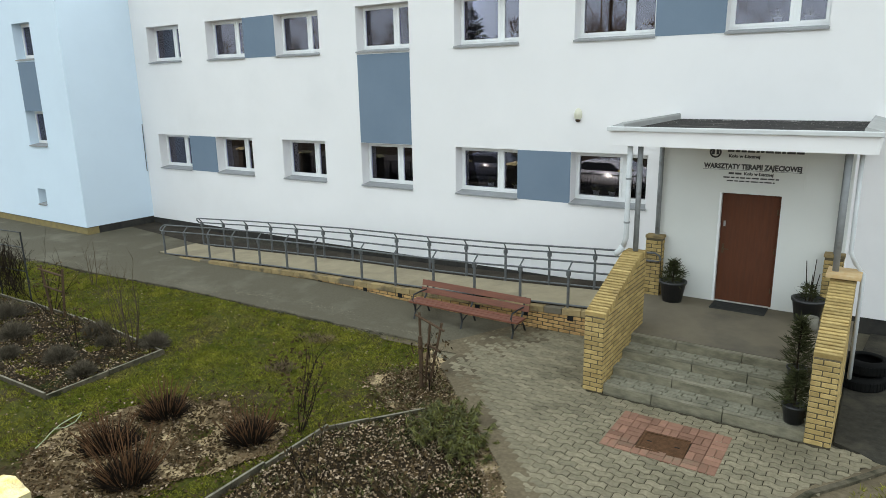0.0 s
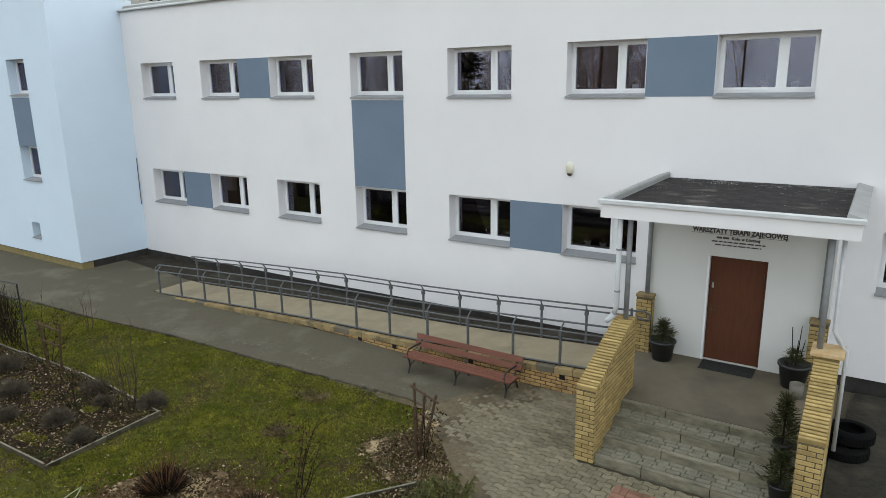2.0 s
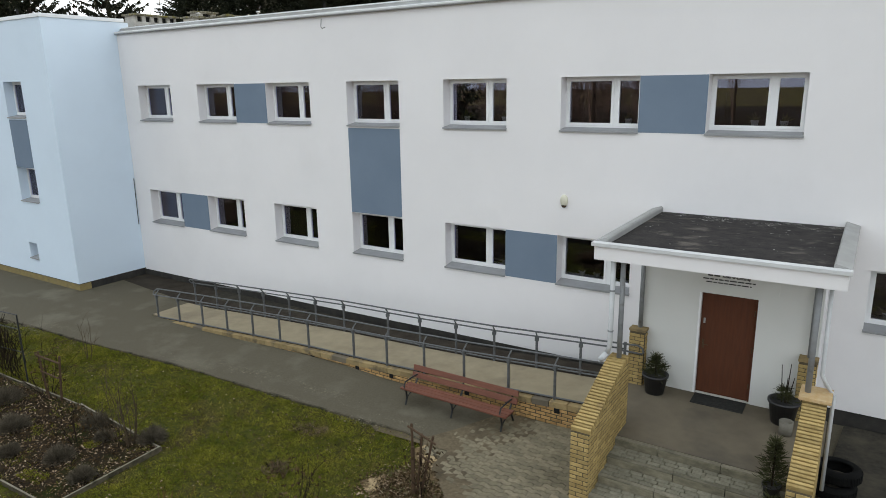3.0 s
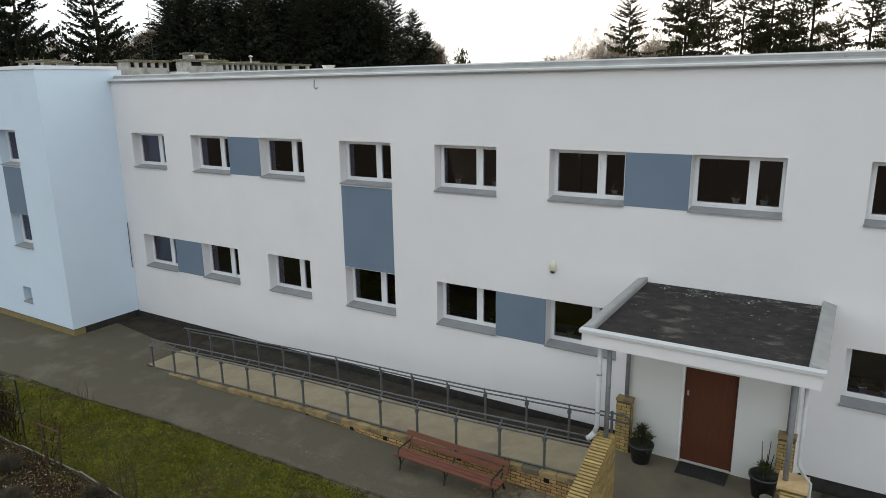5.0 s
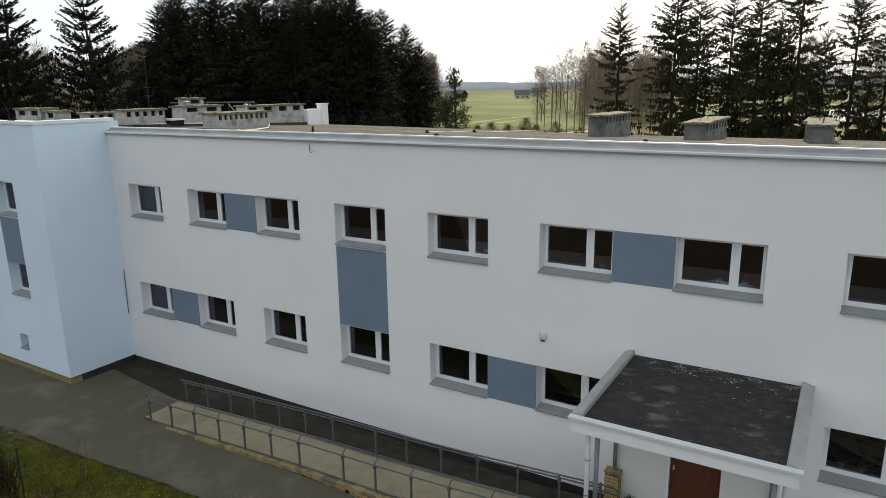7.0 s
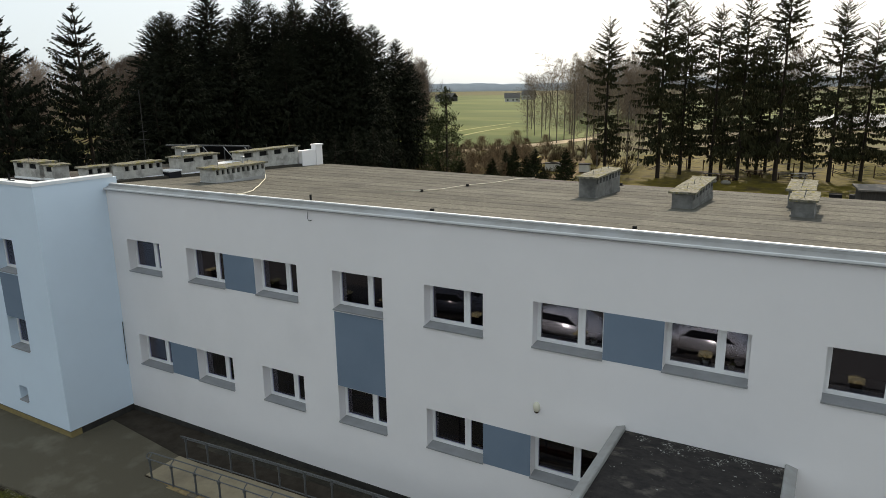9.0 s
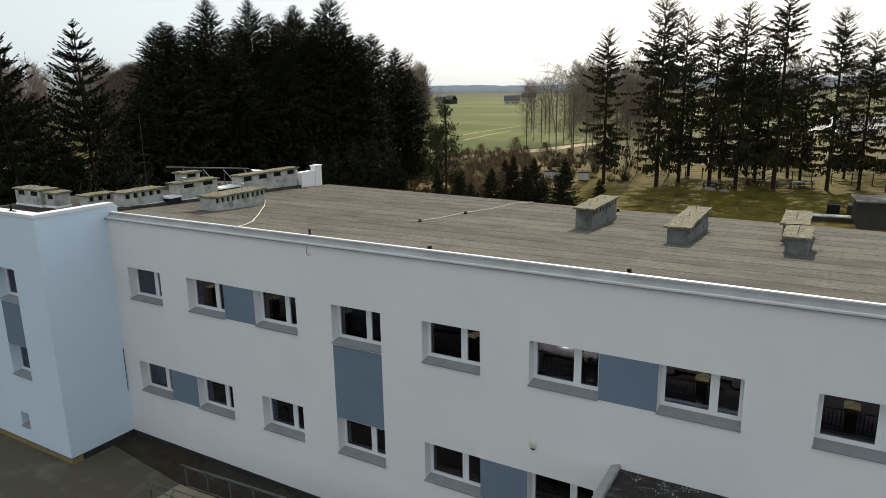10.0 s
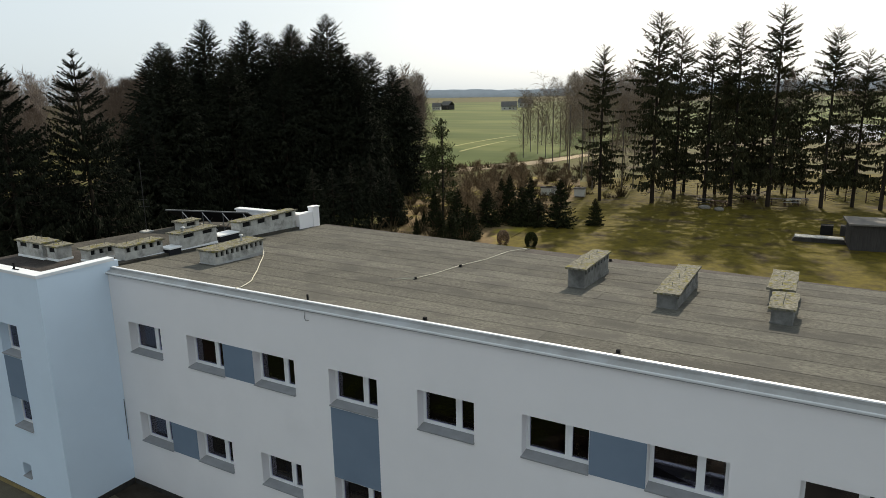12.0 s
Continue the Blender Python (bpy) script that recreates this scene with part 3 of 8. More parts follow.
part("roof_edge", sloped(-21.25, 11.98, 13.9, lambda x: back_y(x) + 0.07, 0.05, -0.18), M["bitumen"], roof, "dark felt edge at the rear eaves")

coping = part("coping", prism(bmesh.new(), [(13.535, 8.045), (13.535, 8.085), (13.58, 8.09), (13.72, 8.145), (13.73, 8.208), (13.80, 8.208), (13.80, 8.02), (13.595, 8.02), (13.595, 8.045)], -21.37, 12.0), M["flashing"])
# Lip paler than the flashing: a highlight put into the colour.
part("front_lip", prism(bmesh.new(), [(13.50, 8.05), (13.505, 8.085), (13.533, 8.10), (13.533, 8.045), (13.51, 8.038)], -21.37, 12.0), M["flashing_lip"], coping, "rounded sheet lip, highlight put into its pale colour")
tagged(coping, "zinc flashing along the roof's edge", "coping", kind="structure")
# The cap's white stands for sunlight on the upturned sheet.
part("cap", boxes((-21.3, 12.0, 13.728, 13.815, 8.211, 8.240)), M["flashing_white"], coping, "sheet cap on the kerb, sun highlight put into its white")
part("drip_edge", boxes((-21.37, 12.0, 13.512, 13.532, 8.02, 8.036)), M["sill"], coping, "dark drip edge")
for x in (-18.4, -15.4, -12.4, -9.4, -6.4, -3.4, -0.4, 2.6):
    part("seam", boxes((x - 0.02, x + 0.02, 13.708, 13.714, 8.145, 8.208)), M["flashing"], coping)

# The block's roof and parapet
tagged(part("roof_block", prism(bmesh.new(), [(LY + 0.41, 8.0), (LY + 0.41, 8.18), (14.8, 8.18), (24.4, 7.83), (24.4, 7.65)], -26.8, LX - 0.41), M["roof_dark"]), "grey felt roof of the projecting block", "roof", kind="structure")
pc = part("coping_block", boxes((-27.62, LX + 0.03, LY - 0.035, LY + 0.36, 8.422, 8.53), (LX - 0.36, LX + 0.03, LY + 0.362, FY + 0.3, 8.422, 8.53), bevel=0.006), M["flashing_white"])
tagged(pc, "white sheet coping on the block's parapet", "coping", kind="structure")
tagged(part("kerb_roof", prism(bmesh.new(), [(FY + 0.47, 8.0), (FY + 0.47, 8.26), (15.0, 8.24), (24.35, 7.86), (24.35, 7.6)], -21.785, -21.385), M["roof_dark"]), "low felt kerb between the two roofs", "kerb", kind="structure")
tagged(part("roof_patch", boxes((-26.7, -22.0, LY + 0.45, 14.8, 8.184, 8.192)), M["bitumen"]), "newer dark felt on the block's roof", "roof", kind="structure")
tagged(part("parapet_north", boxes((-26.6, -21.72, 24.42, 24.8, 7.6, 8.2)), M["render_white"]), "white rear parapet of the block", "parapet", kind="structure")
tagged(part("coping_north", boxes((-26.65, -21.72, 24.38, 24.84, 8.204, 8.28)), M["flashing_white"]), "white sheet coping of the rear parapet", "coping", kind="structure")
tagged(part("parapet_end", boxes((-21.7, -21.34, 23.42, 24.36, 7.6, 8.48), (-21.6, -21.3, 24.362, 24.8, 7.55, 8.66), (-21.63, -21.27, 24.33, 24.83, 8.664, 8.72)), M["render_white"]), "white parapet end on the roof", "parapet", kind="structure")


def chimney(name, x0, x1, y0, y1, z0, h, n, label, slot_h=0.17, over=0.075, cap=0.062, side="x", foot="flashing", paint="chimney_paint"):
    """A long ventilation chimney: rendered body, a band of dark openings between short pillars, and an overhanging slab."""
    t = thing(name, ((x0 + x1) / 2, (y0 + y1) / 2, z0), 0, label, "chimney", "roof chimneys")
    a, b = (x1 - x0) / 2, (y1 - y0) / 2
    zs = h - cap - 0.025 - slot_h
    part("body", boxes((-a, a, -b, b, -0.1, zs), (-a, a, -b, b, zs + slot_h, h - cap), bevel=0.012), M[paint], t)
    part("foot", boxes((-a - 0.022, a + 0.022, -b - 0.022, b + 0.022, -0.1, 0.09), bevel=0.015), M[foot], t, "sheet upstand")
    part("flue", boxes((-a + 0.07, a - 0.07, -b + 0.03, b - 0.03, zs - 0.02, zs + slot_h + 0.02)), M["black"], t)
    if side == "x":
        pitch = 2 * b / n
        for k in range(n + 1):
            y = -b + k * pitch
            w = pitch * 0.23
            part("pillar", boxes((-a, a, max(y - w, -b), min(y + w, b), zs + 0.001, zs + slot_h - 0.001)), M[paint], t)
    else:
        pitch = 2 * a / n
        for k in range(n + 1):
            x = -a + k * pitch
            w = pitch * 0.23
            part("pillar", boxes((max(x - w, -a), min(x + w, a), -b, b, zs + 0.001, zs + slot_h - 0.001)), M[paint], t)
    bm = boxes((-a - over, a + over, -b - over, b + over, h - cap, h))
    bmesh.ops.subdivide_edges(bm, edges=[e for e in bm.edges if e.calc_length() > 0.3], cuts=9, use_grid_fill=True)
    for v in bm.verts:
        q = Vector((v.co.x + x0, v.co.y + y0, v.co.z)) * 3.1
        v.co += Vector((noise.noise(q), noise.noise(q + Vector((9, 0, 0))), 0)) * 0.035 + Vector((0, 0, 0.03 * noise.noise(q * 1.6) if v.co.z > h - 0.01 else 0))
    part("cap", bm, M["chimney_cap"], t, "mossy concrete slab")
    for y in (-b * 0.6, 0.0, b * 0.6):
        part("rod", tubes(([(0, y, h - 0.01), (0.01, y, h + 0.13)], 0.008), sides=5), M["steel"], t)
    return t


chimney("chimney", -19.30, -18.52, 15.85, 18.22, 8.05, 0.58, 10, "long grey roof chimney with a row of dark openings")
chimney("chimney", -6.77, -6.25, 19.58, 22.22, 7.80, 0.72, 8, "grey roof chimney with a mossy slab", paint="chimney_grey", foot="chimney_grey")
chimney("chimney", -3.79, -3.25, 18.52, 21.85, 7.86, 0.54, 7, "grey roof chimney with a mossy slab", paint="chimney_grey", foot="chimney_grey")
chimney("chimney", -0.89, -0.38, 18.48, 19.95, 7.90, 0.49, 2, "short grey roof chimney with a mossy slab", paint="chimney_grey", foot="chimney_grey")
chimney("chimney", -1.08, -0.50, 20.45, 22.6, 7.80, 0.56, 4, "grey roof chimney with a mossy slab", paint="chimney_grey", foot="chimney_grey")
chimney("chimney", -22.05, -21.45, 16.75, 18.58, 8.10, 0.73, 2, "tall grey roof chimney beside the kerb", slot_h=0.15, foot="flashing_white")
chimney("chimney", -22.6, -22.1, 17.5, 18.3, 8.06, 1.05, 1, "small square roof chimney", slot_h=0.14)
chimney("chimney", -22.2, -21.6, 14.5, 16.1, 8.15, 0.62, 5, "grey roof chimney with flaking render", foot="flashing_white")
chimney("chimney", -23.3, -22.8, 13.9, 14.9, 8.18, 0.5, 3, "small grey roof chimney with flaking render", foot="flashing_white")
chimney("chimney", -26.4, -24.75, 13.35, 13.95, 8.18, 0.66, 2, "broad grey roof chimney of the block", side="y", foot="flashing_white")
chimney("chimney", -24.65, -24.0, 13.45, 14.0, 8.18, 0.58, 1, "small grey roof chimney of the block", side="y", foot="flashing_white")
chimney("chimney", -22.0, -21.5, 19.85, 23.35, 7.78, 0.97, 4, "long pale ventilation wall on the roof", slot_h=0.2, foot="flashing_white")


def vent_pipe(at, h, r):
    t = thing("vent_pipe", at, 0, "small pale vent pipe with a flat hood on a chimney slab", "vent pipe", "vent pipes")
    part("pipe", tubes(([(0, 0, -0.03), (0, 0, h)], r), sides=8), M["pipe"], t)
    part("hood", lathe(bmesh.new(), [(0, h - 0.02), (r * 2.6, h), (r * 2.7, h + 0.02), (r * 1.2, h + 0.05), (0, h + 0.055)], 12), M["pipe"], t)


vent_pipe((-18.9, 17.5, 8.62), 0.22, 0.03)
vent_pipe((-21.75, 17.2, 8.82), 0.13, 0.035)


def skylight_box(at, sx, sy, h):
    t = thing("roof_hatch", at, 0, "low dark roof hatch with a white sheet lid", "roof hatch", "roof hatches")
    part("curb", boxes((-sx, sx, -sy, sy, -0.1, h)), M["collector"], t)
    part("lid", boxes((-sx - 0.03, sx + 0.03, -sy - 0.03, sy + 0.03, h, h + 0.06), bevel=0.01), M["flashing_white"], t, "white sheet lid")


skylight_box((-21.6, 16.42, 8.12), 0.28, 0.26, 0.2)
skylight_box((-21.75, 19.25, 7.98), 0.3, 0.5, 0.33)


def solar_rack(at, w, turn):
    """A tilted collector seen from behind, on triangular steel supports."""
    t = thing("solar_collector", at, turn, "dark tilted solar collector on triangular steel supports", "solar collector")
    part("panel", prism(bmesh.new(), [(0.0, 0.86), (0.05, 0.90), (1.45, 0.16), (1.40, 0.12)], -w / 2, w / 2), M["collector"], t)
    part("edge", boxes((-w / 2, w / 2, -0.03, 0.06, 0.87, 0.92)), M["steel"], t)
    for x in np.linspace(-w / 2 + 0.9, w / 2 - 0.2, 4):
        part("support", tubes(([(x, 0.02, 0.86), (x, 0.02, 0.0)], 0.02), ([(x, 0.02, 0.02), (x, 1.4, 0.02)], 0.02), ([(x, 0.02, 0.02), (x, 0.75, 0.48)], 0.018), sides=5), M["steel"], t)
        part("brace", tubes(([(x, -0.02, 0.84), (x + 0.75, -0.02, 0.03)], 0.022), sides=5), M["pipe"], t)
    return t


solar_rack((-24.5, 20.7, 7.96), 4.3, 14)


def peg(at):
    t = thing("roof_vent", at, 0, "small black vent cap on the roof felt", "roof vent", "roof vents")
    part("cap", boxes((-0.042, 0.042, -0.042, 0.042, 0.0, 0.085), bevel=0.012), M["black"], t)
    part("flange", boxes((-0.07, 0.07, -0.07, 0.07, -0.02, 0.01)), M["bitumen"], t)


for x, y in ((-11.35, 17.8), (-11.03, 20.3), (-8.65, 13.98), (-3.62, 14.04), (-6.8, 24.4)):
    peg((x, y, roof_z(x, y)))
bk = thing("coping_bracket", (-22.9, LY + 0.16, 8.53), 0, "small dark bracket on the block's white coping", "bracket")
part("stand", boxes((-0.022, 0.022, -0.022, 0.022, 0, 0.22), (-0.1, 0.26, -0.02, 0.02, 0.0, 0.025), bevel=0.004), M["black"], bk)
lr = thing("roof_bracket", (-12.51, 13.87, 8.19), 0, "small dark bracket with a cable at the roof's edge", "bracket")
part("stand", boxes((-0.022, 0.022, -0.02, 0.02, 0, 0.2), (-0.02, 0.2, -0.02, 0.02, 0.0, 0.035)), M["black"], lr)
cable = thing("cable", (-18.5, 18.2, 8.02), 0, "pale cable hanging over the roof felt from a chimney", "cable")
part("strand", tubes(([(-0.06, 0.0, 0.35), (-0.05, 0.05, 0.12), (0.4, -0.45, 0.03), (1.08, -1.28, 0.065), (1.96, -2.3, 0.12), (2.5, -3.0, 0.15), (2.9, -3.48, 0.175), (3.1, -3.9, 0.19), (3.22, -4.25, 0.20), (3.25, -4.42, 0.23), (3.26, -4.47, 0.235)], 0.017), sides=5), M["rope"], cable)
WIRE = [(-12.0, 17.26), (-11.34, 17.77), (-11.22, 18.84), (-11.07, 20.36), (-10.85, 21.96), (-10.74, 23.79), (-10.45, 24.95)]
cable2 = thing("cable", (*WIRE[0], roof_z(*WIRE[0])), 0, "thin pale lightning wire lying along the roof", "cable")
part("strand", tubes(([(x - WIRE[0][0], y - WIRE[0][1], roof_z(x, y) - roof_z(*WIRE[0]) + 0.02 + 0.03 * (i % 2)) for i, (x, y) in enumerate(WIRE)], 0.012), sides=4), M["rope"], cable2)
mast = thing("antenna_mast", (-26.5, 19.0, 8.02), 0, "thin steel antenna mast on the block's roof", "antenna")
part("pole", tubes(([(0, 0, 0), (0.05, 0, 3.3)], 0.013), sides=6), M["iron"], mast)
part("crossbar", tubes(([(-0.35, 0, 1.15), (0.4, 0, 1.2)], 0.008), ([(-0.25, 0, 1.5), (0.3, 0, 1.53)], 0.008), sides=4), M["iron"], mast)
part("foot", boxes((-0.25, 0.25, -0.2, 0.2, 0, 0.08), bevel=0.02), M["chimney_paint"], mast)

# Small things on the facade
al = thing("alarm_siren", (-5.60, FY, 3.74), 0, "cream plastic alarm siren on the white wall", "alarm siren")
bm = bmesh.new()
bmesh.ops.create_uvsphere(bm, u_segments=20, v_segments=12, radius=1.0, matrix=Matrix.Translation((0, -0.02, 0.035)) @ Matrix.Diagonal((0.088, 0.075, 0.135, 1)))
part("housing", bm, M["alarm"], al, smooth=True)
part("back_plate", boxes((-0.06, 0.06, -0.02, 0.0, -0.05, 0.12), bevel=0.008), M["alarm"], al)
bm = bmesh.new()
bmesh.ops.create_uvsphere(bm, u_segments=16, v_segments=10, radius=1.0, matrix=Matrix.Translation((0, -0.025, -0.075)) @ Matrix.Diagonal((0.058, 0.052, 0.05, 1)))
part("lamp", bm, M["amber"], al, "dark lens below", smooth=True)
tagged(part("drip_strip", boxes((-27.6, LX + 0.008, LY - 0.012, LY - 0.001, 0.108, 0.126), (LX + 0.001, LX + 0.008, LY, FY - 0.002, 0.108, 0.126)), M["lettering"]), "thin dark drip strip at the foot of the render", "trim", kind="structure")
cd = thing("conduit", (LX, FY - 0.06, 1.7), 0, "thin grey conduit on the white corner wall", "conduit")
part("pipe", tubes(([(0.015, 0, 0), (0.015, 0.02, 1.6)], 0.014), sides=6), M["steel"], cd)
hk = thing("wire_hook", (-12.4, FY, 7.72), 0, "thin bent wire end on the facade below the roof", "wire")
part("strand", tubes(([(0, 0.0, 0.25), (0.0, -0.03, 0.05), (0.06, -0.05, 0.0), (0.16, -0.05, 0.03)], 0.008), sides=4), M["black"], hk)

# ---- entrance ----
EY = 12.4
LAND = 0.52
vest = part("wall_entrance", wall_with_holes(-3.42, -0.42, LAND - 0.3, 3.49, EY, EY + 0.22, [(-2.41, -1.42, LAND, 2.515)]), M["render_porch"])
tagged(vest, "cream white rendered wall of the entrance porch, canopy shade in its colour", "wall", kind="structure")
tagged(part("wall_entrance_sides", boxes((-3.42, -3.2, EY + 0.222, FY - 0.002, LAND - 0.3, 3.488), (-0.64, -0.42, EY + 0.222, FY - 0.002, -0.3, 3.488)), M["render_white"]), "white side walls of the entrance porch", "wall", kind="structure")

door = thing("door_1", (-1.915, EY + 0.12, LAND), 0, "closed plain red-brown entrance door", "door", kind="structure")
part("jamb", boxes((-0.493, -0.456, -0.125, -0.032, 0, 1.992)), M["frame_white"], door, "white door jamb")
part("door_frame", boxes((-0.492, -0.455, -0.03, 0.06, 0, 1.992), (0.452, 0.492, -0.03, 0.06, 0, 1.992), (-0.455, 0.452, -0.03, 0.06, 1.955, 1.992)), M["door"], door)
leaf = part("leaf", boxes((-0.453, 0.45, -0.022, 0.03, 0.006, 1.953), bevel=0.006), M["door"], door)
part("handle", tubes(([(-0.39, -0.03, 0.98), (-0.39, -0.075, 0.98), (-0.29, -0.075, 0.975)], 0.009), sides=8), M["bronze"], leaf, "dull bronze lever handle")
part("lock_plate", boxes((-0.408, -0.372, -0.028, -0.022, 0.89, 1.06), bevel=0.003), M["bronze"], leaf)
part("notice", boxes((-0.41, -0.375, -0.028, -0.022, 1.38, 1.48)), M["pipe"], leaf)
for z in (0.3, 1.0, 1.7):
    part("hinge", tubes(([(0.452, -0.035, z - 0.05), (0.452, -0.035, z + 0.05)], 0.010), sides=8), M["bronze"], door)
dm = thing("door_mat", (-1.9, EY - 0.24, LAND), 0, "dark rubber mat before the door", "door mat")
part("mat", boxes((-0.45, 0.45, -0.22, 0.22, 0, 0.018), bevel=0.006), M["mat_rubber"], dm)

sign = thing("sign_board", (-1.93, EY, 2.64), 0, "white sign with dark lettering over the door", "sign")
part("board", boxes((-0.83, 0.83, -0.018, 0.0, 0.0, 0.84), bevel=0.003), M["render_porch"], sign)


def lettering(text, x, z, height, width, parent):
    cu = bpy.data.curves.new("lettering", "FONT")
    cu.body, cu.size, cu.extrude, cu.offset, cu.align_x, cu.resolution_u = text, height * 1.38, 0.002, height * 0.07, "CENTER", 2
    tmp = bpy.data.objects.new("lettering", cu)
    me = bpy.data.meshes.new_from_object(tmp)
    bpy.data.objects.remove(tmp)
    span = max(v.co.x for v in me.vertices) - min(v.co.x for v in me.vertices)
    for v in me.vertices:
        v.co = Vector((x + v.co.x * width / span, -0.021 - v.co.z, z + v.co.y))
    return link("lettering", me, M["lettering"], parent)


lettering("WARSZTATY TERAPII ZAJĘCIOWEJ", 0.0, 0.305, 0.085, 1.55, sign)
lettering("Koło w Łęcznej", 0.12, 0.205, 0.05, 0.46, sign)
lettering("Koło w Łęcznej", -0.13, 0.50, 0.052, 0.5, sign)
part("rule", boxes((-0.79, 0.79, -0.022, -0.017, 0.281, 0.286)), M["lettering"], sign)
lrng = random.Random(12)
for x0, x1, z0, z1 in ((-0.36, -0.15, 0.208, 0.242), (-0.44, 0.44, 0.142, 0.165), (-0.38, 0.38, 0.085, 0.106), (-0.4, 0.78, 0.592, 0.628), (-0.4, 0.78, 0.675, 0.708)):
    x = x0
    while x < x1 - 0.02:
        w = min(lrng.uniform(0.05, 0.13), x1 - x)
        part("text_bar", boxes((x, x + w, -0.022, -0.017, z0, z1)), M["lettering"], sign)
        x += w + 0.018
part("emblem", lathe(bmesh.new(), [(0.07, 0), (0.1, 0), (0.1, 0.004), (0.07, 0.004), (0.07, 0)], 20), M["lettering"], sign).matrix_basis = pose(-0.6, -0.018, 0.58, 90, 0, 0)
part("emblem_core", boxes((-0.66, -0.615, -0.022, -0.017, 0.54, 0.64), (-0.585, -0.54, -0.022, -0.017, 0.54, 0.64)), M["lettering"], sign)

can = part("canopy", boxes((-3.62, -0.135, 10.24, FY - 0.003, 3.5, 3.66)), M["render_white"])
tagged(can, "white porch canopy with a flat bitumen roof and sheet rim", "canopy", kind="structure")
part("fascia", boxes((-3.66, -0.095, 10.2, 10.238, 3.475, 3.70), (-3.66, -3.622, 10.242, FY - 0.004, 3.485, 3.70), (-0.133, -0.095, 10.242, FY - 0.004, 3.485, 3.70), bevel=0.004), M["render_white"], can, "white boarded fascia")
part("rim", boxes((-3.70, -0.055, 10.155, 10.3, 3.702, 3.765), bevel=0.01), M["flashing_lip"], can, "white sheet gutter rim")
part("rim", prism(bmesh.new(), [(-3.69, 3.70), (-3.69, 3.765), (-3.50, 3.83), (-3.48, 3.80), (-3.48, 3.66)], 10.302, FY - 0.005, "y"), M["flashing"], can)
part("rim", prism(bmesh.new(), [(-0.06, 3.70), (-0.06, 3.76), (-0.27, 3.82), (-0.29, 3.79), (-0.29, 3.66)], 10.302, FY - 0.005, "y"), M["flashing"], can)
part("roof_skin", boxes((-3.48, -0.29, 10.302, FY - 0.006, 3.662, 3.715)), M["canopy_felt"], can, "dark weathered bitumen felt with pale grit")
rngc = np.random.default_rng(3)
n = 2600
px = rngc.uniform(-3.45, -0.34, n)
py = 13.55 - np.abs(rngc.normal(0, 0.26, n)) * rngc.choice([1, 1, 1, 5.0], n)
clump = np.array([noise.noise((x * 2.3, y * 4.0, 3.0)) for x, y in zip(px, py)])
ok = (py > 10.4) & (clump > rngc.uniform(-0.15, 0.5, n))
base = np.stack([px, py, np.full(n, 3.717)], 1)[ok]
size = rngc.uniform(0.006, 0.02, len(base)) * rngc.choice([1, 1, 1, 1, 2.6], len(base))
v, f = blades(rngc, base, unit(rngc.normal(size=(len(base), 3)) * (1, 0.6, 0.05)), size, size * 0.8)
v[:, 2] = 3.719 + rngc.uniform(0, 0.006, len(v))
tagged(raw("grit", v, f, M["chimney_paint"]), "pale grit and lichen on the canopy roof", "grit", kind="stuff")


def pipe_thing(name, lines, material, label, category, brackets=()):
    at = lines[0][0][0]
    t = thing(name, at, 0, label, category)
    for pts, r in lines:
        part("pipe", tubes(([tuple(np.subtract(p, at)) for p in pts], r), sides=12), material, t, smooth=True)
    for z in brackets:
        cx, cy = lines[0][0][-1][0] - at[0], lines[0][0][-1][1] - at[1]
        part("clamp", tubes(([(cx, cy, z - 0.015), (cx, cy, z + 0.015)], lines[0][1] + 0.006), sides=12), M["post_grey"], t)
    return t


pipe_thing("post", [([(-3.22, 10.38, 1.79), (-3.22, 10.38, 3.5)], 0.042)], M["post_grey"], "grey round steel post carrying the canopy", "post")
pipe_thing("downpipe", [([(-3.40, 10.30, 1.86), (-3.36, 10.30, 2.0), (-3.36, 10.30, 3.52)], 0.042), ([(-3.52, 10.28, 1.72), (-3.47, 10.29, 1.76), (-3.40, 10.30, 1.86)], 0.05)], M["pipe_pale"], "grey rain downpipe with a pale elbow beside the post", "downpipe", (0.4, 1.1))
pipe_thing("post", [([(-3.44, 12.33, 1.66), (-3.44, 12.33, 3.5)], 0.042)], M["post_grey"], "grey round steel post on the brick pier", "post")
pipe_thing("post", [([(-0.42, 10.40, 1.84), (-0.42, 10.40, 3.5)], 0.042)], M["post_grey"], "grey round steel post carrying the canopy", "post")
pipe_thing("post", [([(-0.53, 12.3, 1.66), (-0.53, 12.3, 3.5)], 0.042)], M["post_grey"], "grey round steel post on the brick pier", "post")
pipe_thing("downpipe", [([(-0.09, 10.55, 0.25), (-0.09, 10.55, 1.80), (-0.20, 10.52, 1.95), (-0.27, 10.50, 2.1), (-0.28, 10.48, 3.5)], 0.029)], M["pipe_pale"], "pale grey rain downpipe behind the brick cheek wall", "downpipe", (0.7, 1.3))

# ---- landing, steps and ramp ----
def ramp_z(x):
    return float(np.interp(x, (-17.2, -14.86, -12.88, -10.94, -8.58, -6.59, -4.59, -3.5), (-0.13, 0.01, 0.11, 0.20, 0.26, 0.34, 0.46, 0.52)))


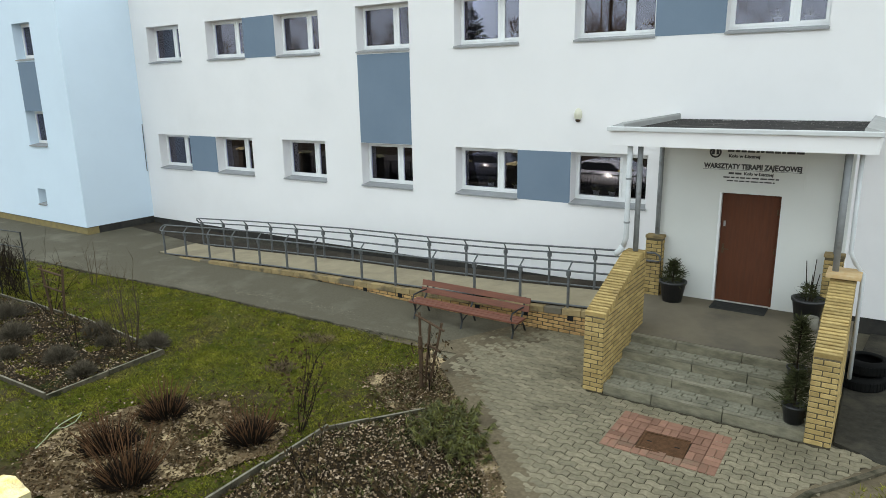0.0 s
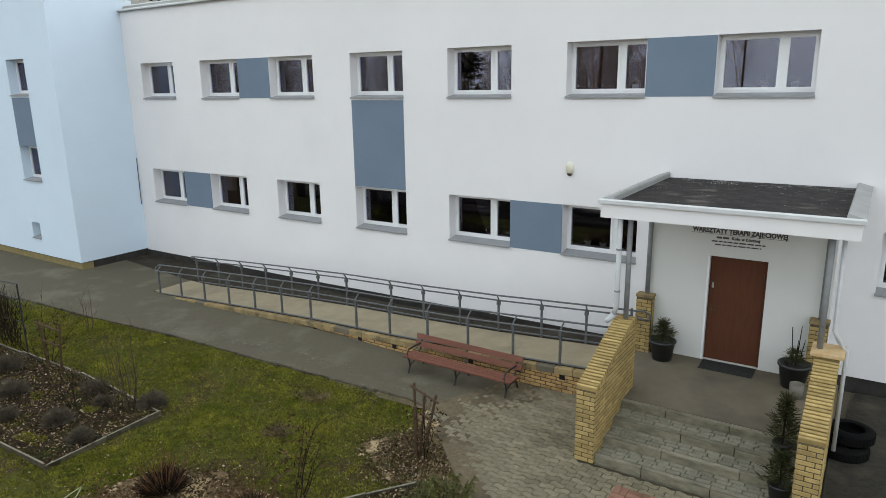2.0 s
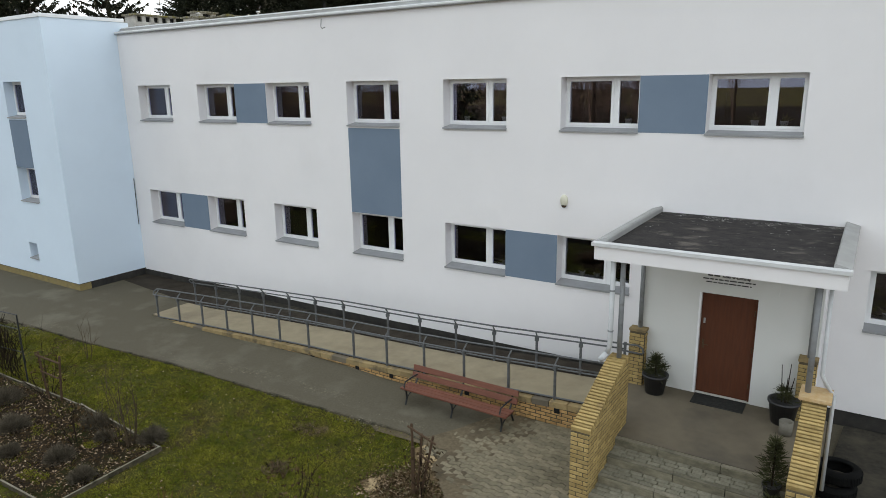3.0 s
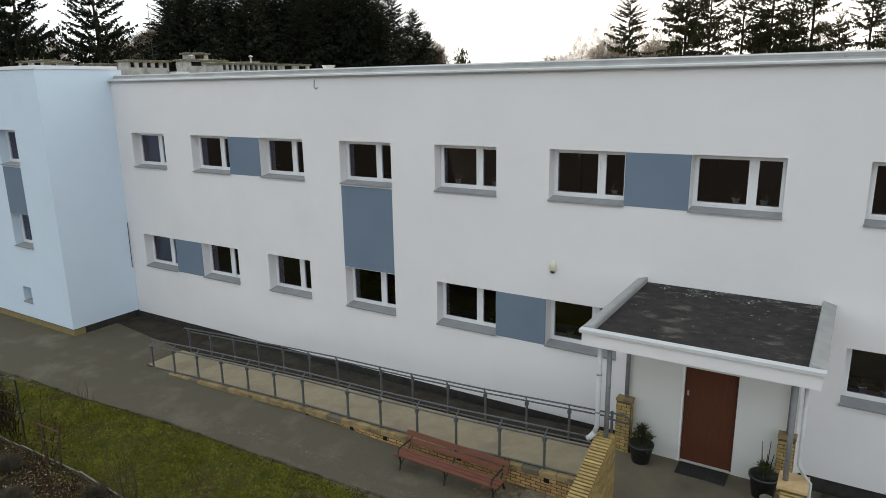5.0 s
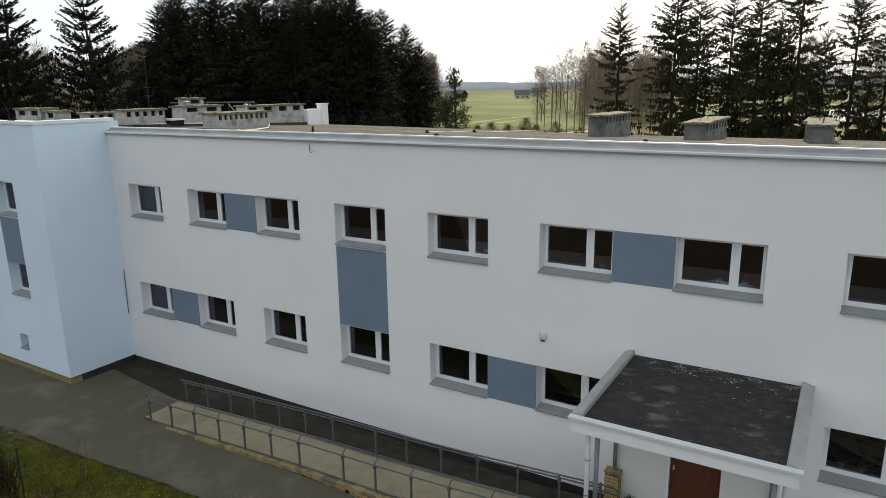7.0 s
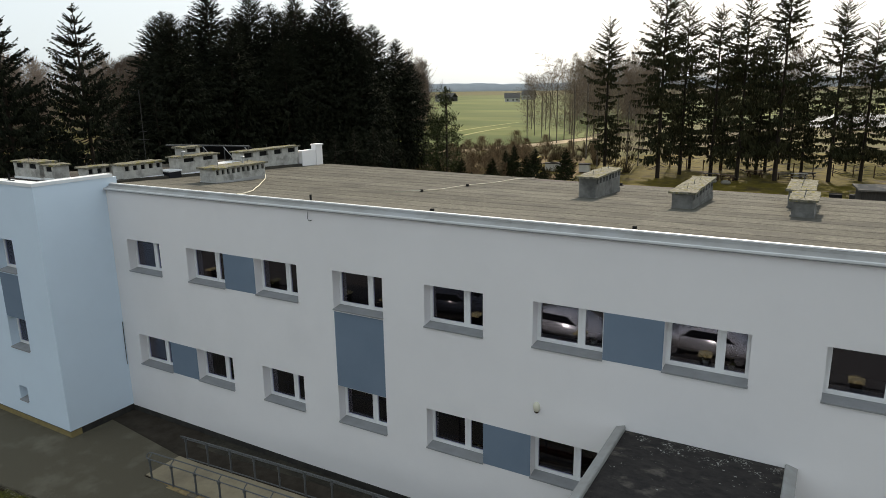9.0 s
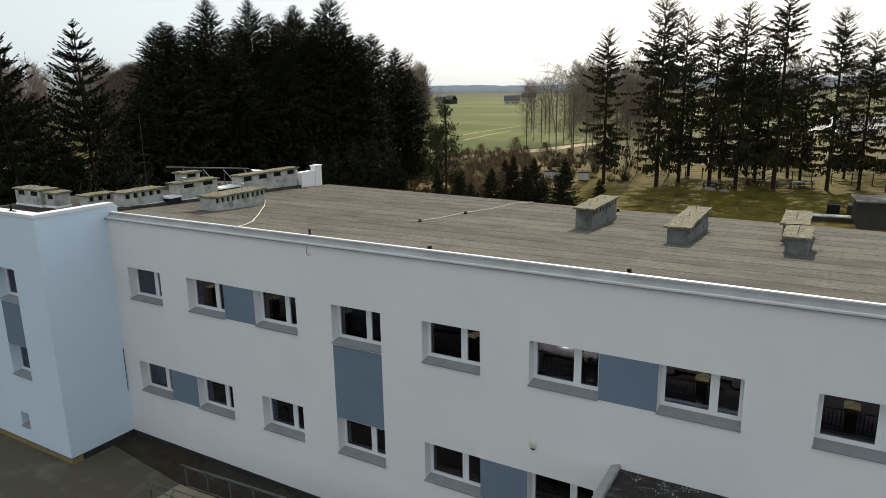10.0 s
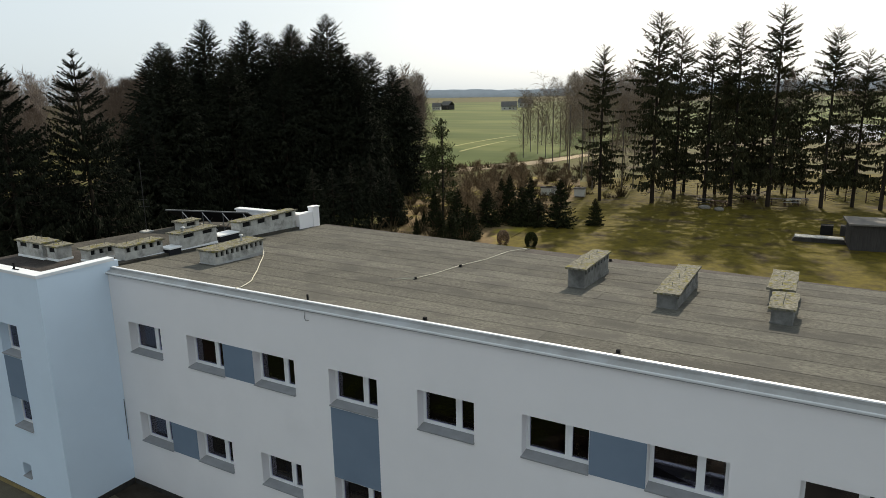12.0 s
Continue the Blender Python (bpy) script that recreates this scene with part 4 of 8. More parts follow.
tagged(part("landing", boxes((-3.6, -0.16, 10.098, 12.42, -0.3, LAND)), M["landing"]), "raised landing before the door", "landing", kind="structure")
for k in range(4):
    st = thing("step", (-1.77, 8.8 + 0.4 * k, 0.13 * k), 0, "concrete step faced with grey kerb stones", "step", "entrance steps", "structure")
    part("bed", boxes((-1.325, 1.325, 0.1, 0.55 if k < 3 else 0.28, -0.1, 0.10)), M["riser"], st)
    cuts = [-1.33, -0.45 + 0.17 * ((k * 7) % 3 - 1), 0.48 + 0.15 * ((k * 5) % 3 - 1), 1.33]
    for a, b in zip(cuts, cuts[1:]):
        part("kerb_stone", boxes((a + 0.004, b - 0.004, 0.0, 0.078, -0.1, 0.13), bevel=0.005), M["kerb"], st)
        # Face plate carries the riser's shade in its colour, along with dark stains.
        part("riser", boxes((a + 0.008, b - 0.008, -0.006, 0.004, -0.02, 0.108)), M["riser"], st, "stained face of the kerb stone, riser shade in its colour")

XS = [-17.2 + 0.457 * i for i in range(31)]


def ribbon(y0, y1, zf, thick, xs=XS):
    """A sloping slab along x whose top follows zf(x)."""
    bm = bmesh.new()
    rows = []
    for x in xs:
        z = zf(x)
        rows.append([bm.verts.new(p) for p in ((x, y0, z), (x, y1, z), (x, y1, z - thick), (x, y0, z - thick))])
    for a, b in zip(rows, rows[1:]):
        for k in range(4):
            bm.faces.new((a[k], b[k], b[(k + 1) % 4], a[(k + 1) % 4]))
    bm.faces.new(rows[0])
    bm.faces.new(rows[-1][::-1])
    return bm


tagged(part("ramp", ribbon(10.99, 12.2, lambda x: max(ramp_z(x) - 0.03, -0.1), 0.5), M["ramp"]), "long beige concrete wheelchair ramp", "ramp", kind="structure")
tagged(part("ramp_border", ribbon(10.965, 10.988, lambda x: ramp_z(x) - 0.012, 0.4), M["dark_strip"]), "dark edge strip of the ramp", "border", kind="structure")
tagged(part("ramp_strip", ribbon(12.203, 12.87, lambda x: max(ramp_z(x) - 0.036, -0.102), 0.5), M["dark_strip"]), "dark strip along the ramp's rear edge", "strip", kind="structure")
tagged(part("trench", boxes((-17.2, -3.45, 12.872, FY - 0.016, -0.3, -0.1)), M["darkened"]), "dark gap between ramp and facade", "ground", kind="structure")
tagged(part("plinth_ramp", prism(bmesh.new(), [(-21.36, -0.3), (-21.36, 0.085), (-13.0, 0.09), (-9.0, 0.13), (-3.45, 0.16), (-3.45, -0.3)], FY - 0.014, FY - 0.002, "y"), M["plinth"]), "low black sealed plinth behind the ramp", "plinth", kind="structure")

POSTS = (-16.85, -15.87, -14.86, -13.87, -12.88, -11.91, -10.94, -9.53, -8.58, -7.58, -6.59, -5.57, -4.59)


def railing(y, inward, x_end, label):
    """A steel ramp railing with two handrails, the upper one set back on slanting arms."""
    t = thing("railing", (POSTS[0], y, ramp_z(POSTS[0]) - 0.03), 0, label, "railing", "ramp railings")
    o = Vector(t.location)

    def loc(x, dy, dz):
        return tuple(Vector((x, y + dy, ramp_z(x) + dz)) - o)
    xs = [x for x in POSTS] + [x_end]
    part("upper_handrail", tubes(([loc(xs[0] - 0.13, 0.0, 0.68), loc(xs[0] - 0.16, 0.05 * inward, 0.75), loc(xs[0] - 0.08, 0.1 * inward, 0.81)] + [loc(x, 0.1 * inward, 0.82) for x in xs], 0.019), sides=8), M["steel"], t, smooth=True)
    part("lower_handrail", tubes(([loc(xs[0] - 0.13, 0.0, 0.68)] + [loc(x, -0.02 * inward, 0.67) for x in xs], 0.018), sides=8), M["steel"], t, smooth=True)
    part("bottom_rail", tubes(([loc(x, 0, 0.015) for x in xs], 0.018), sides=6), M["steel"], t)
    for x in POSTS:
        p = part("post", boxes((-0.02, 0.02, -0.02, 0.02, -0.06, 0.69)), M["steel"], t)
        p.location = Vector((x, y, ramp_z(x))) - o
        part("arm", tubes(([(0, -0.02 * inward, 0.66), (0, 0.0, 0.70), (0.02, 0.1 * inward, 0.81)], 0.016), sides=6), M["steel"], p)
        part("bracket", boxes((-0.035, 0.035, -0.035, 0.035, 0.575, 0.655), bevel=0.006), M["steel"], p)
    return t


railing(10.93, 1, -3.62, "grey steel ramp railing with two handrails on the brick kerb")
railing(12.23, -1, -3.72, "grey steel ramp railing with two handrails beside the facade strip")
endr = thing("rail_end", (-3.66, 12.15, LAND - 0.02), 0, "grey steel end post of the railing with looped handrails", "railing")
part("post", boxes((-0.022, 0.022, -0.022, 0.022, 0, 0.86)), M["steel"], endr)
part("loop", tubes(([(-0.05, 0, 0.82), (0.25, 0, 0.84), (0.33, 0, 0.80), (0.36, 0.0, 0.72), (0.33, 0, 0.68), (0.25, 0, 0.68), (-0.05, 0, 0.68)], 0.02), sides=8), M["steel"], endr, smooth=True)

# ---- ground, paths and garden ----
GROUND = -0.35
gx = [-3000, -1200, -500, -200, -90, -45, -20, 0, 20, 60, 150, 400, 1200, 3000]
gy = [-600, -200, -60, -20, 0, 12, 24, 40, 60, 90, 130, 200, 400, 900, 1800, 3200]
gv = [(x, y, GROUND) for y in gy for x in gx]
gf = [(j * len(gx) + i, j * len(gx) + i + 1, (j + 1) * len(gx) + i + 1, (j + 1) * len(gx) + i) for j in range(len(gy) - 1) for i in range(len(gx) - 1)]
tagged(raw("ground", gv, gf, M["ground"]), "rough grassy and earthy ground reaching the horizon", "ground", kind="structure")

EDGE = [(-60, 8.1), (-21.1, 8.45), (-19.5, 8.63), (-16.7, 8.74), (-13.9, 9.0), (-10.97, 9.08), (-8.6, 9.16), (-6.9, 9.25), (-6.3, 9.1), (-5.87, 8.82), (-4.98, 8.09), (-4.15, 7.35), (-3.51, 6.72), (-3.03, 6.17), (-2.55, 5.3), (-2.3, 4.0), (-2.3, 2.25)]
RIGHT = [(-0.9, 2.25), (-0.75, 6.4), (-0.28, 7.57), (0.07, 8.05), (0.42, 8.57), (1.3, 9.4), (8.0, 11.0)]


def sheet(outline, z, thick=0.06):
    """A flat slab over an outline in (x, y); z may be a function of x."""
    bm = bmesh.new()
    top = [bm.verts.new((x, y, z(x) if callable(z) else z)) for x, y in outline]
    f = bm.faces.new(top)
    out = bmesh.ops.extrude_face_region(bm, geom=[f])
    bmesh.ops.translate(bm, vec=(0, 0, -thick), verts=[g for g in out["geom"] if isinstance(g, bmesh.types.BMVert)])
    bmesh.ops.triangulate(bm, faces=bm.faces[:])
    return bm


def asphalt_z(x):
    return -0.105 if x < -6.5 else path_z(x) - 0.05


tagged(part("path", sheet(EDGE[:-1] + [(-2.3, 2.25), (-0.9, 2.25)] + RIGHT[1:] + [(8.0, FY - 0.01), (-0.4, FY - 0.01), (-0.4, 10.9), (-21.36, 10.9), (-21.36, LY + 0.02), (-60, LY + 0.02)], asphalt_z, 0.2), M["asphalt"]), "grey worn asphalt path along the building", "path", kind="structure")
tagged(part("path_corner", sheet([(-21.37, 10.905), (-17.2, 10.905), (-17.2, 12.2), (-21.37, 12.7)], -0.11, 0.15), M["asphalt"]), "asphalt corner at the ramp's foot", "path", kind="structure")
# Corner asphalt drawn as a dark sheet: the corner's shade is its colour.
tagged(part("path_edge", sheet([(-21.37, 12.704), (-17.2, 12.204), (-17.2, FY - 0.016), (-21.37, FY - 0.016)], -0.106, 0.15), M["dark_strip"]), "asphalt in the corner of the facade, shade put into its colour", "path", kind="structure")

AX = (-17.3, -14.86, -12.88, -10.94, -9.5, -8.5, -7.0, -5.0, -4.0, -3.42)
AZ = (-0.10, -0.095, -0.03, 0.03, 0.02, -0.03, -0.07, -0.06, -0.03, -0.005)
bm = bmesh.new()
rows = []
for i in range(46):
    x = -17.3 + i * (17.3 - 6.4) / 45
    zw = float(np.interp(x, AX, AZ))
    rows.append([bm.verts.new((x, y, -0.103 + (zw + 0.103) * ((y - 9.5) / 1.36) ** 1.5 if y > 9.5 else -0.108)) for y in (9.45, 9.8, 10.1, 10.4, 10.65, 10.858)])
for a, b in zip(rows, rows[1:]):
    for k in range(5):
        bm.faces.new((a[k], b[k], b[k + 1], a[k + 1]))
tagged(part("path_apron", bm, M["asphalt"], smooth=True), "asphalt rising to the foot of the ramp wall", "path", kind="structure")

# Pale sand and crumbs lying in streaks on the asphalt
srng = np.random.default_rng(17)
STREAKS = [(-11.7, 9.58, 0.55), (-10.87, 9.85, 0.5), (-9.38, 9.75, 0.5), (-7.94, 9.14, 0.35), (-7.34, 9.75, 0.4), (-8.17, 9.6, 0.5), (-6.86, 9.55, 0.4), (-13.2, 9.3, 0.5), (-19.6, 8.5, 0.8), (-18.4, 9.0, 0.5), (-16.8, 10.2, 0.5), (-10.0, 9.2, 0.5)]
B = []
for x, y, w in STREAKS:
    k = int(1100 * w)
    u = srng.normal(0, w, k)
    B.append(np.stack([x + u, y - 0.02 * u + srng.normal(0, 0.09, k) + 0.05 * np.sin(5 * u), np.zeros(k)], 1))
B = np.concatenate(B)
B = B[(B[:, 1] < 9.85) & (B[:, 0] < -6.6)]
size = srng.uniform(0.005, 0.016, len(B)) * srng.choice([1, 1, 1, 1, 1, 2.2], len(B))
v, f = blades(srng, B, unit(srng.normal(size=(len(B), 3)) * (1, 0.5, 0.02)), size * 1.5, size)
v[:, 2] = np.where(v[:, 1] > 9.45, -0.095 + 0.05 * np.clip((v[:, 1] - 9.5) / 1.36, 0, 1) ** 1.5, -0.102) + srng.uniform(0.0, 0.004, len(v))
tagged(raw("sand_streaks", v, f, M["sand_crumbs"]), "pale sand and crumbs strewn over the asphalt", "sand", kind="stuff")

# The lawn as one gently uneven sheet
lawn_poly = [(-60, 2.3)] + EDGE
rngl = np.random.default_rng(11)
step = 0.16
lx, ly = np.meshgrid(np.arange(-26, -2.1, step), np.arange(2.3, 9.4, step))
lv, idx = [], -np.ones(lx.shape, int)
mask = inside(lawn_poly, lx, ly)
near_edge = inside([(x - 0.12, y - 0.10) for x, y in lawn_poly[1:]] + [(-2.4, 2.2), (-60, 2.2)], lx, ly)


def lawn_z(x, y):
    return -0.145 + 0.022 * noise.noise((x * 0.6, y * 0.6, 0.0)) + 0.015 * noise.noise((x * 2.3, y * 2.3, 3.0))


for j in range(lx.shape[0]):
    for i in range(lx.shape[1]):
        if mask[j, i]:
            idx[j, i] = len(lv)
            lv.append((lx[j, i], ly[j, i], lawn_z(lx[j, i], ly[j, i])))
lf = []
for j in range(lx.shape[0] - 1):
    for i in range(lx.shape[1] - 1):
        q = (idx[j, i], idx[j, i + 1], idx[j + 1, i + 1], idx[j + 1, i])
        if min(q) >= 0:
            lf.append(q)
lawn = raw("lawn", lv, lf, M["turf"], smooth=True)
tagged(lawn, "patchy mossy winter lawn", "lawn", kind="structure")
tagged(part("lawn_base", sheet(EDGE + [(-60, 2.25)], -0.19, 0.1), M["soil"]), "bare soil beneath the lawn", "ground", kind="structure")
tagged(part("lawn_east", sheet([(8, 2.25)] + RIGHT[::-1], -0.02, 0.25), M["dirt"]), "small patch of sandy ground with thin grass beside the pavers", "lawn", kind="structure")
# Dark sheet beside the steps puts canopy and building shade into colour.
tagged(part("bed_east", sheet([(-0.14, 8.96), (0.12, 8.84), (0.46, 8.60), (1.3, 9.46), (7.9, 11.1), (7.9, 13.5), (0.1, 13.5), (-0.14, 10.7)], lambda x: path_z(min(x, 0.3)) + 0.004, 0.2), M["darkened"]), "ground below the facade, shade put into its dark colour", "ground", kind="structure")


def strip_along(pts, half, z, h, name, material, label, category):
    """A narrow edging that follows a line; z and h are its top and height."""
    bm = bmesh.new()
    rows = []
    for i, p in enumerate(pts):
        a, b = Vector((*pts[max(i - 1, 0)], 0)), Vector((*pts[min(i + 1, len(pts) - 1)], 0))
        d = (b - a).normalized()
        s = Vector((-d.y, d.x, 0)) * half
        c = Vector((*p, z(p[0]) if callable(z) else z))
        rows.append([bm.verts.new(c + s), bm.verts.new(c - s), bm.verts.new(c - s - Vector((0, 0, h))), bm.verts.new(c + s - Vector((0, 0, h)))])
    for a, b in zip(rows, rows[1:]):
        for k in range(4):
            bm.faces.new((a[k], b[k], b[(k + 1) % 4], a[(k + 1) % 4]))
    bm.faces.new(rows[0][::-1])
    bm.faces.new(rows[-1])
    return tagged(part(name, bm, material), label, category, kind="structure")


strip_along(EDGE, 0.02, lambda x: asphalt_z(x) + (0.008 if x < -6.5 else 0.04), 0.15, "edging_lawn", M["edging"], "sunken concrete edging between lawn and path", "edging")
strip_along(RIGHT, 0.035, 0.02, 0.2, "edging_east", M["edging"], "concrete edging beside the pavers", "edging")

# Beds with wooden or concrete edging boards
BED1 = [(-10.32, 4.39), (-10.33, 6.43), (-13.3, 6.62), (-16.6, 6.5), (-16.6, 3.95), (-11.8, 4.37)]
BED2 = [(-5.88, 2.4), (-5.9, 5.95), (-5.55, 6.45), (-5.05, 7.05), (-4.2, 7.15), (-3.6, 6.55), (-3.13, 6.08), (-2.65, 5.25), (-2.4, 4.0), (-2.4, 2.4)]
MULCH = [(-9.2, 4.0), (-8.9, 5.0), (-8.5, 5.55), (-7.9, 5.8), (-7.3, 5.75), (-6.5, 5.85), (-6.1, 5.2), (-6.3, 4.6), (-6.65, 4.0), (-6.8, 3.1), (-8.2, 2.9), (-8.8, 3.3)]
CORNER = [(-6.6, 7.5), (-6.25, 8.2), (-5.7, 8.55), (-5.0, 7.9), (-4.3, 7.3), (-5.0, 7.1), (-5.6, 6.9)]
FRAMED = ("bed_roses", "bed_shrubs")
for nm, poly, lab in (("bed_roses", BED1, "planting bed with leaf litter and edging boards"), ("bed_shrubs", BED2, "planting bed strewn with dead leaves"), ("bed_mulch", MULCH, "patch of bare leaf-covered soil round cut shrubs"), ("bed_corner", CORNER, "leaf-strewn soil at the lawn's corner")):
    bm = bmesh.new()
    n = 44
    xs_, ys_ = [p[0] for p in poly], [p[1] for p in poly]
    gxx, gyy = np.meshgrid(np.linspace(min(xs_), max(xs_), n * 2), np.linspace(min(ys_), max(ys_), n))
    ins = inside(poly, gxx, gyy)
    ids, vv, ff = -np.ones(gxx.shape, int), [], []
    for j in range(gxx.shape[0]):
        for i in range(gxx.shape[1]):
            x, y = gxx[j, i], gyy[j, i]
            if ins[j, i]:
                ids[j, i] = len(vv)
                vv.append((x, y, lawn_z(x, y) + (0.028 if nm in FRAMED else 0.018 + 0.04 * noise.noise((x * 2.1, y * 2.1, 2))) + 0.02 * noise.noise((x * 4, y * 4, 8))))
    for j in range(gxx.shape[0] - 1):
        for i in range(gxx.shape[1] - 1):
            q = (ids[j, i], ids[j, i + 1], ids[j + 1, i + 1], ids[j + 1, i])
            if min(q) >= 0:
                ff.append(q)
    bm.free()
    tagged(raw(nm, vv, ff, M["soil" if nm in FRAMED else "mulch"], smooth=True), lab, "flower bed", kind="structure")


def edging_boards(line, label):
    t = thing("edging", (*line[0], -0.2), 0, label, "bed edging", "bed edgings")
    for (xa, ya), (xb, yb) in zip(line, line[1:]):
        L = math.hypot(xb - xa, yb - ya)
        m = max(1, round(L / 1.0))
        for k in range(m):
            b = part("board", boxes((0.004, L / m - 0.004, -0.019, 0.019, -0.05, 0.135), bevel=0.006), M["edging"], t)
            # Paler strip on top: the skylight on the board is put into colour.
            part("worn_edge", boxes((0.01, L / m - 0.01, -0.016, 0.016, 0.1352, 0.1385)), M["edging_top"], b, "pale top edge, skylight put into its colour")
            b.matrix_basis = Matrix.Translation((xa + (xb - xa) * k / m - line[0][0], ya + (yb - ya) * k / m - line[0][1], 0.012 * ((k * 5) % 3 - 1))) @ pose(0, 0, 0, 0, 1.2 * ((k * 3) % 3 - 1), math.degrees(math.atan2(yb - ya, xb - xa)))
    return t


edging_boards([(-11.8, 4.37), (-10.32, 4.39), (-10.33, 6.43), (-13.3, 6.62), (-16.6, 6.5)], "weathered concrete edging boards round the rose bed")
edging_boards([(-16.6, 4.0), (-11.86, 4.36)], "weathered concrete edging boards round the rose bed")
edging_boards([(-5.95, 2.6), (-5.95, 5.98), (-5.6, 6.45), (-5.1, 7.1)], "weathered concrete edging boards of the shrub bed")

# Grass, leaves and litter
def scatter(rng, poly, n):
    xs_, ys_ = [p[0] for p in poly], [p[1] for p in poly]
    x, y = rng.uniform(min(xs_), max(xs_), n), rng.uniform(min(ys_), max(ys_), n)
    k = inside(poly, x, y)
    return x[k], y[k]


grass_poly = [(-19.5, 3.2)] + EDGE[2:11] + [(-4.6, 3.2)]
x, y = scatter(rngl, grass_poly, 330000)
rag = np.array([noise.noise((a * 2.2, b * 2.2, 4)) for a, b in zip(x, y)])
keep = ~((inside(BED1, x, y) & (rag < 0.28)) | inside(BED2, x, y)) & ~((inside(MULCH, x + rag * 0.5, y + rag * 0.4) | inside(CORNER, x + rag * 0.4, y + rag * 0.3)) & (rngl.random(len(x)) < 0.975))
dens = np.array([noise.noise((a * 0.9, b * 0.9, 5)) for a, b in zip(x, y)])
keep &= rngl.random(len(x)) < np.clip(0.75 + 1.1 * dens, 0.15, 1)
x, y = x[keep], y[keep]
base = np.stack([x, y, np.array([lawn_z(a, b) for a, b in zip(x, y)]) + np.where(inside(BED1, x, y), 0.03, -0.005)], 1)
d = unit(rngl.normal(size=(len(x), 3)) * (1, 1, 0.2) + (0, 0, 0.75))
side = unit(np.cross(d, rngl.normal(size=(len(x), 3))))
w, L = rngl.uniform(0.0035, 0.009, len(x))[:, None], (rngl.uniform(0.022, 0.058, len(x)) * (1 + 0.7 * np.clip(dens[keep] * 2, -0.5, 1)))[:, None]
gvv = np.stack([base - side * w, base + side * w, base + d * L], 1).reshape(-1, 3)
tagged(raw("grass", gvv, np.arange(len(gvv)).reshape(-1, 3), M["grass"]), "short patchy winter grass", "grass", kind="stuff")


def leaves(name, polys, n, size, material, label, seed, lift=0.04, zf=None, soft=0.0):
    rng = np.random.default_rng(seed)
    P = [scatter(rng, p, int(n * 1.8)) for p in polys]
    x, y = np.concatenate([p[0][:n] for p in P]), np.concatenate([p[1][:n] for p in P])
    x, y = x + rng.normal(0, soft, len(x)), y + rng.normal(0, soft, len(x))
    z = np.array([(zf(a) if zf else lawn_z(a, b)) for a, b in zip(x, y)]) + lift + rng.uniform(0, 0.03, len(x))
    d = unit(rng.normal(size=(len(x), 3)) * (1, 1, 0.35))
    s = unit(np.cross(d, rng.normal(size=(len(x), 3)) * (0.35, 0.35, 1)))
    L = (rng.uniform(0.6, 1.4, len(x)) * size)[:, None]
    c = np.stack([x, y, z], 1)
    v = np.stack([c - d * L * 0.5, c + s * L * 0.34 + (0, 0, 0.006), c + d * L * 0.5, c - s * L * 0.34 + (0, 0, 0.006)], 1).reshape(-1, 3)
    return tagged(raw(name, v, np.arange(len(v)).reshape(-1, 4), material), label, "dead leaves", kind="stuff")


leaves("leaf_litter", [BED2], 6800, 0.042, M["litter"], "pale brown dead leaves in the shrub bed", 21)
leaves("leaf_litter", [BED2], 9000, 0.045, M["litter_dark"], "dark rotting leaves in the shrub bed", 22, 0.03)
leaves("leaf_litter", [CORNER], 3600, 0.045, M["litter_dark"], "dark rotting leaves at the lawn's corner", 35, 0.012, None, 0.15)
leaves("leaf_litter", [CORNER], 1500, 0.042, M["litter"], "pale dead leaves at the lawn's corner", 23, 0.01, None, 0.15)
leaves("leaf_litter", [MULCH], 800, 0.04, M["litter"], "pale dead leaves under the cut shrubs", 24, 0.03, None, 0.2)
leaves("leaf_litter", [MULCH], 5200, 0.05, M["litter_dark"], "dark rotting leaves under the cut shrubs", 25, 0.02, None, 0.16)
leaves("leaf_litter", [BED1], 4200, 0.05, M["litter_dark"], "dark dead leaves in the rose bed", 26, 0.03)
leaves("leaf_litter", [BED1], 1900, 0.042, M["litter"], "pale dead leaves in the rose bed", 27)
leaves("leaf_litter", [grass_poly], 1300, 0.034, M["litter"], "stray dead leaves on the lawn", 28, 0.02)
leaves("leaf_litter", [grass_poly], 4500, 0.035, M["litter_dark"], "dark rotting leaves in the grass", 30, 0.015)
leaves("leaf_litter", [[(-7.3, 9.2), (-4.8, 8.0), (-3.3, 6.6), (-3.0, 6.5), (-4.4, 8.2), (-6.4, 9.6)]], 60, 0.035, M["litter"], "stray dead leaves on the path", 29, 0.02, lambda a: path_z(a) - 0.02)


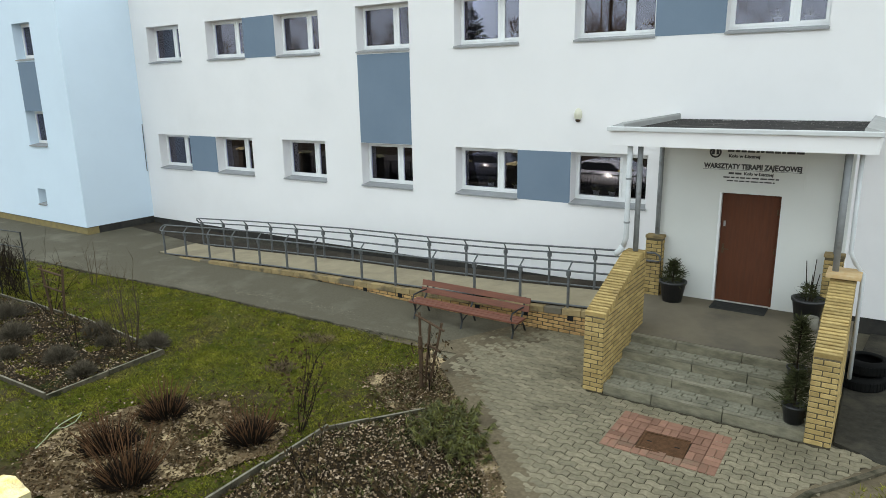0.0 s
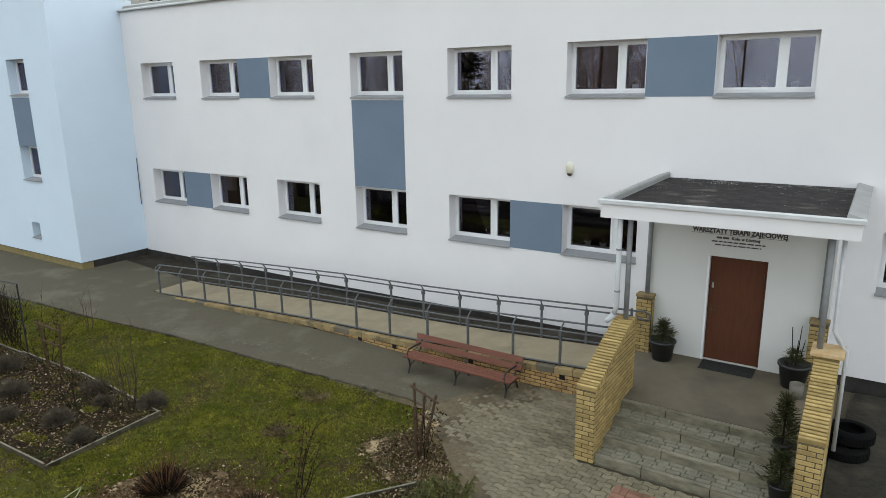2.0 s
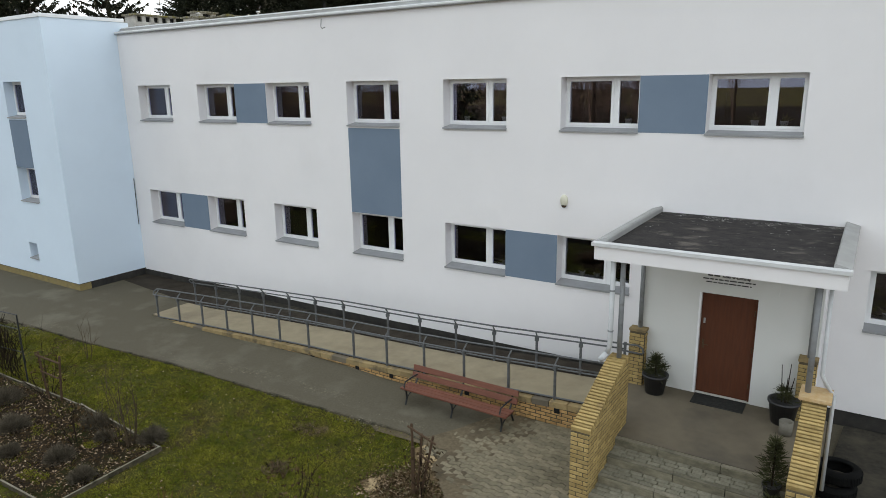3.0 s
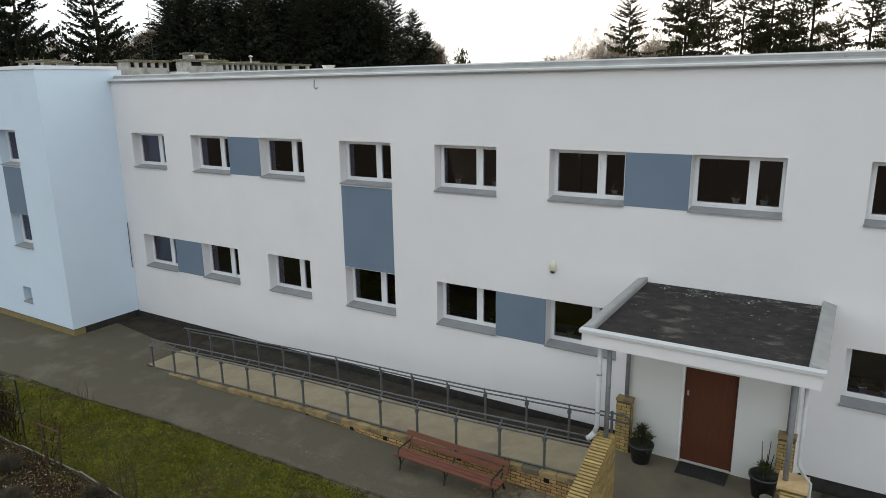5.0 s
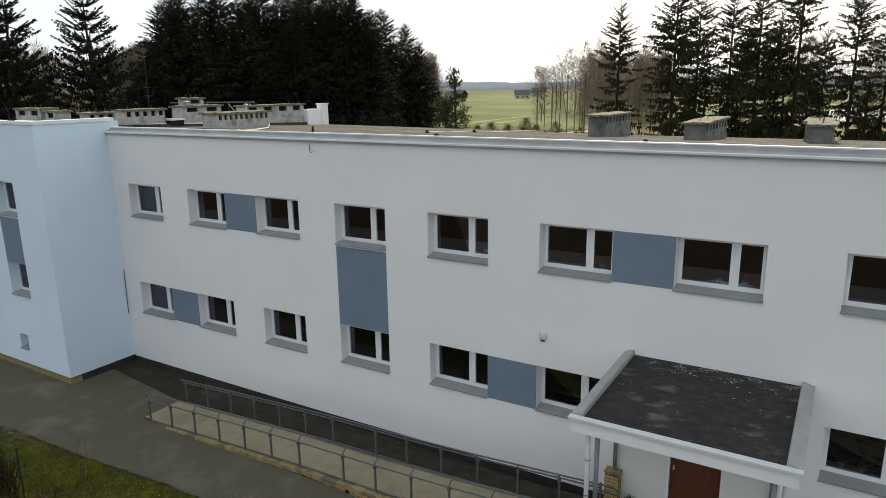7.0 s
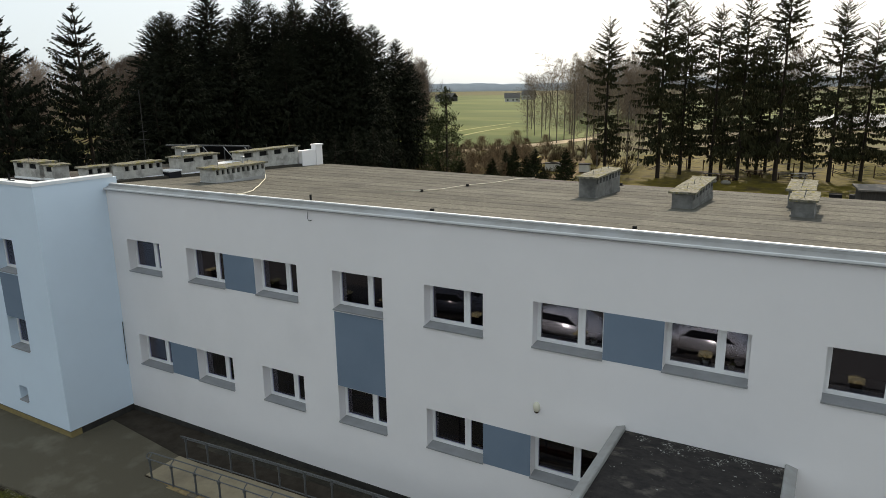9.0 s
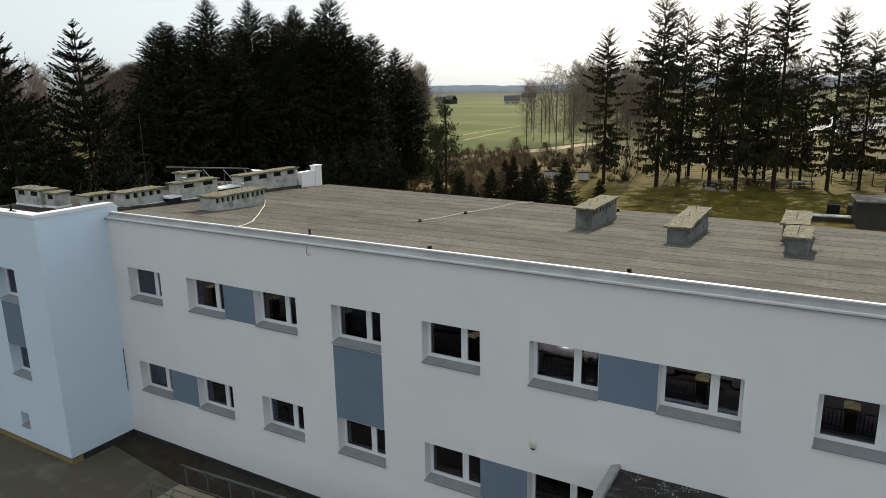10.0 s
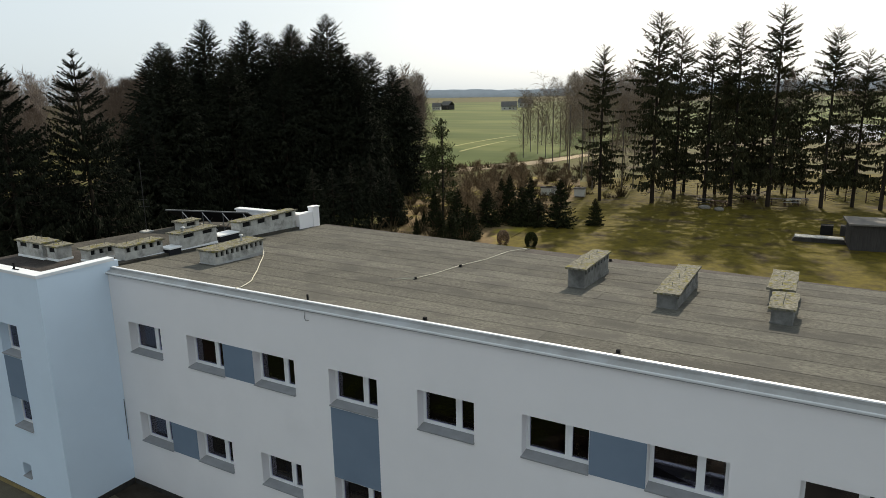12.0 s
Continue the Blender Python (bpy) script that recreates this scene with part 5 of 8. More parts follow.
def stem_clump(name, at, n, r, h, lean, material, label, category, seed, width=0.012, dark=0, group=""):
    """A clump of upright cut stems that spread from one base, with side shoots."""
    t = thing(name, at, 0, label, category, group)
    rng = random.Random(seed)
    bm = bmesh.new()
    for _ in range(n):
        a, q = rng.uniform(0, 2 * math.pi), r * math.sqrt(rng.random())
        p0 = Vector((q * math.cos(a), q * math.sin(a), -0.03))
        hh = h * rng.uniform(0.5, 1.0)
        dirn = Vector((math.cos(a) * lean * q / r + rng.uniform(-0.1, 0.1), math.sin(a) * lean * q / r + rng.uniform(-0.1, 0.1), 1))
        p1 = p0 + dirn * hh * 0.55
        p2 = p0 + dirn * hh + Vector((rng.uniform(-0.02, 0.02), rng.uniform(-0.02, 0.02), 0))
        tube(bm, [p0, p1, p2], width, 4, width * 0.7)
        if rng.random() < 0.4:
            p3 = p1 + Vector((rng.uniform(-0.12, 0.12), rng.uniform(-0.12, 0.12), 0.18))
            tube(bm, [p1, p3], width * 0.6, 3, width * 0.3)
    part("stem_clump", bm, material, t)
    if dark:
        bm = bmesh.new()
        for _ in range(dark):
            a, q = rng.uniform(0, 2 * math.pi), r * 1.2 * math.sqrt(rng.random())
            p0 = Vector((q * math.cos(a), q * math.sin(a), -0.02))
            tube(bm, [p0, p0 + Vector((rng.uniform(-0.12, 0.12) + 0.1 * math.cos(a), rng.uniform(-0.12, 0.12) + 0.1 * math.sin(a), rng.uniform(0.06, 0.34) * (1.1 - 0.6 * q / (1.2 * r))))], 0.008, 3, 0.004)
        part("dead_base", bm, M["twig_dark"], t, "dark dead growth at the base")
    return t


for i, (x, y, r, h, k) in enumerate(((-8.27, 5.05, 0.18, 0.54, 64), (-7.2, 3.8, 0.22, 0.60, 78), (-8.1, 4.12, 0.20, 0.46, 70), (-6.65, 5.25, 0.18, 0.50, 62))):
    stem_clump("cut_shrub", (x, y, -0.13), k, r, h, 0.8, M["twig_red"], "cut back shrub of upright red-brown stems", "shrub", 40 + i, 0.0055, 680, "cut shrubs on the lawn")


def bare_shrub(at, h, n, seed, label, material="twig", spread=0.35, buds=False):
    """A thin leafless shrub of a few long branching canes."""
    t = thing("bare_shrub", at, 0, label, "shrub", "bare garden shrubs")
    rng = random.Random(seed)
    bm = bmesh.new()

    def cane(p, d, L, w, depth):
        pts = [p]
        for _ in range(4):
            d = (d + Vector((rng.uniform(-1, 1), rng.uniform(-1, 1), rng.uniform(-0.2, 0.5))) * 0.13).normalized()
            pts.append(pts[-1] + d * L / 4)
        tube(bm, pts, w, 4, w * 0.45)
        if depth:
            for q in pts[1:]:
                if rng.random() < 0.8:
                    e = (d + Vector((rng.uniform(-1, 1), rng.uniform(-1, 1), rng.uniform(-0.1, 0.8))) * 0.7).normalized()
                    cane(q, e, L * rng.uniform(0.25, 0.5), w * 0.5, depth - 1)
    for _ in range(n):
        a = rng.uniform(0, 2 * math.pi)
        cane(Vector((0.06 * math.cos(a), 0.06 * math.sin(a), -0.03)), Vector((spread * math.cos(a), spread * math.sin(a), 1)).normalized(), h * rng.uniform(0.65, 1), 0.009, 2)
    part("cane_clump", bm, M[material], t)
    if buds:
        nr = np.random.default_rng(seed)
        m = 90
        b = np.stack([nr.normal(0, 0.22, m), nr.normal(0, 0.22, m), nr.uniform(0.15, h * 0.95, m)], 1)
        v, f = blades(nr, b, unit(nr.normal(size=(m, 3))), 0.06, 0.04)
        raw("withered_leaves", v, f, M["litter_dark"], t, "dark withered leaves")
    return t


bare_shrub((-10.96, 6.23, -0.13), 1.4, 10, 61, "leafless rose bush with thin upright canes", "twig", 0.13)
bare_shrub((-11.16, 6.12, -0.13), 1.3, 5, 62, "leafless rose bush with a few slanting canes", spread=0.6)
bare_shrub((-11.9, 5.75, -0.13), 0.85, 6, 63, "low leafless rose bush in the bed", "twig_dark", 0.4, True)
bare_shrub((-14.3, 6.5, -0.13), 1.2, 6, 64, "leafless bush with withered leaves beside the stakes", "twig_dark", 0.5, True)
bare_shrub((-15.6, 8.1, -0.13), 1.0, 3, 65, "thin leafless sapling beside the path", spread=0.3)
bare_shrub((-6.75, 6.25, -0.13), 1.1, 3, 66, "dark leafless cane shrub with withered leaves", "twig_dark", 0.25, True)
bare_shrub((-6.3, 5.75, -0.13), 0.9, 4, 67, "dark leafless cane shrub with withered leaves", "twig_dark", 0.4, True)
bare_shrub((-5.2, 4.9, -0.13), 0.7, 5, 68, "low leafless shrub among dead leaves", "twig_dark", 0.5, True)
bare_shrub((-4.1, 5.2, -0.13), 0.6, 5, 69, "low leafless shrub among dead leaves", "twig", 0.6, True)
bare_shrub((-4.7, 4.2, -0.13), 0.6, 5, 70, "low leafless shrub among dead leaves", "twig", 0.6, True)


def lavender(at, r, seed):
    t = thing("lavender_bush", at, 0, "rounded grey lavender bush in the rose bed", "lavender", "lavender bushes")
    rng = np.random.default_rng(seed)
    n = 2200
    d = unit(rng.normal(size=(n, 3)) * (1, 1, 0.75) + (0, 0, 0.45))
    d[:, 2] = np.abs(d[:, 2])
    lump = 0.85 + 0.3 * np.sin(3 * np.arctan2(d[:, 1], d[:, 0]) + seed)[:, None] * 0.4
    base = d * r * lump * 0.75 * rng.random((n, 1)) ** 0.4
    v, f = blades(rng, base, unit(d + rng.normal(size=(n, 3)) * 0.45 + (0, 0, 0.3)), rng.uniform(0.12, 0.38, n) * r, 0.008)
    raw("foliage", v, f, M["lavender"], t)


for i, (x, y, r) in enumerate(((-13.5, 5.4, 0.40), (-11.6, 5.27, 0.36), (-10.66, 5.15, 0.30), (-10.75, 6.55, 0.36), (-12.6, 4.9, 0.25), (-12.25, 6.3, 0.36), (-14.9, 5.9, 0.45), (-11.6, 6.1, 0.25), (-15.8, 5.4, 0.42))):
    lavender((x, y, -0.12), r, 80 + i)


def leafy_shrub(at, n, r, h, seed, label):
    """A low evergreen shrub: arching stems with drooping narrow leaves."""
    t = thing("evergreen_shrub", at, 0, label, "shrub")
    rng = np.random.default_rng(seed)
    bm = bmesh.new()
    B, D = [], []
    for _ in range(n):
        a, q = rng.uniform(0, 2 * math.pi), r * math.sqrt(rng.random())
        p = Vector((q * math.cos(a), q * math.sin(a), 0))
        top = p * 1.15 + Vector((rng.normal() * 0.05, rng.normal() * 0.05, h * rng.uniform(0.6, 1.0) * (1 - 0.35 * (q / r) ** 2)))
        tube(bm, [p * 0.8 - Vector((0, 0, 0.03)), top], 0.006, 3, 0.003)
        for _ in range(34):
            s = rng.uniform(0.4, 1)
            b = p * 0.8 * (1 - s) + top * s
            g = rng.uniform(0, 2 * math.pi)
            B.append(b)
            D.append((math.cos(g), math.sin(g), rng.uniform(-1.5, 0.1)))
    part("stem_clump", bm, M["twig"], t)
    v, f = blades(rng, np.array(B), unit(np.array(D)), rng.uniform(0.05, 0.10, len(B)), 0.017)
    raw("leaves", v, f, M["leaf_green"], t)


leafy_shrub((-4.45, 6.72, -0.12), 80, 0.52, 0.46, 91, "low evergreen shrub with drooping yellowish-green leaves")
leafy_shrub((-3.95, 6.35, -0.12), 26, 0.30, 0.36, 92, "small evergreen shrub with drooping leaves")


def stake_frame(at, turn, h, w, label, mats="wood_stake", legs=3):
    t = thing("plant_support", at, turn, label, "plant support", "wooden plant supports")
    for k in range(legs):
        x = -w / 2 + w * k / (legs - 1)
        part("stake", tubes(([(x * 0.55, 0.03 * (k % 2), -0.1), (x, 0.05 * (k % 2), h * (1.0 if k != 1 else 0.97))], 0.024), sides=6), M[mats], t)
    part("crossbar", tubes(([(-w / 2 - 0.06, -0.02, h * 0.93), (w / 2 + 0.1, -0.03, h * 0.86)], 0.022), sides=6), M[mats], t)
    part("crossbar", tubes(([(-w / 2 * 0.9, -0.02, h * 0.6), (w / 2 * 0.95, -0.03, h * 0.54)], 0.018), sides=6), M[mats], t)
    return t


rose = thing("plant_support", (-5.58, 7.75, -0.13), 0, "wooden support of fanned stakes and crossbars round a rose", "plant support", "wooden plant supports")
for x0, x1, h in ((-0.04, -0.08, 1.22), (0.0, 0.12, 1.1), (0.05, 0.33, 1.12)):
    part("stake", tubes(([(x0, 0, -0.1), (x1, 0.02, h)], 0.021), sides=6), M["wood_stake"], rose)
for a, b in (((-0.12, 1.19), (0.40, 1.02)), ((0.08, 0.76), (0.30, 0.68))):
    part("crossbar", tubes(([(a[0], -0.025, a[1]), (b[0], -0.025, b[1])], 0.018), sides=6), M["wood_stake"], rose)
part("post", boxes((-0.055, 0.0, -0.06, -0.025, -0.1, 0.86)), M["wood_stake"], rose, "pale weathered post")
bare_shrub((-5.5, 7.76, -0.13), 0.85, 4, 71, "dark leafless rose tied in the stakes", "twig_dark", 0.25, True)
stake_frame((-14.07, 6.49, -0.13), 8, 1.08, 0.6, "dark brown wooden stakes in the rose bed", "wood_stake", 2)


def trellis(at):
    t = thing("trellis", at, 6, "dark metal trellis overgrown by a leafless climber", "trellis")
    for x in (-0.55, 0.55):
        part("upright", tubes(([(x, 0, -0.1), (x, 0, 1.6)], 0.018), sides=6), M["iron"], t)
    for z in (0.7, 1.25, 1.59):
        part("crossbar", tubes(([(-0.55, 0, z), (0.55, 0, z)], 0.012), sides=6), M["iron"], t)
    rng = random.Random(77)
    bm = bmesh.new()
    for _ in range(230):
        p = Vector((rng.uniform(-0.8, 0.4), rng.uniform(-0.2, 0.2), rng.uniform(-0.05, 0.95)))
        tube(bm, [p, p + Vector((rng.uniform(-0.2, 0.2), rng.uniform(-0.15, 0.15), rng.uniform(0.2, 0.5))), p + Vector((rng.uniform(-0.3, 0.3), rng.uniform(-0.2, 0.2), rng.uniform(0.4, 0.65)))], 0.007, 3, 0.003)
    part("climber", bm, M["twig_dark"], t, "dense dark leafless climber")


trellis((-16.17, 6.65, -0.13))

# Low weeds and dry stalks in the beds, tufts in the lawn
wrng = np.random.default_rng(131)


def tufts(name, poly, n, k, r, size, width, material, label, category, lift=0.0, keep=None):
    x, y = scatter(wrng, poly, n)
    if keep is not None:
        q = keep(x, y)
        x, y = x[q], y[q]
    x, y = np.repeat(x, k), np.repeat(y, k)
    a, q = wrng.uniform(0, 2 * np.pi, len(x)), r * np.sqrt(wrng.random(len(x)))
    z = np.array([lawn_z(u, w) for u, w in zip(x, y)]) + lift
    b = np.stack([x + q * np.cos(a), y + q * np.sin(a), z], 1)
    d = unit(np.stack([np.cos(a) * 0.8, np.sin(a) * 0.8, wrng.uniform(0.3, 1.2, len(x))], 1))
    v, f = blades(wrng, b, d, wrng.uniform(0.4, 1.0, len(x)) * size, width)
    tagged(raw(name, v, f, M[material]), label, category, kind="stuff")


def outside_beds(x, y):
    return ~(inside(BED1, x, y) | inside(BED2, x, y) | inside(MULCH, x, y) | inside(CORNER, x, y))


tufts("weeds", BED2, 300, 12, 0.06, 0.11, 0.014, "leaf_green", "small green weeds among the dead leaves", "weeds", 0.03)
tufts("dry_stalks", BED2, 420, 7, 0.05, 0.16, 0.007, "twig_dark", "dark dry stalks in the shrub bed", "dry stalks", 0.03)
tufts("weeds", BED1, 150, 10, 0.06, 0.07, 0.010, "grass", "tufts of grass in the rose bed", "weeds", 0.03)
tufts("dry_stalks", BED1, 160, 7, 0.05, 0.14, 0.006, "twig_dark", "dark dry stalks in the rose bed", "dry stalks", 0.03)
tufts("grass_tufts", grass_poly, 5200, 9, 0.05, 0.075, 0.011, "grass", "coarser tufts in the winter grass", "grass", 0.0, outside_beds)
tufts("weeds", CORNER, 130, 12, 0.06, 0.09, 0.012, "leaf_green", "small green weeds at the lawn's corner", "weeds", 0.02)
tufts("dry_stalks", MULCH, 260, 6, 0.06, 0.09, 0.008, "twig_red", "broken brown stalks on the bare soil", "dry stalks", 0.02)

HEAPS = [[(-8.9, 8.2), (-8.3, 8.15), (-8.1, 8.5), (-8.7, 8.62)], [(-8.3, 6.9), (-7.8, 6.9), (-7.8, 7.2), (-8.25, 7.25)]]
for hp in HEAPS:
    tufts("dry_stalks", hp, 60, 9, 0.08, 0.10, 0.007, "twig_tan", "small heap of dry cut stalks on the lawn", "dry stalks", 0.02)
    tufts("dry_stalks", hp, 22, 9, 0.07, 0.09, 0.008, "twig_dark", "dark rotting stalks on the lawn", "dry stalks", 0.02)

tufts("grass_tufts", [(-0.8, 4.0), (-0.7, 6.4), (0.1, 7.9), (1.3, 9.2), (4.5, 8.5), (4.5, 4.0)], 1500, 9, 0.05, 0.08, 0.011, "grass", "thin grass on the sandy patch", "grass", 0.125)

# Soil bank between the sunken beds and the paving
bv, bf = [], []
line = EDGE[8:]
for i, p in enumerate(line):
    a, b = Vector(line[max(i - 1, 0)]), Vector(line[min(i + 1, len(line) - 1)])
    d = (b - a).normalized()
    n = Vector((d.y, -d.x))
    for q, drop in ((-0.01, 0.0), (0.12, 0.02), (0.28, 0.05), (0.5, 0.09)):
        x, y = p[0] + n.x * q, p[1] + n.y * q
        bv.append((x, y, max(asphalt_z(p[0]) + 0.036 - drop, lawn_z(x, y) - 0.01) + 0.012 * noise.noise((x * 4, y * 4, 6)) * (q > 0)))
for i in range(len(line) - 1):
    for k in range(3):
        bf.append((4 * i + k, 4 * i + k + 1, 4 * i + k + 5, 4 * i + k + 4))
tagged(raw("soil_bank", bv, bf, M["mulch"], smooth=True), "sandy soil bank along the edge of the paving", "soil", kind="structure")
bank = [(x, y) for x, y, _ in bv[0::4]] + [(x, y) for x, y, _ in bv[3::4]][::-1]
leaves("leaf_litter", [bank[1:-1]], 2600, 0.036, M["litter"], "pale dead leaves on the soil bank", 33, 0.0, lambda a: asphalt_z(a) + 0.01)
leaves("leaf_litter", [bank[1:-1]], 2600, 0.036, M["litter_dark"], "brown dead leaves on the soil bank", 34, 0.0, lambda a: asphalt_z(a) + 0.0)

# Garden hose
hose = thing("garden_hose", (-9.05, 3.9, -0.12), 0, "pale garden hose lying in a bend on the lawn", "hose")
part("tube", tubes(([(0.22, -0.38, 0.03), (0.1, -0.2, 0.04), (0.0, -0.07, 0.05), (-0.12, 0.12, 0.05), (-0.17, 0.28, 0.05), (-0.2, 0.47, 0.06), (-0.12, 0.40, 0.06), (-0.02, 0.28, 0.05), (0.0, 0.12, 0.04), (-0.1, 0.02, 0.04)], 0.008), sides=6), M["hose"], hose)

# ---- bench, pots, tyres, covers ----
bench = thing("park_bench", (-6.40, 10.4, -0.10), -0.6, "red-brown slatted bench on black cast iron legs", "bench")
for y in (-0.26, -0.145, -0.03):
    part("seat_slat", boxes((-1.22, 1.22, y - 0.05, y + 0.05, 0.345, 0.378), bevel=0.006), M["bench_wood"], bench)
for y, z in ((0.155, 0.50), (0.20, 0.64)):
    b = part("back_slat", boxes((-1.22, 1.22, -0.016, 0.016, -0.058, 0.058), bevel=0.006), M["bench_wood"], bench)
    b.matrix_basis = pose(0, y, z, -16, 0, 0)
for x in (-1.1, 0.0, 1.1):
    bm = tubes(([(x, -0.30, 0.0), (x, -0.24, 0.16), (x, -0.27, 0.33)], 0.02), ([(x, 0.25, 0.0), (x, 0.16, 0.18), (x, 0.06, 0.33), (x, 0.14, 0.42), (x, 0.225, 0.70)], 0.02), ([(x, -0.3, 0.33), (x, 0.1, 0.33)], 0.02), ([(x, -0.24, 0.16), (x, -0.05, 0.24), (x, 0.16, 0.2)], 0.012), sides=6)
    if x:
        tube(bm, [(x, -0.28, 0.34), (x, -0.33, 0.43), (x, -0.28, 0.52), (x, -0.05, 0.53), (x, 0.17, 0.52)], 0.016, 6)
    part("leg_casting", bm, M["iron"], bench)


def conifer_twigs(rng, h, r, n, leader=0.1):
    """Short needled shoots of a young conifer as blades, widest at the foot."""
    u = rng.random(n) ** 0.8
    z = h * u
    a = rng.uniform(0, 2 * np.pi, n)
    q = r * (1 - u) ** 0.8 * np.sqrt(rng.random(n))
    q = q * (0.65 + 0.35 * np.sin(3 * a + 9 * u + h * 7) + 0.25 * np.sin(5 * a - 17 * u))
    base = np.stack([q * np.cos(a), q * np.sin(a), z], 1)
    d = unit(np.stack([np.cos(a), np.sin(a), rng.uniform(-0.1, 0.9, n)], 1))
    return base, d


def potted_conifer(at, pot_r, pot_h, h, r, n, seed, label, stems=False):
    t = thing("potted_conifer", at, 0, label, "potted plant", "potted conifers at the entrance")
    part("pot", lathe(bmesh.new(), [(0, 0), (pot_r * 0.72, 0), (pot_r * 0.96, pot_h * 0.9), (pot_r * 1.04, pot_h * 0.9), (pot_r * 1.04, pot_h), (pot_r * 0.92, pot_h), (pot_r * 0.88, pot_h * 0.88), (0, pot_h * 0.88)], 24), M["pot"], t, smooth=True)
    rng = np.random.default_rng(seed)
    if stems:
        bm = bmesh.new()
        for x, hh in ((-0.09, 0.62), (0.05, 0.66), (0.02, 0.4), (0.12, 0.42)):
            tube(bm, [(x * 0.4, 0, pot_h * 0.85), (x, 0.02, pot_h + hh)], 0.012, 5, 0.006)
        part("stem", bm, M["twig_dark"], t)
    else:
        part("stem", tubes(([(0, 0, pot_h * 0.85), (0, 0, pot_h + h * 0.96)], 0.014), sides=5), M["twig_dark"], t)
    base, d = conifer_twigs(rng, h, r, n)
    base[:, 2] += pot_h * 0.92
    v, f = blades(rng, base, unit(d + rng.normal(size=d.shape) * 0.3), rng.uniform(0.05, 0.15, n), 0.014)
    raw("needles", v, f, M["needle_pot"], t)
    return t


potted_conifer((-3.02, 12.03, LAND), 0.235, 0.38, 0.38, 0.28, 620, 101, "young spruce in a black plastic pot by the door")
potted_conifer((-0.82, 11.98, LAND), 0.25, 0.42, 0.25, 0.22, 260, 102, "thin young conifer with bare shoots in a black pot", True)
potted_conifer((-0.62, 9.0, 0.13), 0.15, 0.25, 0.46, 0.28, 760, 103, "bushy dark conifer in a black pot on the steps")
potted_conifer((-0.70, 9.75, 0.39), 0.13, 0.2, 0.72, 0.26, 900, 104, "tall dark conifer in a pot on the upper step")
gp = thing("stone_pot", (-0.72, 11.55, LAND), 0, "small grey planter beside the potted conifer", "planter")
part("pot", lathe(bmesh.new(), [(0, 0), (0.1, 0), (0.11, 0.24), (0.09, 0.24), (0.085, 0.2), (0, 0.2)], 16), M["pot_stone"], gp, smooth=True)
wp = thing("planter_tub", (-3.62, 10.55, -0.03), 0, "small brown tub with dry twigs by the brick wall", "planter")
part("tub", lathe(bmesh.new(), [(0, 0), (0.12, 0), (0.14, 0.2), (0.12, 0.2), (0.11, 0.16), (0, 0.16)], 16), M["wood_stake"], wp, smooth=True)
stm = random.Random(9)
bm = bmesh.new()
for _ in range(26):
    tube(bm, [(stm.uniform(-0.06, 0.06), stm.uniform(-0.06, 0.06), 0.15), (stm.uniform(-0.15, 0.15), stm.uniform(-0.15, 0.15), stm.uniform(0.22, 0.36))], 0.006, 3, 0.003)
part("twigs", bm, M["twig_red"], wp)


def tyre(at, R, w, turn):
    t = thing("tyre", at, turn, "old black car tyre lying flat on the ground", "tyre", "stacked tyres")
    prof = [(R * 0.62, 0.0), (R * 0.80, -0.0), (R * 0.97, w * 0.12), (R, w * 0.3), (R, w * 0.7), (R * 0.97, w * 0.88), (R * 0.8, w), (R * 0.62, w), (R * 0.58, w * 0.85), (R * 0.86, w * 0.7), (R * 0.86, w * 0.3), (R * 0.58, w * 0.15), (R * 0.62, 0.0)]
    part("carcass", lathe(bmesh.new(), prof, 36), M["rubber"], t, smooth=True)
    bm = bmesh.new()
    for k in range(40):
        a = 2 * math.pi * k / 40
        m = pose(R * math.cos(a), R * math.sin(a), w * 0.5, 0, 0, math.degrees(a))
        bmesh.ops.create_cube(bm, size=1.0, matrix=m @ Matrix.Diagonal((0.014, 0.03, w * 0.62, 1)))
    part("tread", bm, M["rubber"], t)


tyre((0.04, 11.05, -0.02), 0.33, 0.2, 0)
tyre((0.09, 11.2, 0.18), 0.33, 0.2, 20)

mh = thing("manhole_cover", (-1.92, 7.77, 0.0), 3, "rusty rectangular manhole cover among the pavers", "manhole cover")
part("frame", boxes((-0.29, 0.29, -0.24, -0.205, -0.05, 0.012), (-0.29, 0.29, 0.205, 0.24, -0.05, 0.012), (-0.29, -0.255, -0.205, 0.205, -0.05, 0.012), (0.255, 0.29, -0.205, 0.205, -0.05, 0.012)), M["manhole"], mh)
part("plate", boxes((-0.252, 0.252, -0.202, 0.202, -0.05, 0.006)), M["manhole"], mh)
bm = bmesh.new()
for x in (-0.17, 0.17):
    box(bm, x - 0.03, x + 0.03, -0.01, 0.01, 0.006, 0.010)
part("lifting_slot", bm, M["black"], mh)

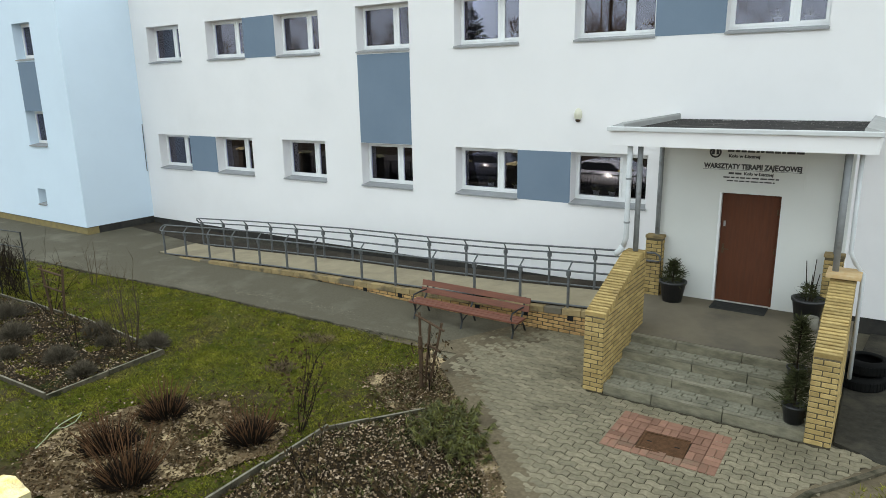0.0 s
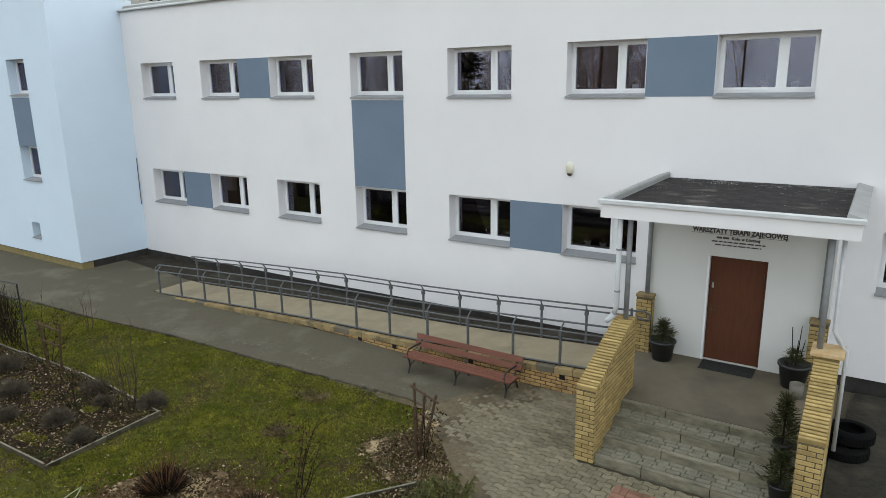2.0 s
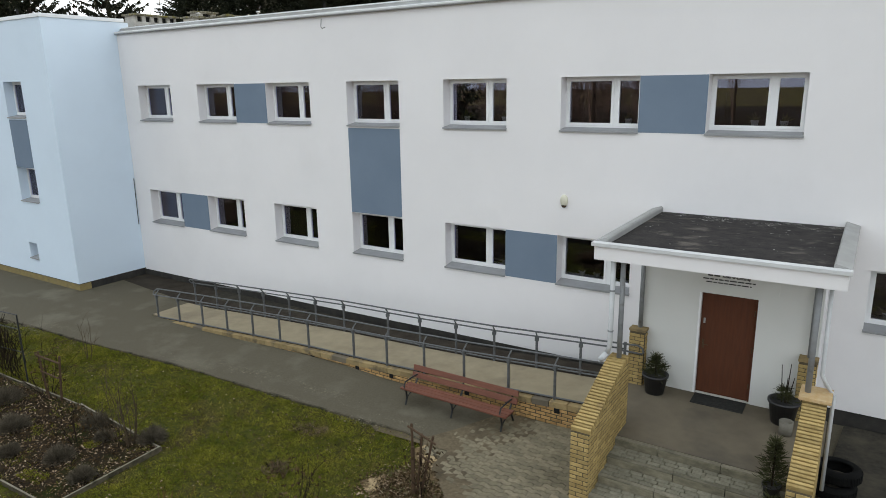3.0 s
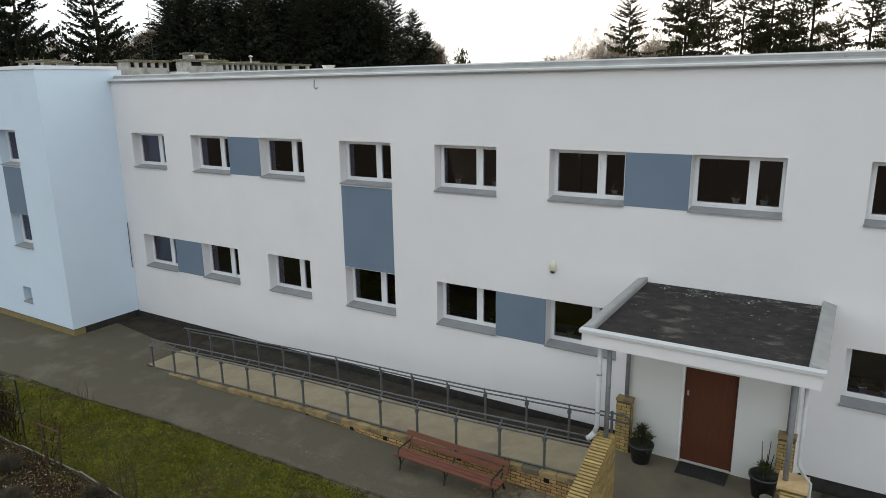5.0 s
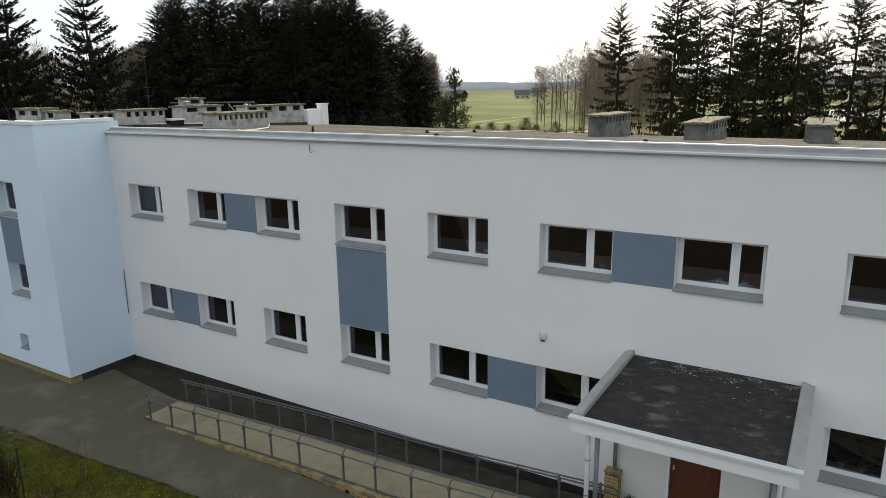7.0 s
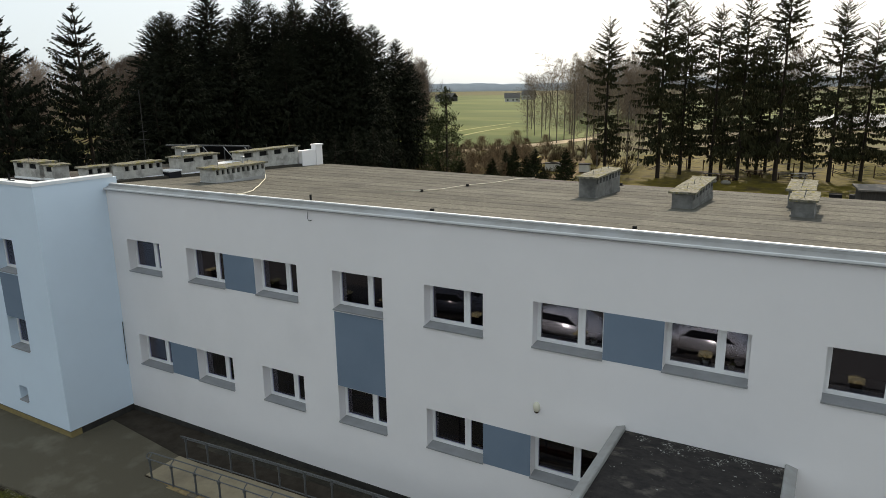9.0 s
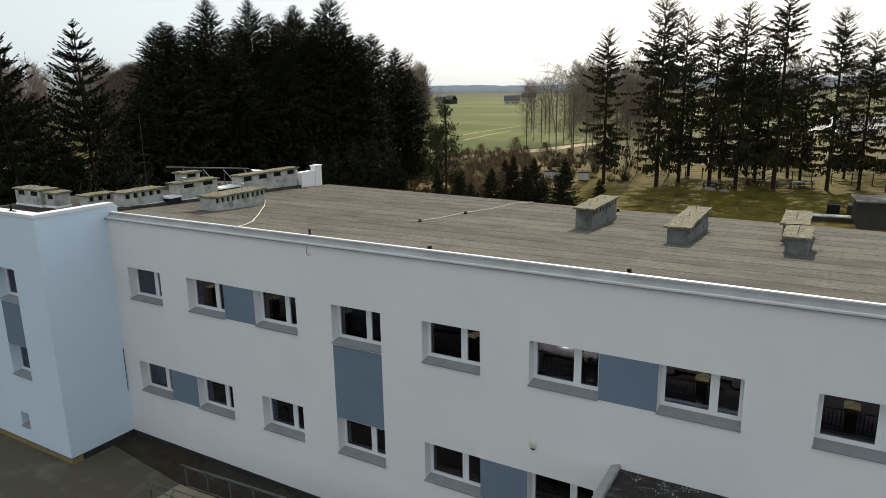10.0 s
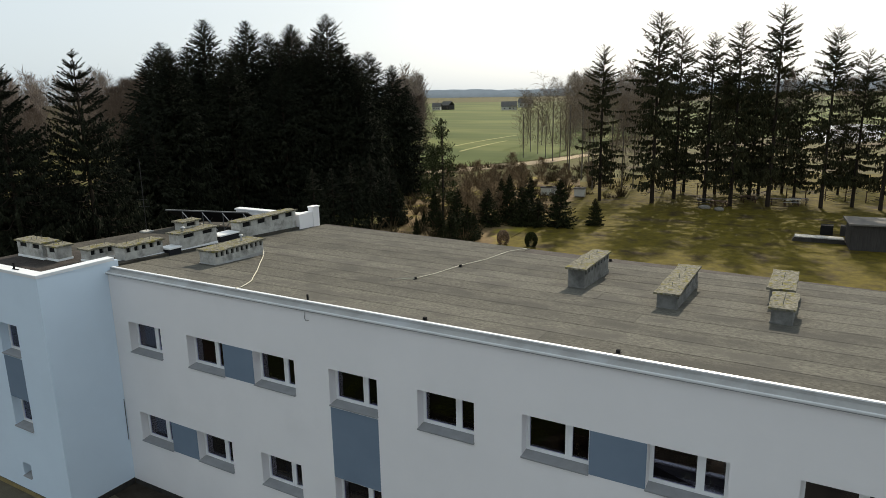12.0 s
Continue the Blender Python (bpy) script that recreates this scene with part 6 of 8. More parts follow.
# ---- trees ----
def spruce_mesh(seed, h, R, z0, limbs, blades_per, gaps, droop=0.42, size=1.0, power=0.85, full=0.6, hang=0.5, curl=0.28, tiers=0, ragged=0.28):
    """Needles of a tall spruce: drooping limbs at uneven heights that carry hanging shoots. gaps: how unevenly the limbs stand round the trunk; tiers: whorls that the limbs gather in; ragged: how much their lengths differ."""
    rng = np.random.default_rng(seed)
    B, D, Ls, Ws = [], [], [], []
    lobes = [(rng.uniform(0, 0.85), rng.uniform(0, 2 * math.pi)) for _ in range(int(9 + 6 * gaps))]
    for i in range(limbs):
        u = min(1 - (1 - rng.random()) ** (1 / (1 + 0.8 * power)), 0.985) if rng.random() < 0.62 else 0.5 + 0.485 * rng.random()
        if tiers:
            u = min(max((round(u * tiers) + rng.normal(0, 0.8 * ragged - 0.09)) / tiers, 0.0), 0.985)
        a = rng.uniform(0, 2 * math.pi)
        if rng.random() < gaps * (1 - 0.55 * max(0.0, u - 0.45) / 0.55) and any(abs(u - q) < 0.07 and math.cos(a - b) > 0.2 for q, b in lobes):
            continue
        z = z0 + (h - z0) * u
        L = (R * min(1, (1 - u) / full) ** power * (0.7 + 0.3 * min(1, (u + 0.05) / 0.15)) + 0.08) * rng.uniform(0.83 - ragged, 0.84 + ragged)
        top = min(1.0, max(0.0, (u - 0.6) / 0.35))
        m = max(8, int(blades_per * L / R * (0.6 + 1.7 * top)) + 6)
        s = np.sort(rng.uniform(0.08, 1.0, m) ** 0.8)
        rise = 0.75 * u ** 3 + 0.1 * u - droop * (1 - u) + rng.normal(0, 0.14)
        zz = z + L * (rise * s + curl * s * s * (1 - u))
        p = np.stack([np.cos(a) * L * s, np.sin(a) * L * s, zz], 1)
        out = np.array([math.cos(a), math.sin(a), 0.0])
        lat = np.array([-math.sin(a), math.cos(a), 0.0])
        w = rng.uniform(-1, 1, (m, 1))
        hg = hang * (1 - 0.75 * top)
        d = unit(out * (0.8 - 0.55 * hg) + lat * w * (0.95 - 0.5 * hg) + np.array([0, 0, 1.0]) * (0.8 * u ** 3 - 0.55 * hg - rng.uniform(0.1, 1.3, (m, 1)) * (1 - u) * (0.3 + 2.2 * droop)) + rng.normal(size=(m, 3)) * 0.25)
        B.append(p)
        D.append(d)
        Ls.append(rng.uniform(0.4, 0.95, m) * (0.6 + 0.4 * (1 - u)) * min(1, 0.35 + (1 - u) / 0.15) * (1.15 - 0.45 * s) * size * (1.18 - 0.62 * top))
        Ws.append((0.09 + 0.24 * Ls[-1]) * (1 - 0.45 * top))
    return blades(rng, np.concatenate(B), np.concatenate(D), np.concatenate(Ls), np.concatenate(Ws))


def limb_ribs(bm, seed, h, R, z0, n):
    rng = random.Random(seed)
    for _ in range(n):
        u = rng.random() ** 1.2
        a = rng.uniform(0, 2 * math.pi)
        L = R * (1 - u) ** 0.8 * rng.uniform(0.5, 1.0)
        z = z0 * 0.5 + (h - z0 * 0.5) * u
        tube(bm, [(0, 0, z), (math.cos(a) * L * 0.6, math.sin(a) * L * 0.6, z - 0.2 * L), (math.cos(a) * L, math.sin(a) * L, z - 0.14 * L)], 0.05, 3, 0.015)
    return bm


def spruce(seed, h, R, z0, limbs, bl, gaps, material, label, droop=0.42, size=1.0, power=0.85, full=0.6, hang=0.5, curl=0.28, group="spruces behind the building", tiers=0, ragged=0.28):
    t = thing("spruce_tree", (0, 0, -50), 0, label, "tree", group)
    bm = bmesh.new()
    tube(bm, [(0, 0, -0.3), (0.05, 0.03, h * 0.4), (0, 0, h * 0.75), (0, 0, h * 0.99)], 0.012 * h, 7, 0.02)
    limb_ribs(bm, seed, h, R * 0.9, z0, 70)
    part("trunk", bm, M["bark"], t)
    v, f = spruce_mesh(seed, h, R, z0, limbs, bl, gaps, droop, size, power, full, hang, curl, tiers, ragged)
    raw("crown", v, f, M[material], t)
    return t


ORIGIN, HEADING, UNIT = (0.1, -0.05), 30.2, 1215.0


def bearing(px, dist):
    """A place on the ground by its bearing (tangent from the heading, in 1/1215, 784 being straight on) and its distance."""
    az = radians(HEADING) - math.atan((px - 784) / UNIT)
    return ORIGIN[0] - math.sin(az) * dist, ORIGIN[1] + math.cos(az) * dist


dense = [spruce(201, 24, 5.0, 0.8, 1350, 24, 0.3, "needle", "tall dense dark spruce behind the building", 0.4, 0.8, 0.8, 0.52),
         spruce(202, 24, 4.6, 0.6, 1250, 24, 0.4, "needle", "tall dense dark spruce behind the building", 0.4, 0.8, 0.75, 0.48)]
open_ = [spruce(203, 25, 3.9, 3.2, 380, 60, 0.66, "needle_dry", "tall open spruce with a bare lower trunk", 0.5, 0.70, 0.62, 0.5, 0.95, 0.35, ragged=0.42),
         spruce(204, 25, 3.4, 3.8, 310, 58, 0.72, "needle_dry", "tall thin spruce with drooping ragged limbs", 0.62, 0.70, 0.62, 0.46, 1.0, 0.4, ragged=0.44),
         spruce(208, 25, 3.5, 2.8, 490, 52, 0.55, "needle_dry", "tall dark spruce with a ragged columnar crown", 0.55, 0.72, 0.55, 0.42, 0.95, 0.35, ragged=0.42)]
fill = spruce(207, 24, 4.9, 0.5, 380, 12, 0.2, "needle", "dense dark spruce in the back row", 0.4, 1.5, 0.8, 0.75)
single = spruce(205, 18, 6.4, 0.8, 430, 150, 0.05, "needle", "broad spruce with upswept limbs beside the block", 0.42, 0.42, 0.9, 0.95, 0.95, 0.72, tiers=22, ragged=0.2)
trng = random.Random(31)


def plant(src, px, top, dist, spread=1.0):
    x, y = bearing(px, dist)
    h = 13.92 + (178 - 0.019 * px - top) / UNIT * dist * 0.93 + 0.1
    ref = {dense[0]: 24, dense[1]: 24, open_[0]: 25, open_[1]: 25, open_[2]: 25, single: 18, fill: 24}[src]
    s = h * (1.0 if src in open_ else 1.02) / ref
    c = copy_thing(src, Matrix.Translation((x, y, -0.35)) @ pose(0, 0, 0, 0, 0, trng.uniform(0, 360)))
    c.scale = (s * spread, s * spread, s)
    return c


plant(single, 145, 92, 58, 1.0)
plant(single, 5, 105, 56, 1.0)
for i, (px, top, dist) in enumerate(((60, 235, 66), (95, 265, 70), (190, 250, 68), (222, 215, 72), (250, 190, 74), (165, 290, 66), (-20, 240, 64), (35, 280, 62), (110, 300, 64), (270, 230, 70), (205, 300, 64))):
    plant(fill, px, top, dist, 1.5)
for i, (px, top, dist) in enumerate(((-70, 60, 60), (285, 92, 80), (312, 88, 74), (345, 84, 86), (377, 38, 84), (412, 90, 78), (300, 78, 88), (432, 76, 84), (505, 72, 86), (572, 62, 90), (612, 72, 86), (640, 92, 88), (450, 38, 86), (487, 58, 90), (528, 42, 92), (505, 120, 80), (558, 75, 84), (590, 24, 86), (622, 96, 88), (660, 88, 92), (640, 130, 84), (700, 112, 95), (725, 150, 97), )):
    plant(dense[i % 2], px, top, dist, 1.0 if top < 70 else 1.1)
for px, top, dist in ((585, 300, 68), (620, 290, 70), (655, 280, 72), (690, 300, 73), (550, 300, 66), (470, 140, 95), (400, 130, 98), (330, 140, 99), (560, 130, 99), (640, 150, 98), (300, 180, 96)):
    plant(fill, px, top, dist, 1.3)
for px, top, dist, k in ((1072, 72, 90, 1), (1168, 20, 89, 2), (1208, 44, 93, 1), (1264, 55, 91, 0), (1312, 42, 89, 2), (1346, 92, 95, 1), (1381, 12, 90, 0), (1428, 122, 94, 1), (1479, 52, 91, 0), (1537, 88, 93, 1), (1590, 70, 92, 0), (1640, 40, 94, 1)):
    plant(open_[k], px, top, dist, 1.0)
for px, top, dist in ((1225, 150, 100), (1282, 140, 99), (1330, 160, 102), (1362, 150, 99), (1405, 165, 102), (1508, 190, 103)):
    plant(open_[1], px, top, dist, 1.3)
for src in dense + open_ + [single, fill]:
    for o in (*src.children_recursive, src):
        bpy.data.objects.remove(o)


def bare_tree_mesh(seed, h, spread, depth=4, droop=0.0, more=1):
    """Trunk and limbs of a leafless tree as thin three-sided bars (numpy-friendly lists)."""
    rng = random.Random(seed)
    V, F = [], []

    def bar(a, b, ra, rb):
        d = (b - a).normalized()
        u = d.orthogonal().normalized()
        w = d.cross(u)
        i = len(V)
        for p, r in ((a, ra), (b, rb)):
            for k in range(3):
                t = 2 * math.pi * k / 3
                V.append(p + r * (math.cos(t) * u + math.sin(t) * w))
        for k in range(3):
            F.append((i + k, i + (k + 1) % 3, i + 3 + (k + 1) % 3, i + 3 + k))

    def grow(p, d, L, r, k):
        n = 4 if k == depth else 3
        for j in range(n):
            q = p + d * (L / n)
            bar(p, q, r, r * 0.8)
            p, r = q, r * 0.8
            d = (d + Vector((rng.gauss(0, 0.10), rng.gauss(0, 0.10), (0.05 if k > 1 else -droop) + rng.gauss(0, 0.05)))).normalized()
            if k > 0 and (k < depth or j > 0):
                for _ in range(2 if k > 1 else 3 * more):
                    a = rng.uniform(0, 2 * math.pi)
                    e = (d * 0.75 + Vector((math.cos(a), math.sin(a), 0.25)) * spread).normalized()
                    grow(p, e, L * rng.uniform(0.34, 0.55), max(r * 0.5, 0.014), k - 1)
    grow(Vector((0, 0, -0.3)), Vector((0, 0, 1)), h * 0.72, h * 0.0065, depth)
    return V, F


def twig_haze(seed, h, R, z0, n, L, w, hang=0.0):
    """Fine outer twigs of a leafless crown, denser towards its outside."""
    rng = np.random.default_rng(seed)
    a = rng.uniform(0, 2 * np.pi, n)
    u = rng.random(n) ** 0.9
    q = R * (np.sin(np.pi * np.clip(u * 0.93 + 0.07, 0, 1)) ** 0.7) * np.sqrt(rng.random(n))
    q *= 0.75 + 0.35 * np.sin(3 * a + 7 * u + seed)
    b = np.stack([q * np.cos(a), q * np.sin(a), z0 + (h - z0) * u], 1)
    d = unit(np.stack([np.cos(a) * 0.6, np.sin(a) * 0.6, np.full(n, 0.9 - 1.9 * hang)], 1) + rng.normal(size=(n, 3)) * 0.4)
    return blades(rng, b, d, rng.uniform(0.5, 1.2, n) * L, w)


def bare_tree(seed, h, spread, label, droop=0.0, material="bare_crown", depth=4, haze=None):
    t = thing("bare_tree", (0, 0, -50), 0, label, "tree", "leafless trees")
    part("trunk", tubes(([(0, 0, -0.3), (0.02, 0.05, h * 0.35), (0, 0, h * 0.7)], h * 0.007), sides=6), M["bark_birch" if droop else "bark"], t)
    V, F = bare_tree_mesh(seed, h, spread, depth, droop)
    raw("crown", V, F, M[material], t)
    if haze:
        v, f = twig_haze(seed, *haze)
        raw("branching", v, f, M[material], t)
    return t


birch = [bare_tree(301, 15, 0.5, "tall leafless birch with fine hanging twigs", 0.25, "twig_birch", 3, (15, 1.6, 3.0, 1300, 1.0, 0.024, 0.75)), bare_tree(302, 14, 0.55, "tall leafless birch with fine hanging twigs", 0.2, "twig_birch", 3, (14, 1.4, 2.5, 1150, 1.0, 0.024, 0.7))]
bushy = [bare_tree(303, 4, 1.1, "small leafless brown garden tree", material="twig_tan", depth=3, haze=(4.6, 1.5, 0.6, 1400, 0.6, 0.03)), bare_tree(304, 14, 0.75, "broad leafless brown tree", depth=3, haze=(16, 3.6, 4.0, 3400, 1.1, 0.035))]


def plant_bare(src, px, dist, s=1.0, label=""):
    x, y = bearing(px, dist)
    c = copy_thing(src, Matrix.Translation((x, y, -0.35)) @ pose(0, 0, 0, 0, 0, trng.uniform(0, 360)))
    c.scale = (s, s, s)
    return c


for px, dist in ((932, 150), (945, 165), (958, 158), (972, 150), (985, 142), (998, 150), (1012, 135), (1050, 130), (940, 190), (965, 185), (1008, 170), (1070, 150), (1092, 140), (1140, 130), (1155, 120), (1015, 118), (1038, 112), (1092, 104), (1112, 98), (1132, 102), (1058, 100), (1190, 104)):
    plant_bare(birch[trng.randrange(2)], px, dist, trng.uniform(0.9, 1.15))
for px, dist, s in ((745, 125, 0.9), (528, 108, 1.5), (230, 130, 1.12), (260, 140, 1.2), (205, 150, 1.05), (215, 120, 1.05), (250, 118, 1.1), (240, 125, 1.12), (20, 150, 0.85), (60, 145, 0.85), (185, 135, 0.95), (1290, 125, 1.0), (1400, 130, 1.1), (1510, 120, 1.0)):
    plant_bare(bushy[1], px, dist, s * 0.95)
for px, dist, s in ((830, 82, 0.8), (868, 86, 0.9), (880, 90, 1.0), (850, 96, 1.0), (905, 92, 0.9), (815, 74, 0.8), (930, 98, 0.9), (892, 75, 0.7), (845, 72, 0.7), (965, 105, 0.9), (912, 108, 1.0), (1010, 100, 0.8), (795, 84, 1.0), (1055, 104, 0.8), (860, 78, 0.8), (825, 90, 1.0)):
    plant_bare(bushy[0], px, dist, s)
for src in birch + bushy:
    for o in (*src.children_recursive, src):
        bpy.data.objects.remove(o)

# Far leafless woods, one object of many thin trees, haze paled into their colour
wr = random.Random(55)
WV, WF = [], []
tmpl = []
for k in range(4):
    V, F = bare_tree_mesh(400 + k, 17, 0.5, 1, 0.0, 1)
    v, f = twig_haze(420 + k, 17.5, 3.0, 1.5, 330, 1.7, 0.12)
    tmpl.append(([tuple(p) for p in V] + [tuple(p) for p in v], list(F) + [tuple(int(i) + len(V) for i in q) for q in f]))
for _ in range(400):
    px, dist = wr.choice([(wr.uniform(-260, 330), wr.uniform(170, 300)), (wr.uniform(-260, 330), wr.uniform(170, 300)), (wr.uniform(-260, 330), wr.uniform(170, 300)), (wr.uniform(1020, 1160), wr.uniform(190, 320)), (wr.uniform(1150, 1900), wr.uniform(330, 520)), (wr.uniform(700, 750), wr.uniform(190, 300))])
    x, y = bearing(px, dist)
    V, F = tmpl[wr.randrange(4)]
    a, s, o = wr.uniform(0, 6.28), wr.uniform(0.8, 1.25), len(WV)
    ca, sa = math.cos(a) * s, math.sin(a) * s
    WV += [(x + ca * v[0] - sa * v[1], y + sa * v[0] + ca * v[1], -0.35 + s * v[2]) for v in V]
    WF += [tuple(o + i for i in f) for f in F]
tagged(raw("far_woods", WV, WF, M["far_twig"]), "brown leafless woods in the distance, haze paled into the colour", "woods", kind="stuff")


young = spruce(206, 5, 1.75, 0.1, 420, 34, 0.35, "needle_fresh", "young dark green conifer in the rear garden", 0.25, 0.27, 0.9, 0.95, group="young conifers in the rear garden")


for i, (px, dist, h, r) in enumerate(((1000, 72, 5.2, 1.9), (945, 75, 5.0, 1.7), (908, 74, 5.4, 1.6), (1065, 73, 3.0, 1.2), (893, 78, 4.5, 1.4), (842, 66, 2.6, 0.9), (812, 70, 4.5, 1.5), (750, 70, 2.2, 0.5), (736, 68, 2.0, 0.5), (700, 74, 5.0, 1.8), (770, 72, 4.0, 1.2), (575, 70, 4.5, 1.2), (560, 72, 4.0, 1.2), (800, 64, 3.2, 1.4), (830, 65, 3.6, 1.5), (868, 72, 4.2, 1.7), (780, 66, 3.0, 1.3), (930, 72, 4.4, 1.7), (960, 72, 3.2, 1.5))):
    x, y = bearing(px, dist)
    c = copy_thing(young, Matrix.Translation((x, y, -0.35)) @ pose(0, 0, 0, 0, 0, 77 * i))
    c.scale = (r / 1.75, r / 1.75, h / 5)
for o in (*young.children_recursive, young):
    bpy.data.objects.remove(o)
for px, dist, col, lab in ((896, 63, "litter", "small round thuja turned orange-brown"), (948, 62, "needle_young", "small round dark green thuja")):
    x, y = bearing(px, dist)
    t = thing("thuja", (x, y, -0.35), 0, lab, "shrub")
    rng = np.random.default_rng(px)
    d = unit(rng.normal(size=(1500, 3)) + (0, 0, 0.2))
    v, f = blades(rng, d * (0.45, 0.45, 0.6) + (0, 0, 0.65), unit(d + (0, 0, 0.8)), 0.22, 0.07)
    raw("crown", v, f, M[col], t)


rngs = np.random.default_rng(71)
SB, SD, SL = [], [], []
for _ in range(420):
    px, dist = rngs.uniform(660, 1120), rngs.uniform(62, 135)
    if (px > 1000 and dist < 92) or (px > 880 and dist < 72):
        continue
    x, y = bearing(px, dist)
    k, r, hh = 34, rngs.uniform(0.4, 1.3), rngs.uniform(0.5, 1.9)
    a = rngs.uniform(0, 2 * np.pi, k)
    q = r * 0.4 * np.sqrt(rngs.random(k))
    SB.append(np.stack([x + q * np.cos(a), y + q * np.sin(a), np.full(k, -0.35)], 1))
    SD.append(unit(np.stack([np.cos(a) * 0.5, np.sin(a) * 0.5, np.ones(k)], 1) + rngs.normal(size=(k, 3)) * 0.2))
    SL.append(rngs.uniform(0.5, 1, k) * hh)
v, f = blades(rngs, np.concatenate(SB), np.concatenate(SD), np.concatenate(SL), 0.09)
tagged(raw("scrub", v, f, M["scrub"]), "dry brown scrub and reeds behind the garden", "scrub", kind="stuff")


def pine(px, dist, h):
    x, y = bearing(px, dist)
    t = thing("pine_tree", (x, y, -0.35), 0, "slender young pine with clumped needles", "tree")
    part("trunk", tubes(([(0, 0, -0.2), (0.1, 0, h * 0.5), (0, 0.1, h * 0.97)], 0.11), sides=6), M["bark"], t)
    rng = np.random.default_rng(px)
    B, D = [], []
    bm = bmesh.new()
    for _ in range(75):
        u = rng.uniform(0.22, 1)
        a = rng.uniform(0, 2 * math.pi)
        L = 2.3 * (1.08 - u) ** 0.6 * rng.uniform(0.5, 1)
        e = np.array((math.cos(a) * L, math.sin(a) * L, h * u + 0.25 * L))
        tube(bm, [(0, 0, h * u - 0.1), tuple(e)], 0.025, 3, 0.01)
        m = 26
        B.append(e * (1, 1, 1) + rng.normal(size=(m, 3)) * (0.28, 0.28, 0.2) - np.outer(rng.random(m), (e[0] * 0.4, e[1] * 0.4, 0)))
        D.append(unit(rng.normal(size=(m, 3)) + (0, 0, 0.6)))
    part("branching", bm, M["bark"], t)
    v, f = blades(rng, np.concatenate(B), np.concatenate(D), 0.34, 0.1)
    raw("crown", v, f, M["needle_young"], t)


pine(785, 72, 11.2)
pine(768, 75, 8.5)

# ---- rear garden and the distance ----
tagged(part("rear_lawn", sheet([(-33, 50), (-38, 80), (-36, 100), (-24, 122), (24, 135), (60, 120), (50, 30), (-20, 30)], -0.30, 0.06), M["meadow"]), "mossy yellow-green lawn behind the building", "lawn", kind="structure")
tagged(part("field", sheet([(-76, 102), (-65, 113), (-55.5, 132), (-50.5, 151), (-55, 200), (-85, 330), (-140, 560), (-230, 900), (-520, 900), (-420, 500), (-150, 170)], -0.28, 0.06), M["field"]), "wide green winter crop field", "field", kind="structure")
tagged(part("field_far", sheet([(-70, 210), (60, 230), (400, 700), (200, 1500), (-150, 800)], -0.29, 0.05), M["field"]), "far green field beyond the trees", "field", kind="structure")
tagged(part("track", sheet([(-70, 96), (-60, 106), (-50, 128), (-46, 150), (-49, 150), (-54, 131), (-63, 111), (-73, 100)], -0.27, 0.06), M["sand"]), "pale sandy track beside the field", "track", kind="structure")

tagged(part("pond", sheet([bearing(p, d) for p, d in ((1425, 205), (1500, 195), (1570, 210), (1590, 290), (1520, 300), (1450, 280))], -0.28, 0.05), M["water"]), "still pond shining behind the spruces", "pond", kind="structure")
tagged(part("rear_soil", sheet([bearing(p, d) for p, d in ((640, 60), (760, 60), (880, 62), (960, 74), (990, 84), (1040, 92), (1035, 112), (960, 116), (860, 108), (760, 104), (690, 98))], -0.27, 0.06), M["rear_soil"]), "bare brown soil and dry weeds behind the rear garden", "soil", kind="structure")
for a, b in (((810, 186), (919, 228)), ((818, 168), (902, 203))):
    strip_along([bearing(a[0] + (b[0] - a[0]) * k / 6, a[1] + (b[1] - a[1]) * k / 6) for k in range(7)], 0.45, -0.262, 0.01, "field_track", M["field_pale"], "pale wheel track through the green field", "track")
hv, hf = [], []
hr = random.Random(8)
ridge = [(bearing(px, 2100 + 200 * math.sin(px * 0.004)), px) for px in range(-900, 2600, 12)]
for (x, y), px in ridge:
    top = 22 + 9 * noise.noise((px * 0.0045, 0.3, 0)) + 2.2 * noise.noise((px * 0.05, 1.3, 0)) + hr.uniform(-0.8, 0.8)
    hv += [(x, y, -1.0), (x, y, top), (x * 1.02, y * 1.02, top + 2)]
for i in range(len(ridge) - 1):
    a, b = 3 * i, 3 * i + 3
    hf += [(a, b, b + 1, a + 1), (a + 1, b + 1, b + 2, a + 2)]
tagged(raw("backdrop", hv, hf, M["hill"], smooth=True), "low wooded ridge on the horizon, blue-grey haze put into its colour", "backdrop", kind="structure")


def farm_house(px, dist, w, dpt, h, roof_h, turn, wall_m, label):
    x, y = bearing(px, dist)
    t = thing("farm_house", (x, y, -0.35), turn, label, "house", "far farm buildings")
    part("wall", boxes((-w / 2, w / 2, -dpt / 2, dpt / 2, 0, h)), M[wall_m], t)
    part("roof", prism(bmesh.new(), [(-dpt / 2 - 0.4, h - 0.1), (0, h + roof_h), (dpt / 2 + 0.4, h - 0.1), (dpt / 2 + 0.4, h + 0.1), (0, h + roof_h + 0.25), (-dpt / 2 - 0.4, h + 0.1)], -w / 2 - 0.4, w / 2 + 0.4), M["house_roof"], t)
    for k in (-0.3, 0.05, 0.3):
        part("window", boxes((w * k - 0.6, w * k + 0.6, -dpt / 2 - 0.05, -dpt / 2 + 0.1, h * 0.3, h * 0.7)), M["car_glass"], t)


